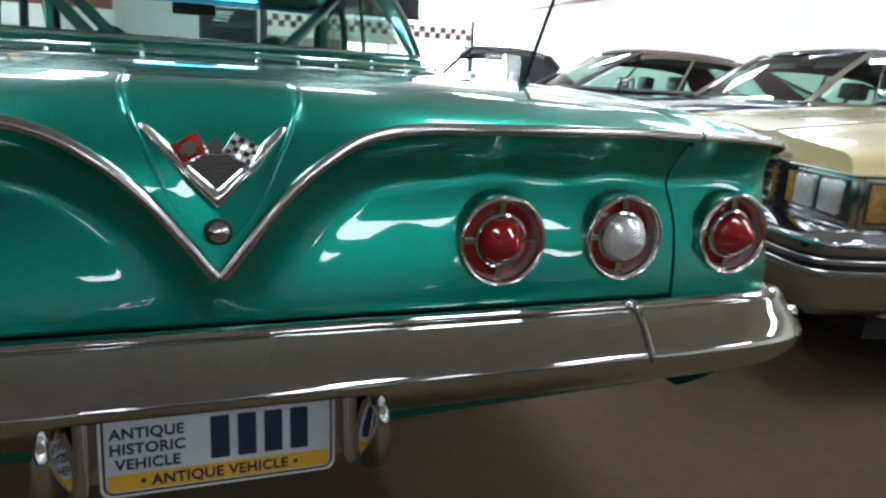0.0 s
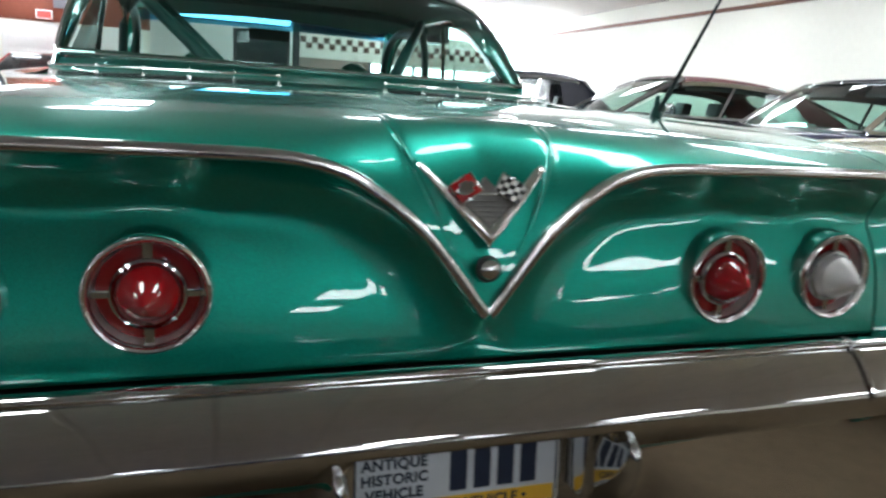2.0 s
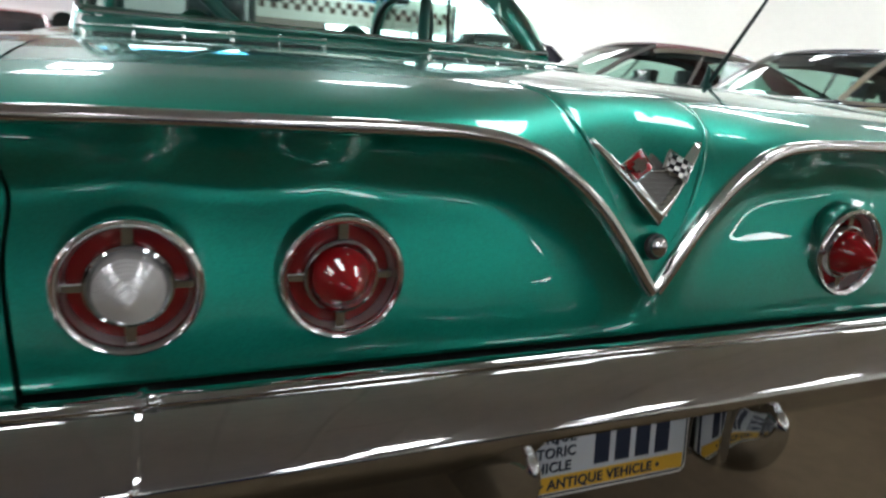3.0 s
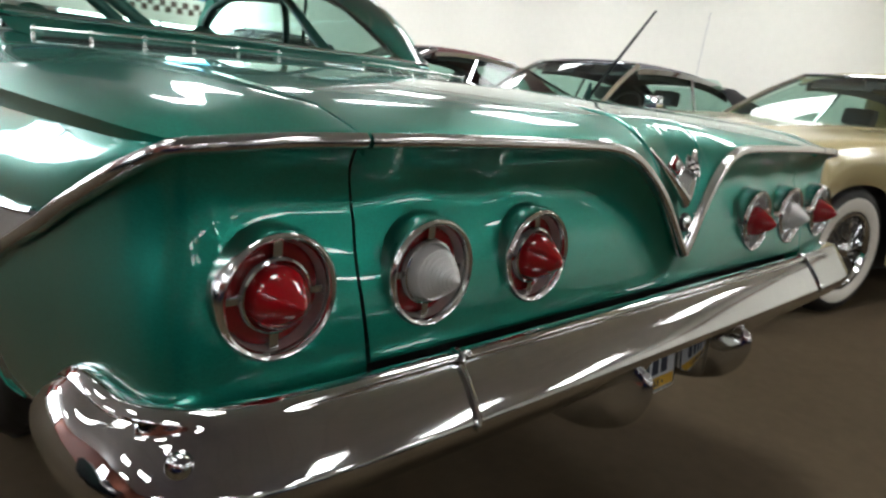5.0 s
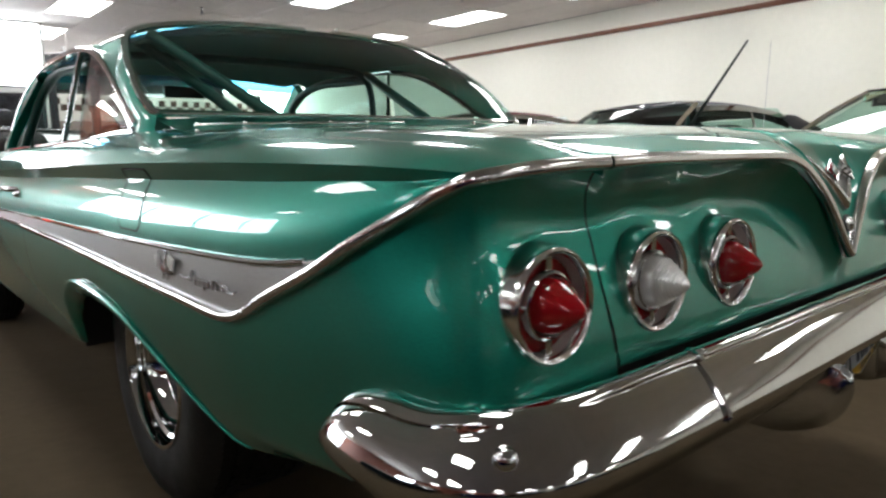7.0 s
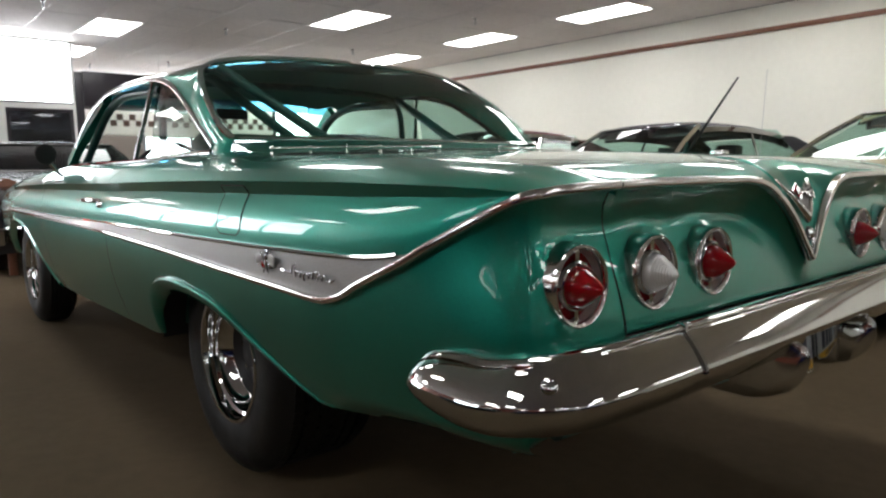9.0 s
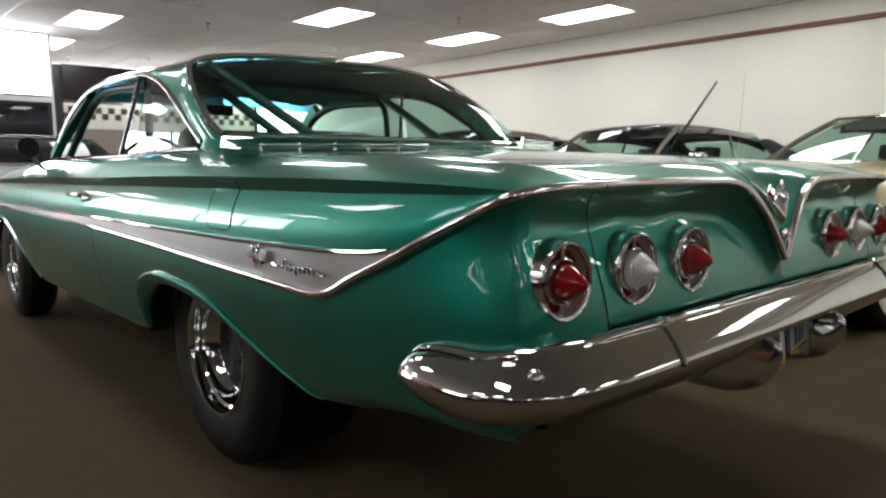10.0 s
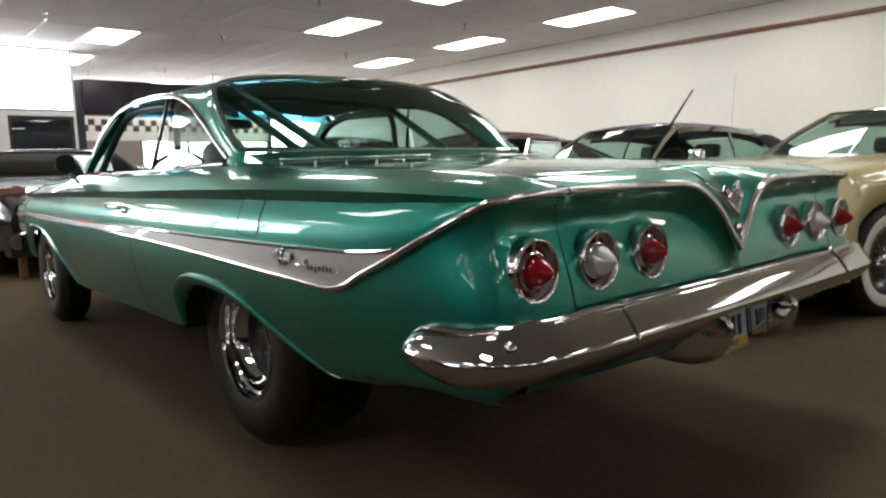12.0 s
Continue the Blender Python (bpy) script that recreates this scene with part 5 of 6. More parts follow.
part("enamel", red_cr, ENAMEL_RED, boss, "red enamel of the crest")
crest = part("crest", bmesh.new(), CHROME, car, "small chrome crest on the silver spear")
for a in (-1, 1):
    part("staff", tube([(-0.981, 0.795 - a * 0.012, 0.712), (-0.982, 0.795 + a * 0.026, 0.762)], 0.0022, 6), CHROME, crest)
    part("flag", box(-0.0015, 0.0015, -0.015, 0.015, -0.011, 0.011, bevel=0.001, m=pose(-0.982, 0.795 + a * 0.032, 0.745, -a * 20, 0, 0)), ENAMEL_WHITE if a < 0 else STEEL, crest)

# door mirror on the driver's side
mir = part("door_mirror", lathe([(0.0005, -0.03), (0.03, -0.026), (0.05, -0.012), (0.055, 0.004), (0.052, 0.010), (0.0005, 0.011)], pose(-0.93, 3.40, 1.045, 90, 0, 10), n=24), BLACKPLASTIC, car, "round black door mirror")
part("mirror_stalk", tube([(-0.87, 3.42, 0.945), (-0.90, 3.42, 0.99), (-0.925, 3.42, 1.03)], 0.011), CHROME, mir)

# wheels
def wheel(x_out, s, y, r, width, rim_r, name_label):
    """Lies on its outer face at x_out; s is the side."""
    m = pose(s * x_out, y, r, 0, s * 90, 0)  # axis outwards
    r = r - FZ
    t = thing("wheel", name_label, "wheel")
    t.parent = car
    n = 72
    prof = [(rim_r, -0.012), (rim_r + 0.008, 0.0), (rim_r + 0.03, 0.006), ((r + rim_r) / 2, 0.010), (r - 0.045, 0.002), (r - 0.018, -0.016), (r - 0.006, -0.035)]
    grooves = 6
    gw = (width - 0.07) / grooves
    for i in range(grooves):
        a = -0.035 - gw * i
        prof += [(r, a - 0.004), (r, a - gw * 0.72), (r - 0.008, a - gw * 0.75), (r - 0.008, a - gw * 0.97)]
    prof += [(r - 0.006, -width + 0.035), (r - 0.03, -width + 0.01), (rim_r + 0.02, -width), (rim_r, -width + 0.012)]
    tyre = part("tyre", lathe(prof, m, n=n), RUBBER, t, "black rubber tyre", angle=35)
    if width > 0.3:
        tv, tf = [], []
        for row in range(7):
            ya = -0.040 - row * (width - 0.085) / 7
            yb = ya - (width - 0.085) / 7 * 0.72
            for k in range(56):
                a0 = 2 * math.pi * (k + 0.5 * (row % 2)) / 56
                a1 = a0 + 2 * math.pi / 56 * 0.72
                sk = 0.025 if row % 2 else -0.025
                c = len(tv)
                for rr in (r - 0.004, r + 0.0015):
                    for aa, yy in ((a0, ya), (a1, ya), (a1 + sk, yb), (a0 + sk, yb)):
                        tv.append(tuple(m @ Vector((rr * math.cos(aa), rr * math.sin(aa), yy))))
                tf += [(c + 4, c + 5, c + 6, c + 7)] + [(c + q, c + (q + 1) % 4, c + 4 + (q + 1) % 4, c + 4 + q) for q in range(4)]
        tm = bpy.data.meshes.new("tread")
        tm.from_pydata(tv, [], tf)
        tm.materials.append(RUBBER)
        tb = new("tread", tm)
        tb.parent = tyre
        tagged(tb, kind="stuff")
    rimp = [(rim_r - 0.002, -0.010), (rim_r + 0.006, -0.001), (rim_r + 0.004, 0.005), (rim_r - 0.006, 0.004), (rim_r - 0.012, -0.008), (rim_r - 0.014, -0.030), (rim_r - 0.022, -0.036), (rim_r - 0.026, -0.06), (rim_r - 0.040, -0.072), (rim_r - 0.046, -0.085), (rim_r - 0.05, -0.088)]
    hubp = [(rim_r - 0.046, -0.087), (rim_r - 0.07, -0.112), (0.085, -0.108), (0.070, -0.100), (0.05, -0.098), (0.05, -0.080), (0.045, -0.072), (0.0005, -0.068)]
    rim = part("rim", lathe(rimp, m, n=n), CHROME, t, "chrome steel rim")
    part("wheel_centre", lathe(hubp, m, n=n), DARKSTEEL, rim, "dark steel wheel centre")
    for k in range(5):
        a = 2 * math.pi * k / 5
        part("lug_nut", lathe([(0.0005, -0.076), (0.008, -0.078), (0.009, -0.102)], m @ Matrix.Translation((0.064 * math.cos(a), 0.064 * math.sin(a), 0)), n=6), CHROME, rim)
    return t


for s in (1, -1):
    wheel(0.835, s, 1.40, 0.355, 0.36, 0.205, "wide rear drag tyre on a deep chrome rim")
    wheel(0.865, s, 4.42, 0.325, 0.20, 0.195, "front tyre on a chrome rim")
    # wheel housings
    wh = bmesh.new()
    rows = [[(s * xx, 1.38 + 0.42 * math.cos(a), 0.36 + 0.36 * math.sin(a)) for a in np.linspace(0.0, 0.74 * math.pi, 24)] for xx in (0.42, 0.90)]
    add_grid(wh, rows, flip=s > 0)
    part("wheel_housing", wh, DARKMETAL, car)
    wh = bmesh.new()
    rows = [[(s * xx, 4.30 + 0.44 * math.cos(a), 0.33 + 0.38 * math.sin(a)) for a in np.linspace(0.15 * math.pi, 0.85 * math.pi, 24)] for xx in (0.55, 0.88)]
    add_grid(wh, rows, flip=s > 0)
    part("wheel_housing", wh, DARKMETAL, car)

# front bumper, a chrome bar that turns round the corner
fb = [(0.0, 5.22, 0.50), (0.5, 5.20, 0.50), (0.82, 5.15, 0.50), (0.93, 5.05, 0.50), (0.955, 4.92, 0.50)]
pts = spline(fb, 30)
pts = [(-p[0], p[1], p[2]) for p in pts[::-1]] + [tuple(p) for p in pts][1:]
part("front_bumper", sweep(pts, [(-0.05, -0.02), (-0.055, 0.02), (-0.03, 0.05), (0.03, 0.05), (0.055, 0.02), (0.05, -0.02)], [(0.9 * p[0] / 0.95, 0.6, 0) for p in pts]), CHROME, car, "chrome front bumper")
gr = bmesh.new()
add_box(gr, -0.70, 0.70, 5.02, 5.06, 0.56, 0.84, bevel=0.01)
part("grille", gr, BRUSHED, car, "bright grille between the head lamps")

# cabin
def seat(x0, x1, y, label):
    t = thing("seat", label, "seat")
    t.parent = car
    part("cushion", box(x0, x1, y - 0.06, y + 0.48, 0.40, 0.58, bevel=0.05), UPHOLSTERY, t)
    part("backrest", box(x0, x1, y - 0.16, y - 0.02, 0.52, 0.93, bevel=0.05, m=Matrix.Translation((0, y, 0.5)) @ pose(0, 0, 0, 12, 0, 0) @ Matrix.Translation((0, -y, -0.5))), UPHOLSTERY, t)
    return t


seat(-0.62, -0.06, 2.66, "green vinyl driver's seat")
seat(0.06, 0.62, 2.66, "green vinyl passenger's seat")
seat(-0.60, 0.60, 1.86, "green vinyl rear bench")
part("parcel_shelf", box(-0.68, 0.68, 1.44, 1.86, 1.00, 1.018), UPHOLSTERY, car)
part("dashboard", box(-0.70, 0.70, 3.50, 3.92, 0.72, 0.955, bevel=0.04), DASH, car)
part("floor_pan", box(-0.72, 0.72, 1.75, 3.9, 0.34, 0.38), DARKMETAL, car)
for s in (1, -1):
    part("door_card", box(s * 0.80 - 0.02, s * 0.80 + 0.02, 1.75, 3.6, 0.40, 0.955, bevel=0.008), UPHOLSTERY, car)
wheel_m = pose(-0.34, 3.30, 0.93, -62, 0, 0)
sw = thing("steering_wheel", "dark steering wheel with a bright hub", "steering wheel")
sw.parent = car
rp = [tuple(wheel_m @ Vector((0.19 * math.cos(a), 0.19 * math.sin(a), 0))) for a in np.linspace(0, 2 * math.pi, 33)]
part("ring", tube(rp, 0.012, 8), BLACKPLASTIC, sw)
part("hub", lathe([(0.0005, 0.02), (0.03, 0.015), (0.035, -0.02)], wheel_m, n=16), CHROME, sw)
for a in (0.2, 2.94, 4.71):
    part("spoke", tube([tuple(wheel_m @ Vector((0.19 * math.cos(a), 0.19 * math.sin(a), 0))), tuple(wheel_m @ Vector((0.02 * math.cos(a), 0.02 * math.sin(a), 0)))], 0.008, 6), CHROME, sw)
part("rear_view_mirror", box(-0.11, 0.11, 3.20, 3.225, 1.245, 1.305, bevel=0.012), BLACKPLASTIC, car)
# roll cage of green tube: hoop behind the front seats, two stays to the parcel shelf, bars to the pillars
cage = part("roll_cage", bmesh.new(), GREEN, car, "green painted steel roll cage")
hoop = [(-0.66, 2.42, 0.40), (-0.655, 2.42, 1.0), (-0.645, 2.42, 1.23), (-0.595, 2.42, 1.318), (-0.48, 2.42, 1.340), (0, 2.42, 1.350), (0.48, 2.42, 1.340), (0.595, 2.42, 1.318), (0.645, 2.42, 1.23), (0.655, 2.42, 1.0), (0.66, 2.42, 0.40)]
part("hoop", tube(spline(hoop, 50), 0.017, 10), CAGEPAINT, cage)
for s in (1, -1):
    part("side_bar", tube(spline([(s * 0.645, 2.44, 1.300), (s * 0.652, 2.90, 1.316), (s * 0.658, 3.15, 1.275), (s * 0.71, 3.55, 0.98)], 24), 0.020, 10), CAGEPAINT, cage)
for a, b in (((-0.60, 1.905, 1.340), (-0.28, 1.56, 1.02)), ((-0.56, 2.15, 1.350), (-0.23, 1.88, 1.02)), ((0.62, 2.42, 1.325), (0.26, 1.50, 1.045))):
    part("stay", tube([a, b], 0.020, 10), CAGEPAINT, cage)
# round speaker pods / headrests on stalks behind the front seats
for s in (1, -1):
    hr = part("headrest", lathe([(0.0005, -0.035), (0.05, -0.03), (0.075, -0.012), (0.08, 0.0), (0.075, 0.012), (0.05, 0.03), (0.0005, 0.035)], pose(s * 0.36, 2.66, 1.06, 84, 0, 0), n=24), UPHOLSTERY, car, "round headrest on a stalk")
    part("stalk", tube([(s * 0.36, 2.66, 1.0), (s * 0.36, 2.68, 0.86)], 0.010), CHROME, hr)


# ---- the row of parked cars, noses towards the aisle ----
def parked(origin, turn, label, paint, roof_mat, spec, wheels="plain"):
    """A parked car. Local x runs from its nose to its tail, y from its near side to its far side."""
    t = thing("car", label, "car", Matrix.Translation((origin[0], origin[1], 0)) @ pose(0, 0, 0, 0, 0, turn), "cars parked in a row")
    L, W = spec["length"], spec["width"]
    top = spec["top"]  # (x, z) of hood, belt and tail
    tx, tz = [p[0] for p in top], [p[1] for p in top]
    ax = spec["axles"]
    R = spec["wheel_r"]
    glass = spec.get("glass", GLASS)

    def ztop(x):
        return float(pchip(tx, tz, x))

    def zlow(x):
        z = 0.24 + 0.10 * max(0, 1 - x / 0.5) + 0.10 * max(0, 1 - (L - x) / 0.6)
        for a in ax:
            d = abs(x - a) / (R + 0.07)
            if d < 1:
                z = max(z, R + (R + 0.05) * (1 - d**2.4) ** 0.42 * 0.94)
        return min(z, 0.70)

    def inset(x):
        return spec["nose_taper"] * max(0, 1 - x / 0.45) ** 1.6 + 0.06 * max(0, 1 - (L - x) / 0.7) ** 1.5

    def section(x, side):
        i, zt, zb = inset(x), ztop(x), zlow(x)
        sh = zt - spec["shoulder"]
        prof = [(0.035, zb)]
        for s in np.linspace(0, 1, 9):
            z = zb + (sh - zb) * s
            prof.append((0.035 * (1 - s) ** 2 - 0.012 * math.sin(math.pi * s) * 0.8 + spec["tuck"] * max(0, s - 0.75) / 0.25, z))
        prof += [(spec["tuck"] + 0.012, sh + 0.6 * spec["shoulder"]), (spec["tuck"] + 0.045, zt - 0.006), (spec["tuck"] + 0.10, zt)]
        pts = [(x, i + a, z) for a, z in prof]
        if side:
            pts = [(x, W - y, z) for _, y, z in pts]
        return pts

    xs_ = sorted(set(list(np.linspace(0.0, L, 60)) + [a + d for a in ax for d in np.linspace(-R - 0.07, R + 0.07, 21)]))
    near = [section(x, 0) for x in xs_]
    far = [section(x, 1) for x in xs_]
    b = bmesh.new()
    add_grid(b, near, flip=True)
    add_grid(b, far, flip=False)
    body = part("body", b, paint, t, angle=50)
    # hood and tail lids, crowned, with raised edges
    for x0, x1, nm in ((0.0, spec["cowl"], "hood"), (spec["tail"], L, "trunk_lid")):
        rows = []
        for x in np.linspace(x0, x1, 18):
            a, c = section(x, 0)[-1], section(x, 1)[-1]
            rows.append([(x, a[1] + (c[1] - a[1]) * u, a[2] + spec["crown"] * (1 - abs(2 * u - 1) ** 3) + spec["ridge"] * math.exp(-((abs(2 * u - 1) - spec["ridge_at"]) / 0.05) ** 2)) for u in np.linspace(0, 1, 41)])
        h = bmesh.new()
        add_grid(h, rows, flip=True)
        part(nm, h, paint, t)
    # closing skins at nose and tail
    for x, k in ((0.0, 0), (L, -1)):
        a, c = (near[k], far[k])
        rows = [[(x, p[1] + (q[1] - p[1]) * u, p[2]) for u in np.linspace(0, 1, 41)] for p, q in zip(a, c)]
        rows.append([(px, py, pz + spec["crown"] * (1 - abs(2 * u - 1) ** 3) + spec["ridge"] * math.exp(-((abs(2 * u - 1) - spec["ridge_at"]) / 0.05) ** 2)) for (px, py, pz), u in zip(rows[-1], np.linspace(0, 1, 41))])
        h = bmesh.new()
        add_grid(h, rows, flip=k == 0)
        part("nose_panel" if k == 0 else "tail_panel", h, spec.get("nose_mat", paint), t)
    part("floor_pan", box(0.2, L - 0.2, 0.10, W - 0.10, 0.20, 0.62), DARKMETAL, t, smooth=False)
    # greenhouse
    cw, rf, rr, bb, H, zb = spec["cowl"], spec["roof_front"], spec["roof_rear"], spec["back"], spec["height"], spec["belt"]
    ib, ir = spec["belt_inset"], spec["roof_inset"]
    rows = []
    for s in np.linspace(0, 1, 15):
        x = rf + (rr - rf) * s
        rows.append([(x + 0.05 * (1 - abs(u) ** 2) * (2 * s - 1) * 0.8, W / 2 + u * (W / 2 - ir), H - 0.055 * abs(u) ** 5 - 0.02 * u * u - 0.025 * (2 * s - 1) ** 4 - spec["roof_drop"] * s**3) for u in np.linspace(-1, 1, 25)])
    r = bmesh.new()
    add_grid(r, rows, flip=True)
    add_grid(r, [[(p[0], p[1], p[2] - 0.03) for p in q] for q in rows])
    for q in (0, -1):
        add_grid(r, [rows[q], [(p[0], p[1], p[2] - 0.03) for p in rows[q]]], flip=q == 0)
    roof_o = part("roof", r, roof_mat, t, spec.get("roof_label", ""), angle=60)
    zr = H - 0.09
    for side in (0, 1):
        f = (lambda y: y) if side == 0 else (lambda y: W - y)
        sg = -1 if side == 0 else 1
        # roof edge
        pts = [(x, f(ir - 0.004), float(np.interp(x, [rows[k][0][0] for k in range(15)], [rows[k][0][2] for k in range(15)])) - 0.016) for x in np.linspace(rf, rr, 16)]
        part("drip_rail", sweep(pts, [(-0.022, -0.006), (-0.022, 0.008), (0.022, 0.008), (0.022, -0.006)], [(0, sg, 0.2)] * 16), CHROME, roof_o, "bright drip rail")
        pts = spline([(cw, f(ib + 0.02), zb), (cw + (rf - cw) * 0.5, f((ib + ir) / 2 + 0.012), (zb + zr) / 2 + 0.03), (rf + 0.02, f(ir + 0.01), zr + 0.03)], 10)
        part("windscreen_pillar", sweep(pts, [(-0.019, -0.016), (-0.019, 0.012), (0.019, 0.012), (0.019, -0.016)], [(-0.7, sg, 0.4)] * 10), spec.get("pillar_mat", CHROME), roof_o, "bright windscreen pillar")
        # rear quarter of the roof down to the belt
        q0, q1 = spec["quarter"]
        rr_rows = []
        for s in np.linspace(0, 1, 10):
            xa = q0[0] + (q0[1] - q0[0]) * s
            xb = q1[0] + (q1[1] - q1[0]) * s
            z = zr + 0.02 - spec["roof_drop"] * 0.8 + (zb - 0.01 - zr - 0.02 + spec["roof_drop"] * 0.8) * s
            y = ir + (ib - ir) * s - 0.01 * math.sin(math.pi * s)
            rr_rows.append([(xa + (xb - xa) * u, f(y + 0.10 * u**4), z - 0.01 * u**3) for u in np.linspace(0, 1, 9)])
        h = bmesh.new()
        add_grid(h, rr_rows, flip=side == 1)
        part("roof_quarter", h, roof_mat, roof_o)
        # side glass in two panes with bright uprights
        x_l = lambda s: cw + 0.06 + (rf + 0.05 - cw - 0.06) * s
        x_r = lambda s: q0[1] + (q0[0] - q0[1]) * s
        xm = spec["divide"]
        for xa_, xb_, nm in ((0.0, xm - 0.01, "door_window"), (xm + 0.01, 1.0, "rear_side_window")):
            g = []
            for s in np.linspace(0, 1, 6):
                a0, a1 = x_l(s), x_r(s)
                g.append([(a0 + (a1 - a0) * u, f(ib + (ir - ib) * s + 0.012), zb + (zr - zb) * s) for u in np.linspace(xa_, xb_, 7)])
            pane(nm, g, glass, roof_o)
        pts = [(x_l(s) + (x_r(s) - x_l(s)) * xm, f(ib + (ir - ib) * s + 0.004), zb + (zr - zb) * s) for s in (0, 0.5, 1)]
        part("window_upright", sweep(pts, [(-0.012, -0.006), (-0.012, 0.006), (0.012, 0.006), (0.012, -0.006)], [(0, sg, 0.3)] * 3), CHROME, roof_o)
        pts = [(x, f(ib), zb - 0.002) for x in np.linspace(cw, q1[0], 12)]
        part("belt_moulding", sweep(pts, [(-0.014, -0.006), (-0.014, 0.008), (0.014, 0.008), (0.014, -0.006)], [(0, sg, 0.6)] * 12), CHROME, roof_o, "bright belt moulding")
        # shoulder shelf between glass and flank
        rows2 = []
        for x in np.linspace(cw, spec["tail"], 16):
            a = section(x, side)[-1]
            rows2.append([(x, a[1], a[2]), (x, f(ib - 0.01), max(a[2], zb - 0.004)), (x, f(ib + 0.05), zb - 0.01)])
        h = bmesh.new()
        add_grid(h, rows2, flip=side == 0)
        part("shoulder", h, paint, t)
        # lining below the roof's edge
        pts = [(x, f(ir + 0.030), float(np.interp(x, [rows[k][0][0] for k in range(15)], [rows[k][0][2] for k in range(15)])) - 0.052) for x in np.linspace(rf + 0.05, rr, 12)]
        part("roof_lining", sweep(pts, [(-0.034, -0.006), (-0.034, 0.006), (0.034, 0.006), (0.034, -0.006)], [(0, sg, 0.2)] * 12), spec.get("lining_mat", BLACKPLASTIC), roof_o, "dark lining of the roof's edge")
        y_a, y_b = sorted((f(ir + 0.10), f(W / 2 - 0.12)))
        part("sun_visor", box(-0.008, 0.008, y_a, y_b, -0.07, 0.03, bevel=0.006, m=pose(rf + 0.03, 0, zr - 0.005, 0, 30, 0)), spec.get("lining_mat", BLACKPLASTIC), roof_o, "folded sun visor")
    g = []
    for s in np.linspace(0, 1, 7):
        row = []
        for u in np.linspace(-1, 1, 15):
            bow = 0.10 * (1 - u * u)
            row.append((cw + (rf - cw) * s - bow * (1 - 0.5 * s) + 0.0, W / 2 + u * (W / 2 - ib - 0.03 - (ir - ib) * s), zb + (zr + 0.035 - zb) * s + 0.02 * math.sin(math.pi * s)))
        g.append(row)
    pane("windscreen", g, glass, roof_o)
    pts = [(p[0] - 0.004, p[1], p[2]) for p in g[0]]
    part("windscreen_moulding", sweep(pts, circle(0.010, 8)), CHROME, roof_o)
    pts = [(p[0] - 0.004, p[1], p[2] + 0.004) for p in g[-1]]
    part("windscreen_moulding", sweep(pts, circle(0.011, 8)), CHROME, roof_o)
    g = []
    for s in np.linspace(0, 1, 6):
        g.append([(bb + (rr - bb) * s, W / 2 + u * (W / 2 - ib - 0.10 - (ir - ib) * s), zb + (zr + 0.02 - spec["roof_drop"] - zb) * s) for u in np.linspace(-1, 1, 9)])
    pane("rear_window", g, glass, roof_o)
    rows = [[(bb + (rr - bb) * s + 0.01, (W / 2 + u * (W / 2 - ib - (ir - ib) * s)), zb + (zr + 0.03 - spec["roof_drop"] - zb) * s - 0.004) for u in (-1, -0.86)] for s in np.linspace(0, 1, 6)]
    for side in (0, 1):
        h = bmesh.new()
        add_grid(h, rows if side == 0 else [[(p[0], W - p[1], p[2]) for p in q] for q in rows], flip=side == 1)
        part("rear_pillar", h, roof_mat, roof_o)
    h = bmesh.new()
    rows = [[(spec["tail"] - 0.02 + (bb - spec["tail"]) * s, ib + (W - 2 * ib) * u, zb - 0.012) for u in np.linspace(0, 1, 5)] for s in (-0.1, 1.1)]
    add_grid(h, rows)
    part("rear_shelf", h, paint, t)
    # cabin
    sm = spec.get("seat_mat", TANSEAT)
    for y0, y1 in ((0.20, W / 2 - 0.05), (W / 2 + 0.05, W - 0.20)):
        m1 = Matrix.Translation((cw + 1.15, 0, 0.5)) @ pose(0, 0, 0, 0, 12, 0) @ Matrix.Translation((-cw - 1.15, 0, -0.5))
        part("seat_back", box(cw + 1.08, cw + 1.24, y0, y1, 0.5, 0.98, bevel=0.05, m=m1), sm, t)
        m2 = Matrix.Translation((cw + 1.20, 0, 0.95)) @ pose(0, 0, 0, 0, 10, 0) @ Matrix.Translation((-cw - 1.2, 0, -0.95))
        part("headrest", box(cw + 1.13, cw + 1.24, (y0 + y1) / 2 - 0.13, (y0 + y1) / 2 + 0.13, 1.0, 1.14, bevel=0.04, m=m2), sm, t)
    part("rear_seat_back", box(cw + 1.95, cw + 2.12, 0.22, W - 0.22, 0.5, 0.95, bevel=0.05), sm, t)
    part("dashboard", box(cw + 0.02, cw + 0.42, 0.16, W - 0.16, 0.66, zb - 0.015, bevel=0.03), spec.get("dash_mat", BLACKPLASTIC), t)
    part("rear_view_mirror", box(cw + 0.62, cw + 0.645, W / 2 - 0.11, W / 2 + 0.11, zr - 0.055, zr + 0.0, bevel=0.01), BLACKPLASTIC, roof_o)
    part("steering_wheel", tube([tuple(pose(cw + 0.62, 0.52, 0.92, 0, -65, 0) @ Vector((0.19 * math.cos(a), 0.19 * math.sin(a), 0))) for a in np.linspace(0, 2 * math.pi, 25)], 0.013, 8), BLACKPLASTIC, t)
    mr = part("door_mirror", box(cw + 0.38, cw + 0.46, -0.10, 0.05, zb + 0.015, zb + 0.115, bevel=0.02), CHROME, t, "chrome door mirror")
    part("mirror_foot", tube([(cw + 0.42, 0.03, zb + 0.03), (cw + 0.40, 0.10, zb - 0.02)], 0.014), CHROME, mr)
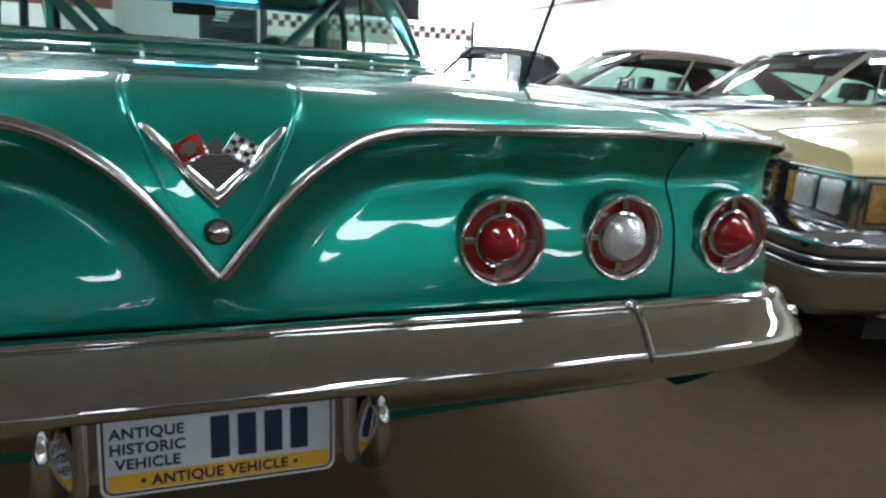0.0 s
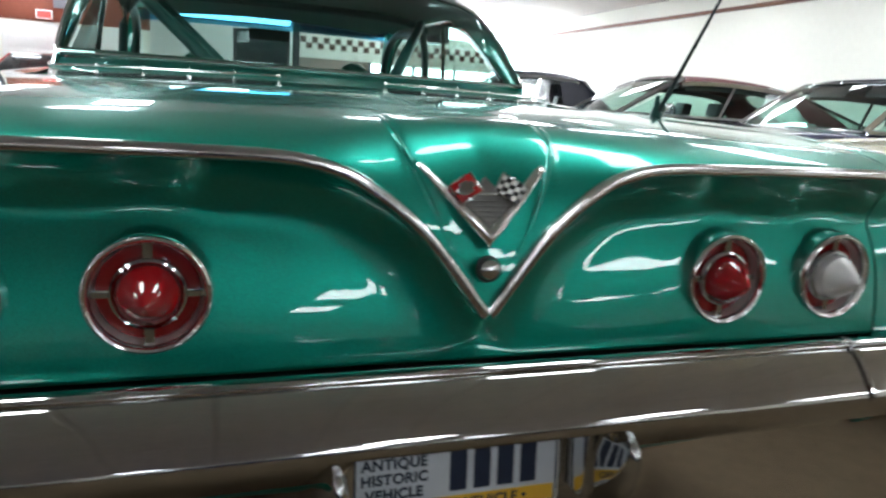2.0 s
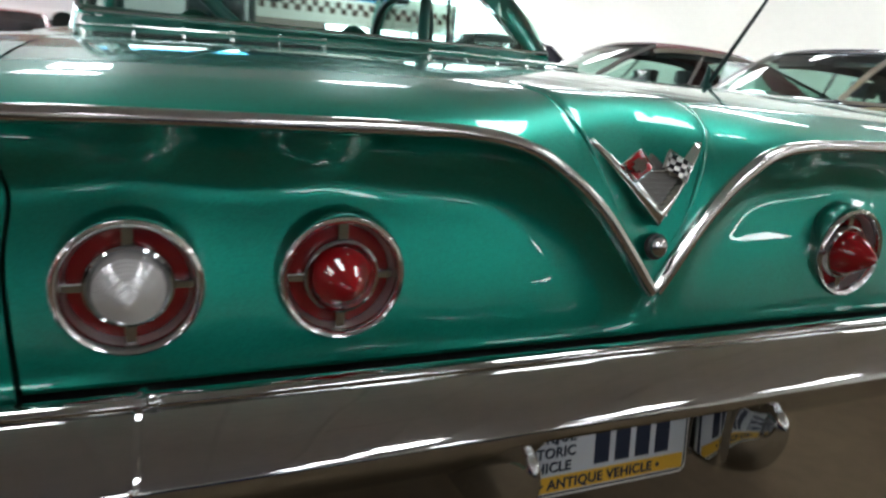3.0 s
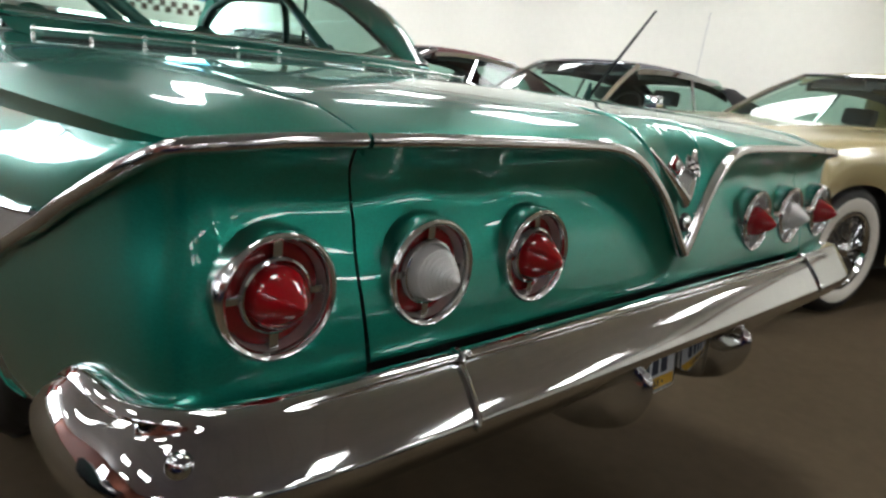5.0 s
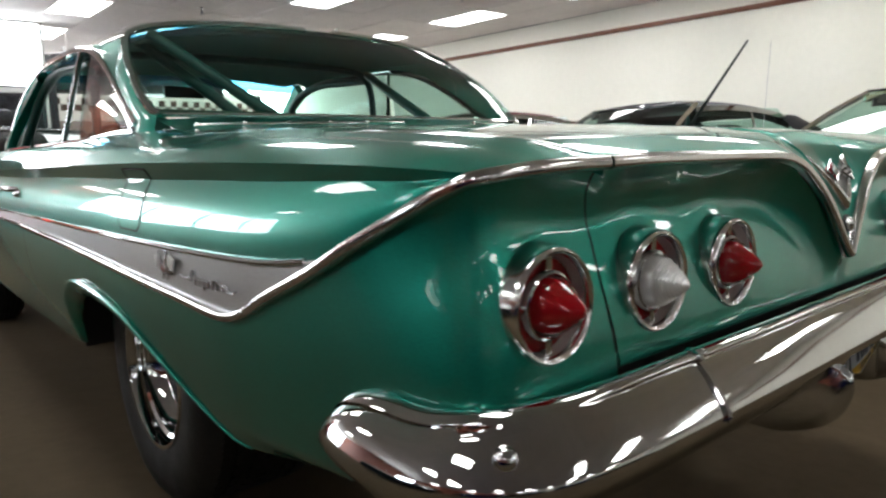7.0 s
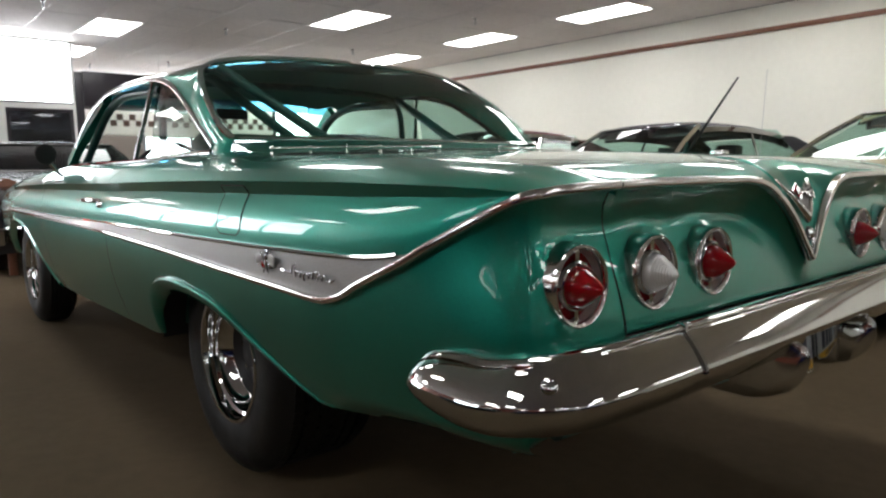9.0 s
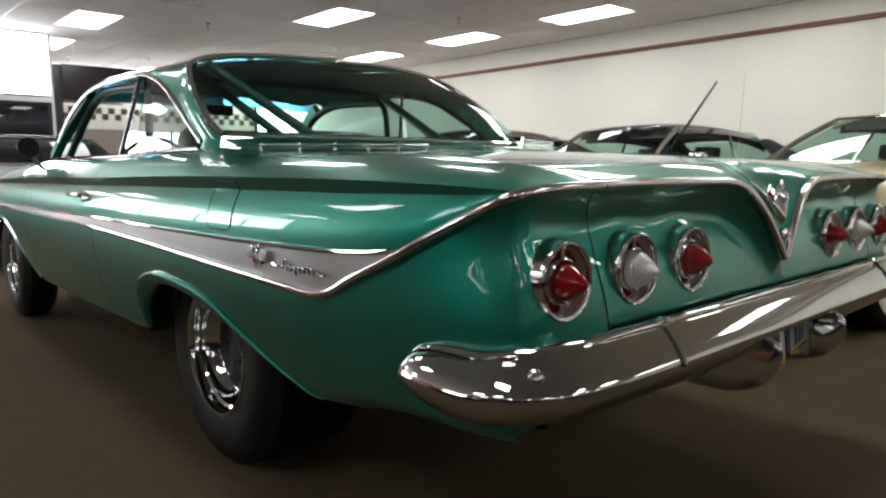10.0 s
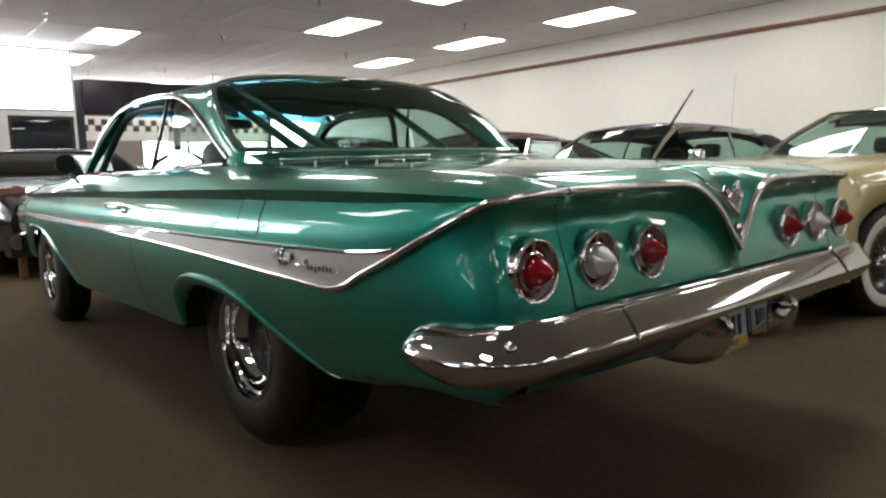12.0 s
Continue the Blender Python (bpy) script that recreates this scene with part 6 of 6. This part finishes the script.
    # wheels
    for a in ax:
        for side in (0, 1):
            y = 0.055 if side == 0 else W - 0.055
            m = pose(a, y, R, 90 if side == 0 else -90, 0, 0)
            w = thing("wheel", "whitewall tyre with a wire wheel" if wheels == "wire" else "black tyre with a bright wheel cover", "wheel")
            w.parent = t
            rim_r = R * 0.60
            T = R - FZ
            tyre = part("tyre", lathe([(rim_r, -0.02), (rim_r + 0.006, 0.002), (rim_r + 0.03, 0.010), (T * 0.85, 0.012), (T * 0.95, -0.004), (T * 0.99, -0.03), (T, -0.05), (T, -0.17), (T * 0.97, -0.19), (rim_r, -0.20)], m, n=48), RUBBER, w)
            if wheels == "wire":
                part("whitewall", lathe([(rim_r + 0.018, 0.0075), (rim_r + 0.025, 0.0115), (T * 0.78, 0.0145), (T * 0.81, 0.0140), (T * 0.825, 0.0105)], m, n=48), WHITEWALL, tyre, "white tyre wall band")
                rim = part("rim", lathe([(rim_r + 0.004, -0.004), (rim_r + 0.008, 0.008), (rim_r - 0.004, 0.008), (rim_r - 0.014, -0.015), (rim_r - 0.02, -0.06), (0.0005, -0.07)], m, n=48), CHROME, w, "chrome wire wheel")
                part("hub_cap", lathe([(0.0005, 0.016), (0.03, 0.012), (0.042, 0.002), (0.048, -0.02), (0.06, -0.05)], m, n=24), CHROME, rim)
                sk = bmesh.new()
                for k in range(40):
                    an, bn_ = 2 * math.pi * k / 40, 2 * math.pi * (k + (2.2 if k % 2 else -2.2)) / 40
                    dp = -0.012 if k % 2 else -0.035
                    p0 = m @ Vector((0.046 * math.cos(an), 0.046 * math.sin(an), dp * 0.6))
                    p1 = m @ Vector(((rim_r - 0.012) * math.cos(bn_), (rim_r - 0.012) * math.sin(bn_), -0.016))
                    tube([tuple(p0), tuple(p1)], 0.0032, 5, bm=sk)
                part("wire_spokes", sk, CHROME, rim, kind="stuff")
            else:
                part("wheel_cover", lathe([(rim_r + 0.004, -0.004), (rim_r + 0.006, 0.008), (rim_r - 0.02, 0.010), (rim_r * 0.7, 0.0), (rim_r * 0.35, 0.012), (0.0005, 0.02)], m, n=36), CHROME, w)
    return t


SEDAN = dict(length=5.5, width=1.98, top=[(0.0, 0.86), (0.25, 0.905), (0.9, 0.935), (1.95, 0.965), (2.6, 0.955), (4.2, 0.95), (5.0, 0.93), (5.5, 0.90)], axles=(1.10, 4.15), wheel_r=0.335, shoulder=0.085, tuck=0.03, crown=0.03,
             ridge=0.0, ridge_at=0.5, cowl=1.95, roof_front=2.62, roof_rear=4.05, back=4.60, tail=4.55, height=1.375, belt=0.985, belt_inset=0.13, roof_inset=0.27, roof_drop=0.03, nose_taper=0.10,
             quarter=((3.75, 3.95), (4.20, 4.62)), divide=0.62)
TURN = -14.0

# cream luxury coupe
cream_spec = dict(SEDAN, length=5.56, height=1.42, axles=(1.06, 4.11), cowl=2.14, roof_front=2.89, roof_rear=4.26, back=4.76, tail=4.70, quarter=((3.96, 4.16), (4.41, 4.78)), nose_taper=0.012, pillar_mat=BRUSHED, seat_mat=BLACKPLASTIC, ridge=0.010, ridge_at=0.60, shoulder=0.05, top=[(0.0, 0.835), (0.12, 0.852), (0.5, 0.890), (1.1, 0.935), (1.95, 0.965), (2.6, 0.955), (4.2, 0.95), (5.0, 0.93), (5.6, 0.90)], dash_mat=BLACKPLASTIC)
cream = parked((1.889, 0.650), TURN, "cream luxury coupe with chrome bumper and whitewall wire wheels", CREAM, CREAM, cream_spec, "wire")


def cream_front(t):
    W = 1.98
    for side in (0, 1):
        f = (lambda y: y) if side == 0 else (lambda y: W - y)

        def bx(x0, x1, y0, y1, z0, z1, bevel=0.006):
            ya, yb = sorted((f(y0), f(y1)))
            return box(x0, x1, ya, yb, z0, z1, bevel=bevel)

        # chrome band with two square head lamps and a lamp round the corner
        h = part("lamp_housing", bx(-0.012, 0.05, -0.006, 0.36, 0.605, 0.762), BRUSHED, t, "bright framed head lamp recess")
        part("recess", bx(-0.015, 0.0, 0.020, 0.295, 0.624, 0.750, 0.003), BLACKPLASTIC, h, "dark recess")
        for y0 in (0.030, 0.165):
            b_ = part("headlight", bx(-0.022, -0.006, y0, y0 + 0.122, 0.630, 0.746, 0.012), CHROME, h, "square head lamp")
            part("glass", bx(-0.028, -0.016, y0 + 0.009, y0 + 0.113, 0.639, 0.737, 0.010), HEADGLASS, b_, "ribbed head lamp glass")
        part("parking_lamp", bx(-0.016, -0.006, 0.308, 0.340, 0.634, 0.742, 0.004), AMBER_DEEP, h, "amber lamp beside the grille")
        sd = part("corner_lamp", bx(0.008, 0.262, -0.016, 0.03, 0.605, 0.762), BRUSHED, t, "bright framed corner lamp")
        part("bezel", bx(0.024, 0.246, -0.019, -0.006, 0.620, 0.750, 0.003), BLACKPLASTIC, sd, "dark lamp recess")
        part("amber_lens", bx(0.030, 0.098, -0.023, -0.010, 0.626, 0.744), AMBER_DEEP, sd, "amber corner lens")
        part("clear_lens", bx(0.100, 0.240, -0.022, -0.010, 0.626, 0.744), SMOKELENS, sd, "smoky clear cornering lens")
        # bumper: chrome blades with black strips, square round to the flank
        pts = spline([(-0.135, f(W / 2), 0), (-0.135, f(0.55), 0), (-0.128, f(0.12), 0), (-0.112, f(0.02), 0), (-0.06, f(-0.022), 0), (0.05, f(-0.030), 0), (0.32, f(-0.028), 0)], 60)
        sg = -1 if side == 0 else 1
        nrm = []
        for i, q in enumerate(pts):
            a_, b_ = pts[max(i - 1, 0)], pts[min(i + 1, 59)]
            d_ = Vector((b_[0] - a_[0], b_[1] - a_[1], 0)).normalized()
            nrm.append((d_.y, -d_.x, 0) if side == 1 else (-d_.y, d_.x, 0))
            if nrm[-1][0] > 0.3 or nrm[-1][1] * sg < -0.3:
                nrm[-1] = (-nrm[-1][0], -nrm[-1][1], 0)
        # lower blades in darker steel: the mirrored floor's darkness is put into their colour
        for z0, z1, o, mat, nm, lab in ((0.522, 0.566, 0.010, DIMCHROME, "bumper_blade", "chrome bumper blade"), (0.508, 0.522, 0.004, BLACKPLASTIC, "bumper_strip", "black rubber strip"), (0.490, 0.508, 0.010, STEEL, "bumper_blade", "thin bright blade"), (0.472, 0.490, 0.004, BLACKPLASTIC, "bumper_strip", "black rubber strip"), (0.452, 0.472, 0.008, STEEL, "bumper_blade", "lower chrome blade in a darker tone")):
            path = [(q[0], q[1], (z0 + z1) / 2) for q in pts]
            hh = (z1 - z0) / 2
            prof = [(-hh, -0.03), (-hh, o - 0.004), (-hh * 0.6, o), (hh * 0.6, o), (hh, o - 0.004), (hh, -0.03)]
            part(nm, sweep(path, prof, nrm), mat, t, lab)
        # sloping bright filler from the bumper's top edge to the lamps, lower face below the strips
        sh_ = bmesh.new()
        edge = [(q[0] * (1 if q[0] < -0.1 else 1), q[1], 0.565) for q in pts if q[0] < 0.30]
        add_grid(sh_, [edge, [(min(0.0, q[0]) * 0.55 + max(0.0, q[0]), q[1] + (0.0 if abs(f(0) - q[1]) > 0.2 else -sg * 0.008), 0.590) for q in edge], [(max(0.0, q[0]), q[1] if (q[1] - f(0)) * sg < -0.004 else f(0.004), 0.606) for q in edge]])
        part("bumper_filler", sh_, DIMCHROME, t, "bright filler above the bumper")
        vv = bmesh.new()
        lines = []
        for z, ins in ((0.453, 0.006), (0.40, 0.014), (0.345, 0.030), (0.305, 0.065), (0.29, 0.14)):
            lines.append([(q[0] - n_[0] * ins, q[1] - n_[1] * ins, z) for q, n_ in zip(pts, nrm)])
        add_grid(vv, lines)
        part("valance", vv, DIMCHROME, t, "chrome lower face of the bumper")
    # egg-crate grille
    g = part("grille", box(-0.035, 0.02, 0.37, W - 0.37, 0.585, 0.770, bevel=0.006), BLACKPLASTIC, t, "egg-crate grille of chrome bars")
    for i in range(26):
        y = 0.38 + (W - 0.76) * i / 25
        part("upright", box(-0.052, -0.030, y - 0.004, y + 0.004, 0.59, 0.768), CHROME, g, smooth=False)
    for i in range(6):
        z = 0.597 + 0.165 * i / 5
        part("crossbar", box(-0.054, -0.030, 0.37, W - 0.37, z - 0.004, z + 0.004), CHROME, g, smooth=False)
    part("header", box(-0.055, 0.03, 0.36, W - 0.36, 0.768, 0.800, bevel=0.008), CHROME, t, "chrome grille header")
    part("lamp_brow", box(-0.024, 0.27, -0.018, W + 0.018, 0.760, 0.770, bevel=0.003), CHROME, t, "chrome brow")
    # thin whip aerial on the far fender
    part("aerial", tube([(0.77, 1.02, 0.90), (0.78, 1.01, 1.25), (0.79, 1.0, 1.56)], 0.0018, 6), STEEL, t, "thin whip aerial")


cream_front(cream)

# navy coupe with a black vinyl roof
navy_spec = dict(SEDAN, length=5.2, width=1.95, height=1.375, belt=0.96, roof_front=2.47, cowl=2.0, roof_rear=3.75, back=4.5, tail=4.45, roof_drop=0.10, quarter=((3.55, 3.80), (3.95, 4.60)), roof_label="black vinyl roof", pillar_mat=BEZEL, seat_mat=BLACKPLASTIC, top=[(0, 0.80), (0.3, 0.86), (1.0, 0.90), (1.8, 0.94), (2.6, 0.93), (4.2, 0.93), (5.2, 0.86)])
parked((1.83, 3.02), TURN, "dark navy coupe with a black vinyl roof", NAVY, VINYL_BLACK, navy_spec)
# dark sedan with a maroon vinyl roof
mar_spec = dict(SEDAN, length=5.3, height=1.415, roof_drop=0.09, roof_rear=3.90, roof_label="maroon vinyl roof", divide=0.5, quarter=((3.7, 3.95), (4.0, 4.45)), seat_mat=BLACKPLASTIC)
parked((1.57, 5.50), TURN, "black sedan with a maroon vinyl roof", BLACKPAINT, VINYL_MAROON, mar_spec)
# older black car and a far one
old_spec = dict(SEDAN, length=4.9, height=1.46, width=1.85, roof_front=2.42, cowl=2.0, roof_rear=3.38, back=3.85, tail=3.80, glass=GLASS_CLEAR, quarter=((3.12, 3.18), (3.5, 3.85)), seat_mat=BLACKPLASTIC, pillar_mat=BLACKPAINT)
parked((0.95, 7.95), TURN, "black vintage sedan with thick pillars", BLACKPAINT, VINYL_BLACK, old_spec)


# ---- far end of the hall ----
wall_with_holes("wall_north", "x", Y1, 0.2, X0 - 0.2, X1 + 0.2, FZ, CEIL, [], WALLPAINT, "far cream wall with painted bands")


def board(name, x0, x1, y, z0, z1, mat, label, cat, thick=0.03, kind="structure"):
    return solid(name, box(x0, x1, y - thick, y, z0, z1, bevel=0.004), mat, label, cat, kind)


board("trim", -4.20, -1.35, Y1 - 0.002, 2.02, 2.98, BROWNPAINT, "reddish brown painted upper wall", "wall")
board("trim", -1.33, 3.30, Y1 - 0.002, FZ, 1.74, TAUPE, "grey brown painted lower wall", "wall")
board("trim", -1.33, 6.50, Y1 - 0.002, 1.75, 2.36, CHECK_LIGHT, "white band of the far wall", "wall")
solid("trim", box(6.50, 6.56, Y1 - 0.09, Y1 - 0.002, FZ, 2.40, bevel=0.006), DARKPANEL, "dark upright at the end of the band", "post", "structure")


def checker():
    t = thing("checker_strip", "brown and white checkered strip along the far wall", "checkered strip", (-1.33, Y1 - 0.034, 1.94))
    n, w = 59, 0.1325
    me_d = None
    for i in range(n):
        for j in range(2):
            if (i + j) % 2:
                continue
            if me_d is None:
                me_d = finish(box(0, w, -0.004, 0.0, 0, w, bevel=0.001), "check", CHECK_DARK)
            o = new("check", me_d)
            o.matrix_basis = Matrix.Translation((i * w, 0, j * w))
            o.parent = t
    return t


checker()

# white service door and its frame on the brown wall, lit exit sign above it
door_1 = thing("door_1", "wide white panelled service door", "door", kind="structure")
part("leaf", box(-4.15, -1.55, Y1 - 0.05, Y1 - 0.004, FZ, 1.98, bevel=0.004), WHITEPAINT, door_1)
for i in range(4):
    part("panel", box(-4.05, -1.65, Y1 - 0.062, Y1 - 0.048, 0.08 + 0.47 * i, 0.50 + 0.47 * i, bevel=0.006), WHITEPAINT, door_1)
ex = thing("exit_sign", "lit red exit sign on the brown wall", "exit sign")
part("housing", box(-3.52, -3.22, Y1 - 0.10, Y1 - 0.034, 2.06, 2.24, bevel=0.008), WHITEPAINT, ex)
part("face", box(-3.49, -3.25, Y1 - 0.106, Y1 - 0.098, 2.09, 2.21), EXITGLOW, ex, "glowing red face", smooth=False)
board("picture_board", -3.2, -2.7, Y1 - 0.034, 2.30, 2.72, GREYBOARD, "dull framed board on the brown wall", "board", kind="")

# daylight above and beside the checkered band
window_4 = thing("window_4", "long clerestory window glaring with daylight", "window", kind="structure")
part("daylight", box(1.36, 7.5, Y1 - 0.02, Y1 - 0.008, 2.44, 2.94), WINDOWGLOW, window_4, "overexposed daylight", smooth=False)
part("daylight", box(6.62, 7.5, Y1 - 0.02, Y1 - 0.008, 0.95, 2.42), WINDOWGLOW, window_4, "overexposed daylight", smooth=False)
part("daylight", box(3.34, 6.48, Y1 - 0.02, Y1 - 0.008, 0.60, 1.70), WINDOWGLOW, window_4, "overexposed daylight", smooth=False)
for x in (3.34, 4.40, 5.45, 6.46):
    part("window_frame", box(x - 0.03, x + 0.03, Y1 - 0.05, Y1 - 0.003, 0.55, 1.745, bevel=0.004), GREYBOARD, window_4, smooth=False)
for x in (2.6, 3.9, 5.2):
    part("window_frame", box(x - 0.025, x + 0.025, Y1 - 0.05, Y1 - 0.003, 2.40, 2.97, bevel=0.004), GREYBOARD, window_4, smooth=False)

# daylit shop window at the end of the aisle
window_3 = thing("window_3", "tall shop window full of pale daylight", "window", kind="structure")
part("daylight", box(-9.4, -4.3, Y1 - 0.02, Y1 - 0.008, 0.55, 2.92), SHOPGLOW, window_3, "pale daylight", smooth=False)
for x in (-9.44, -8.15, -6.87, -5.58, -4.28):
    part("window_frame", box(x - 0.04, x + 0.04, Y1 - 0.07, Y1 - 0.002, 0.5, 2.96, bevel=0.005), DARKPANEL, window_3, smooth=False)
for z in (0.51, 2.2, 2.94):
    part("window_frame", box(-9.4, -4.3, Y1 - 0.06, Y1 - 0.003, z - 0.035, z + 0.035, bevel=0.005), DARKPANEL, window_3, smooth=False)

# daylit windows in the west wall, mirrored in the bumper and the lamps
window_5 = thing("window_5", "pair of tall windows full of daylight", "window", kind="structure")
for y in (5.5, 6.4):
    part("daylight", box(X0 + 0.008, X0 + 0.02, y + 0.05, y + 0.85, 1.1, 2.45), SHOPGLOW, window_5, "pale daylight", smooth=False)
    part("window_frame", box(X0 + 0.002, X0 + 0.06, y - 0.05, y + 0.05, 1.05, 2.5, bevel=0.005), DARKPANEL, window_5, smooth=False)
for z in (1.06, 2.48):
    part("window_frame", box(X0 + 0.003, X0 + 0.055, 5.5, 7.3, z - 0.035, z + 0.035, bevel=0.005), DARKPANEL, window_5, smooth=False)

# office front: white wall, daylight transom, dark glass below
FY = 11.6
wall_with_holes("wall_office", "x", FY, 0.14, -1.15, 1.09, FZ, CEIL - 0.01, [(-0.9, 1.05, 2.02, 2.97), (0.12, 1.05, 0.15, 1.94)], WHITEPAINT, "white office front with a bright transom")
window_1 = thing("window_1", "bright transom window full of daylight", "window", kind="structure")
part("daylight", box(-0.9, 1.05, FY + 0.10, FY + 0.12, 2.02, 2.97), WINDOWGLOW, window_1, "overexposed daylight", smooth=False)
part("window_frame", box(-0.9, 1.05, FY + 0.02, FY + 0.08, 2.02, 2.05), DARKPANEL, window_1, smooth=False)
window_2 = thing("window_2", "large dark office window in a dark frame", "window", kind="structure")
for a in ((0.12, 0.17, 0.15, 1.94), (1.0, 1.05, 0.15, 1.94), (0.17, 1.0, 0.15, 0.20), (0.17, 1.0, 1.89, 1.94)):
    part("window_frame", box(a[0], a[1], FY + 0.01, FY + 0.07, a[2], a[3], bevel=0.004), DARKPANEL, window_2)
pn = part("pane", box(0.17, 1.0, FY + 0.035, FY + 0.041, 0.20, 1.89), glass_sheet("dark_office_glass", (0.22, 0.24, 0.27)), window_2, smooth=False)
pn.visible_shadow = False
solid("column", box(1.10, 1.21, FY - 0.02, FY + 0.16, FZ, 2.54, bevel=0.008), DARKPANEL, "dark steel column beside the office", "column", "structure")
solid("soffit", box(1.22, 3.9, FY, FY + 0.55, 2.0, 2.56, bevel=0.01), DARKPANEL, "black boxed soffit under the ceiling", "soffit", "structure")
for x in (1.5, 2.55, 3.6):
    solid("soffit_hanger", box(x - 0.003, x + 0.003, FY + 0.40, FY + 0.406, 2.56, CEIL + 0.004), CEILBAR, "thin pale rod that carries the soffit", "rod", "structure")

# low brown rail by the aisle
bench = thing("bench", "dark brown wooden rail bench by the aisle", "bench", (-1.55, 6.9, FZ))
for x in (0.0, 0.9):
    part("post", box(x, x + 0.07, 0, 0.07, 0, 0.92, bevel=0.006), BANDPAINT, bench)
for z in (0.52, 0.80):
    part("rail", box(-0.05, 1.02, 0.005, 0.065, z, z + 0.10, bevel=0.01), BANDPAINT, bench)

# cars parked towards the far end
far_spec = dict(SEDAN, glass=GLASS_DARK, length=4.7, height=1.34, cowl=1.75, roof_front=2.35, roof_rear=3.45, back=3.95, tail=3.9, axles=(0.9, 3.6), quarter=((3.2, 3.4), (3.6, 3.98)), seat_mat=BLACKPLASTIC, pillar_mat=BLACKPAINT, top=[(0, 0.74), (0.3, 0.82), (1.0, 0.89), (1.8, 0.95), (2.6, 0.95), (3.8, 0.95), (4.7, 0.9)], belt=0.97)
far_car = parked((1.15, 6.6), 90, "black coupe facing the aisle by the office", BLACKPAINT, BLACKPAINT, far_spec)
for y in (0.28, 1.55):
    part("headlight", lathe([(0.0005, 0.03), (0.06, 0.025), (0.085, 0.01), (0.095, -0.02)], pose(-0.01, y + 0.08, 0.64, 0, -90, 0), n=24), HEADGLASS, far_car, "round head lamp")
red_spec = dict(far_spec, pillar_mat=REDPAINT)
parked((-1.7, 10.4), 90, "red coupe parked further along the aisle", REDPAINT, REDPAINT, red_spec)

# cars across the aisle, added: seen only as dark reflections in the bright metal
parked((-3.2, -0.4), 176, "dark blue coupe parked across the aisle", NAVY, NAVY, navy_spec)
parked((-3.6, -3.6), 183, "black coupe parked across the aisle", BLACKPAINT, BLACKPAINT, far_spec)
for x, y, turn, label, paint, spec in (
    (-3.7, -4.3, -92, "black coupe parked behind the aisle", BLACKPAINT, far_spec),
    (-0.9, -4.5, -90, "dark blue coupe parked behind the aisle", NAVY, navy_spec),
    (2.0, -4.4, -88, "black sedan parked behind the aisle", BLACKPAINT, far_spec),
):
    parked((x, y), turn, label, paint, paint, spec)
parked((-3.1, 2.7), 178, "black coupe parked across the aisle", BLACKPAINT, BLACKPAINT, far_spec)
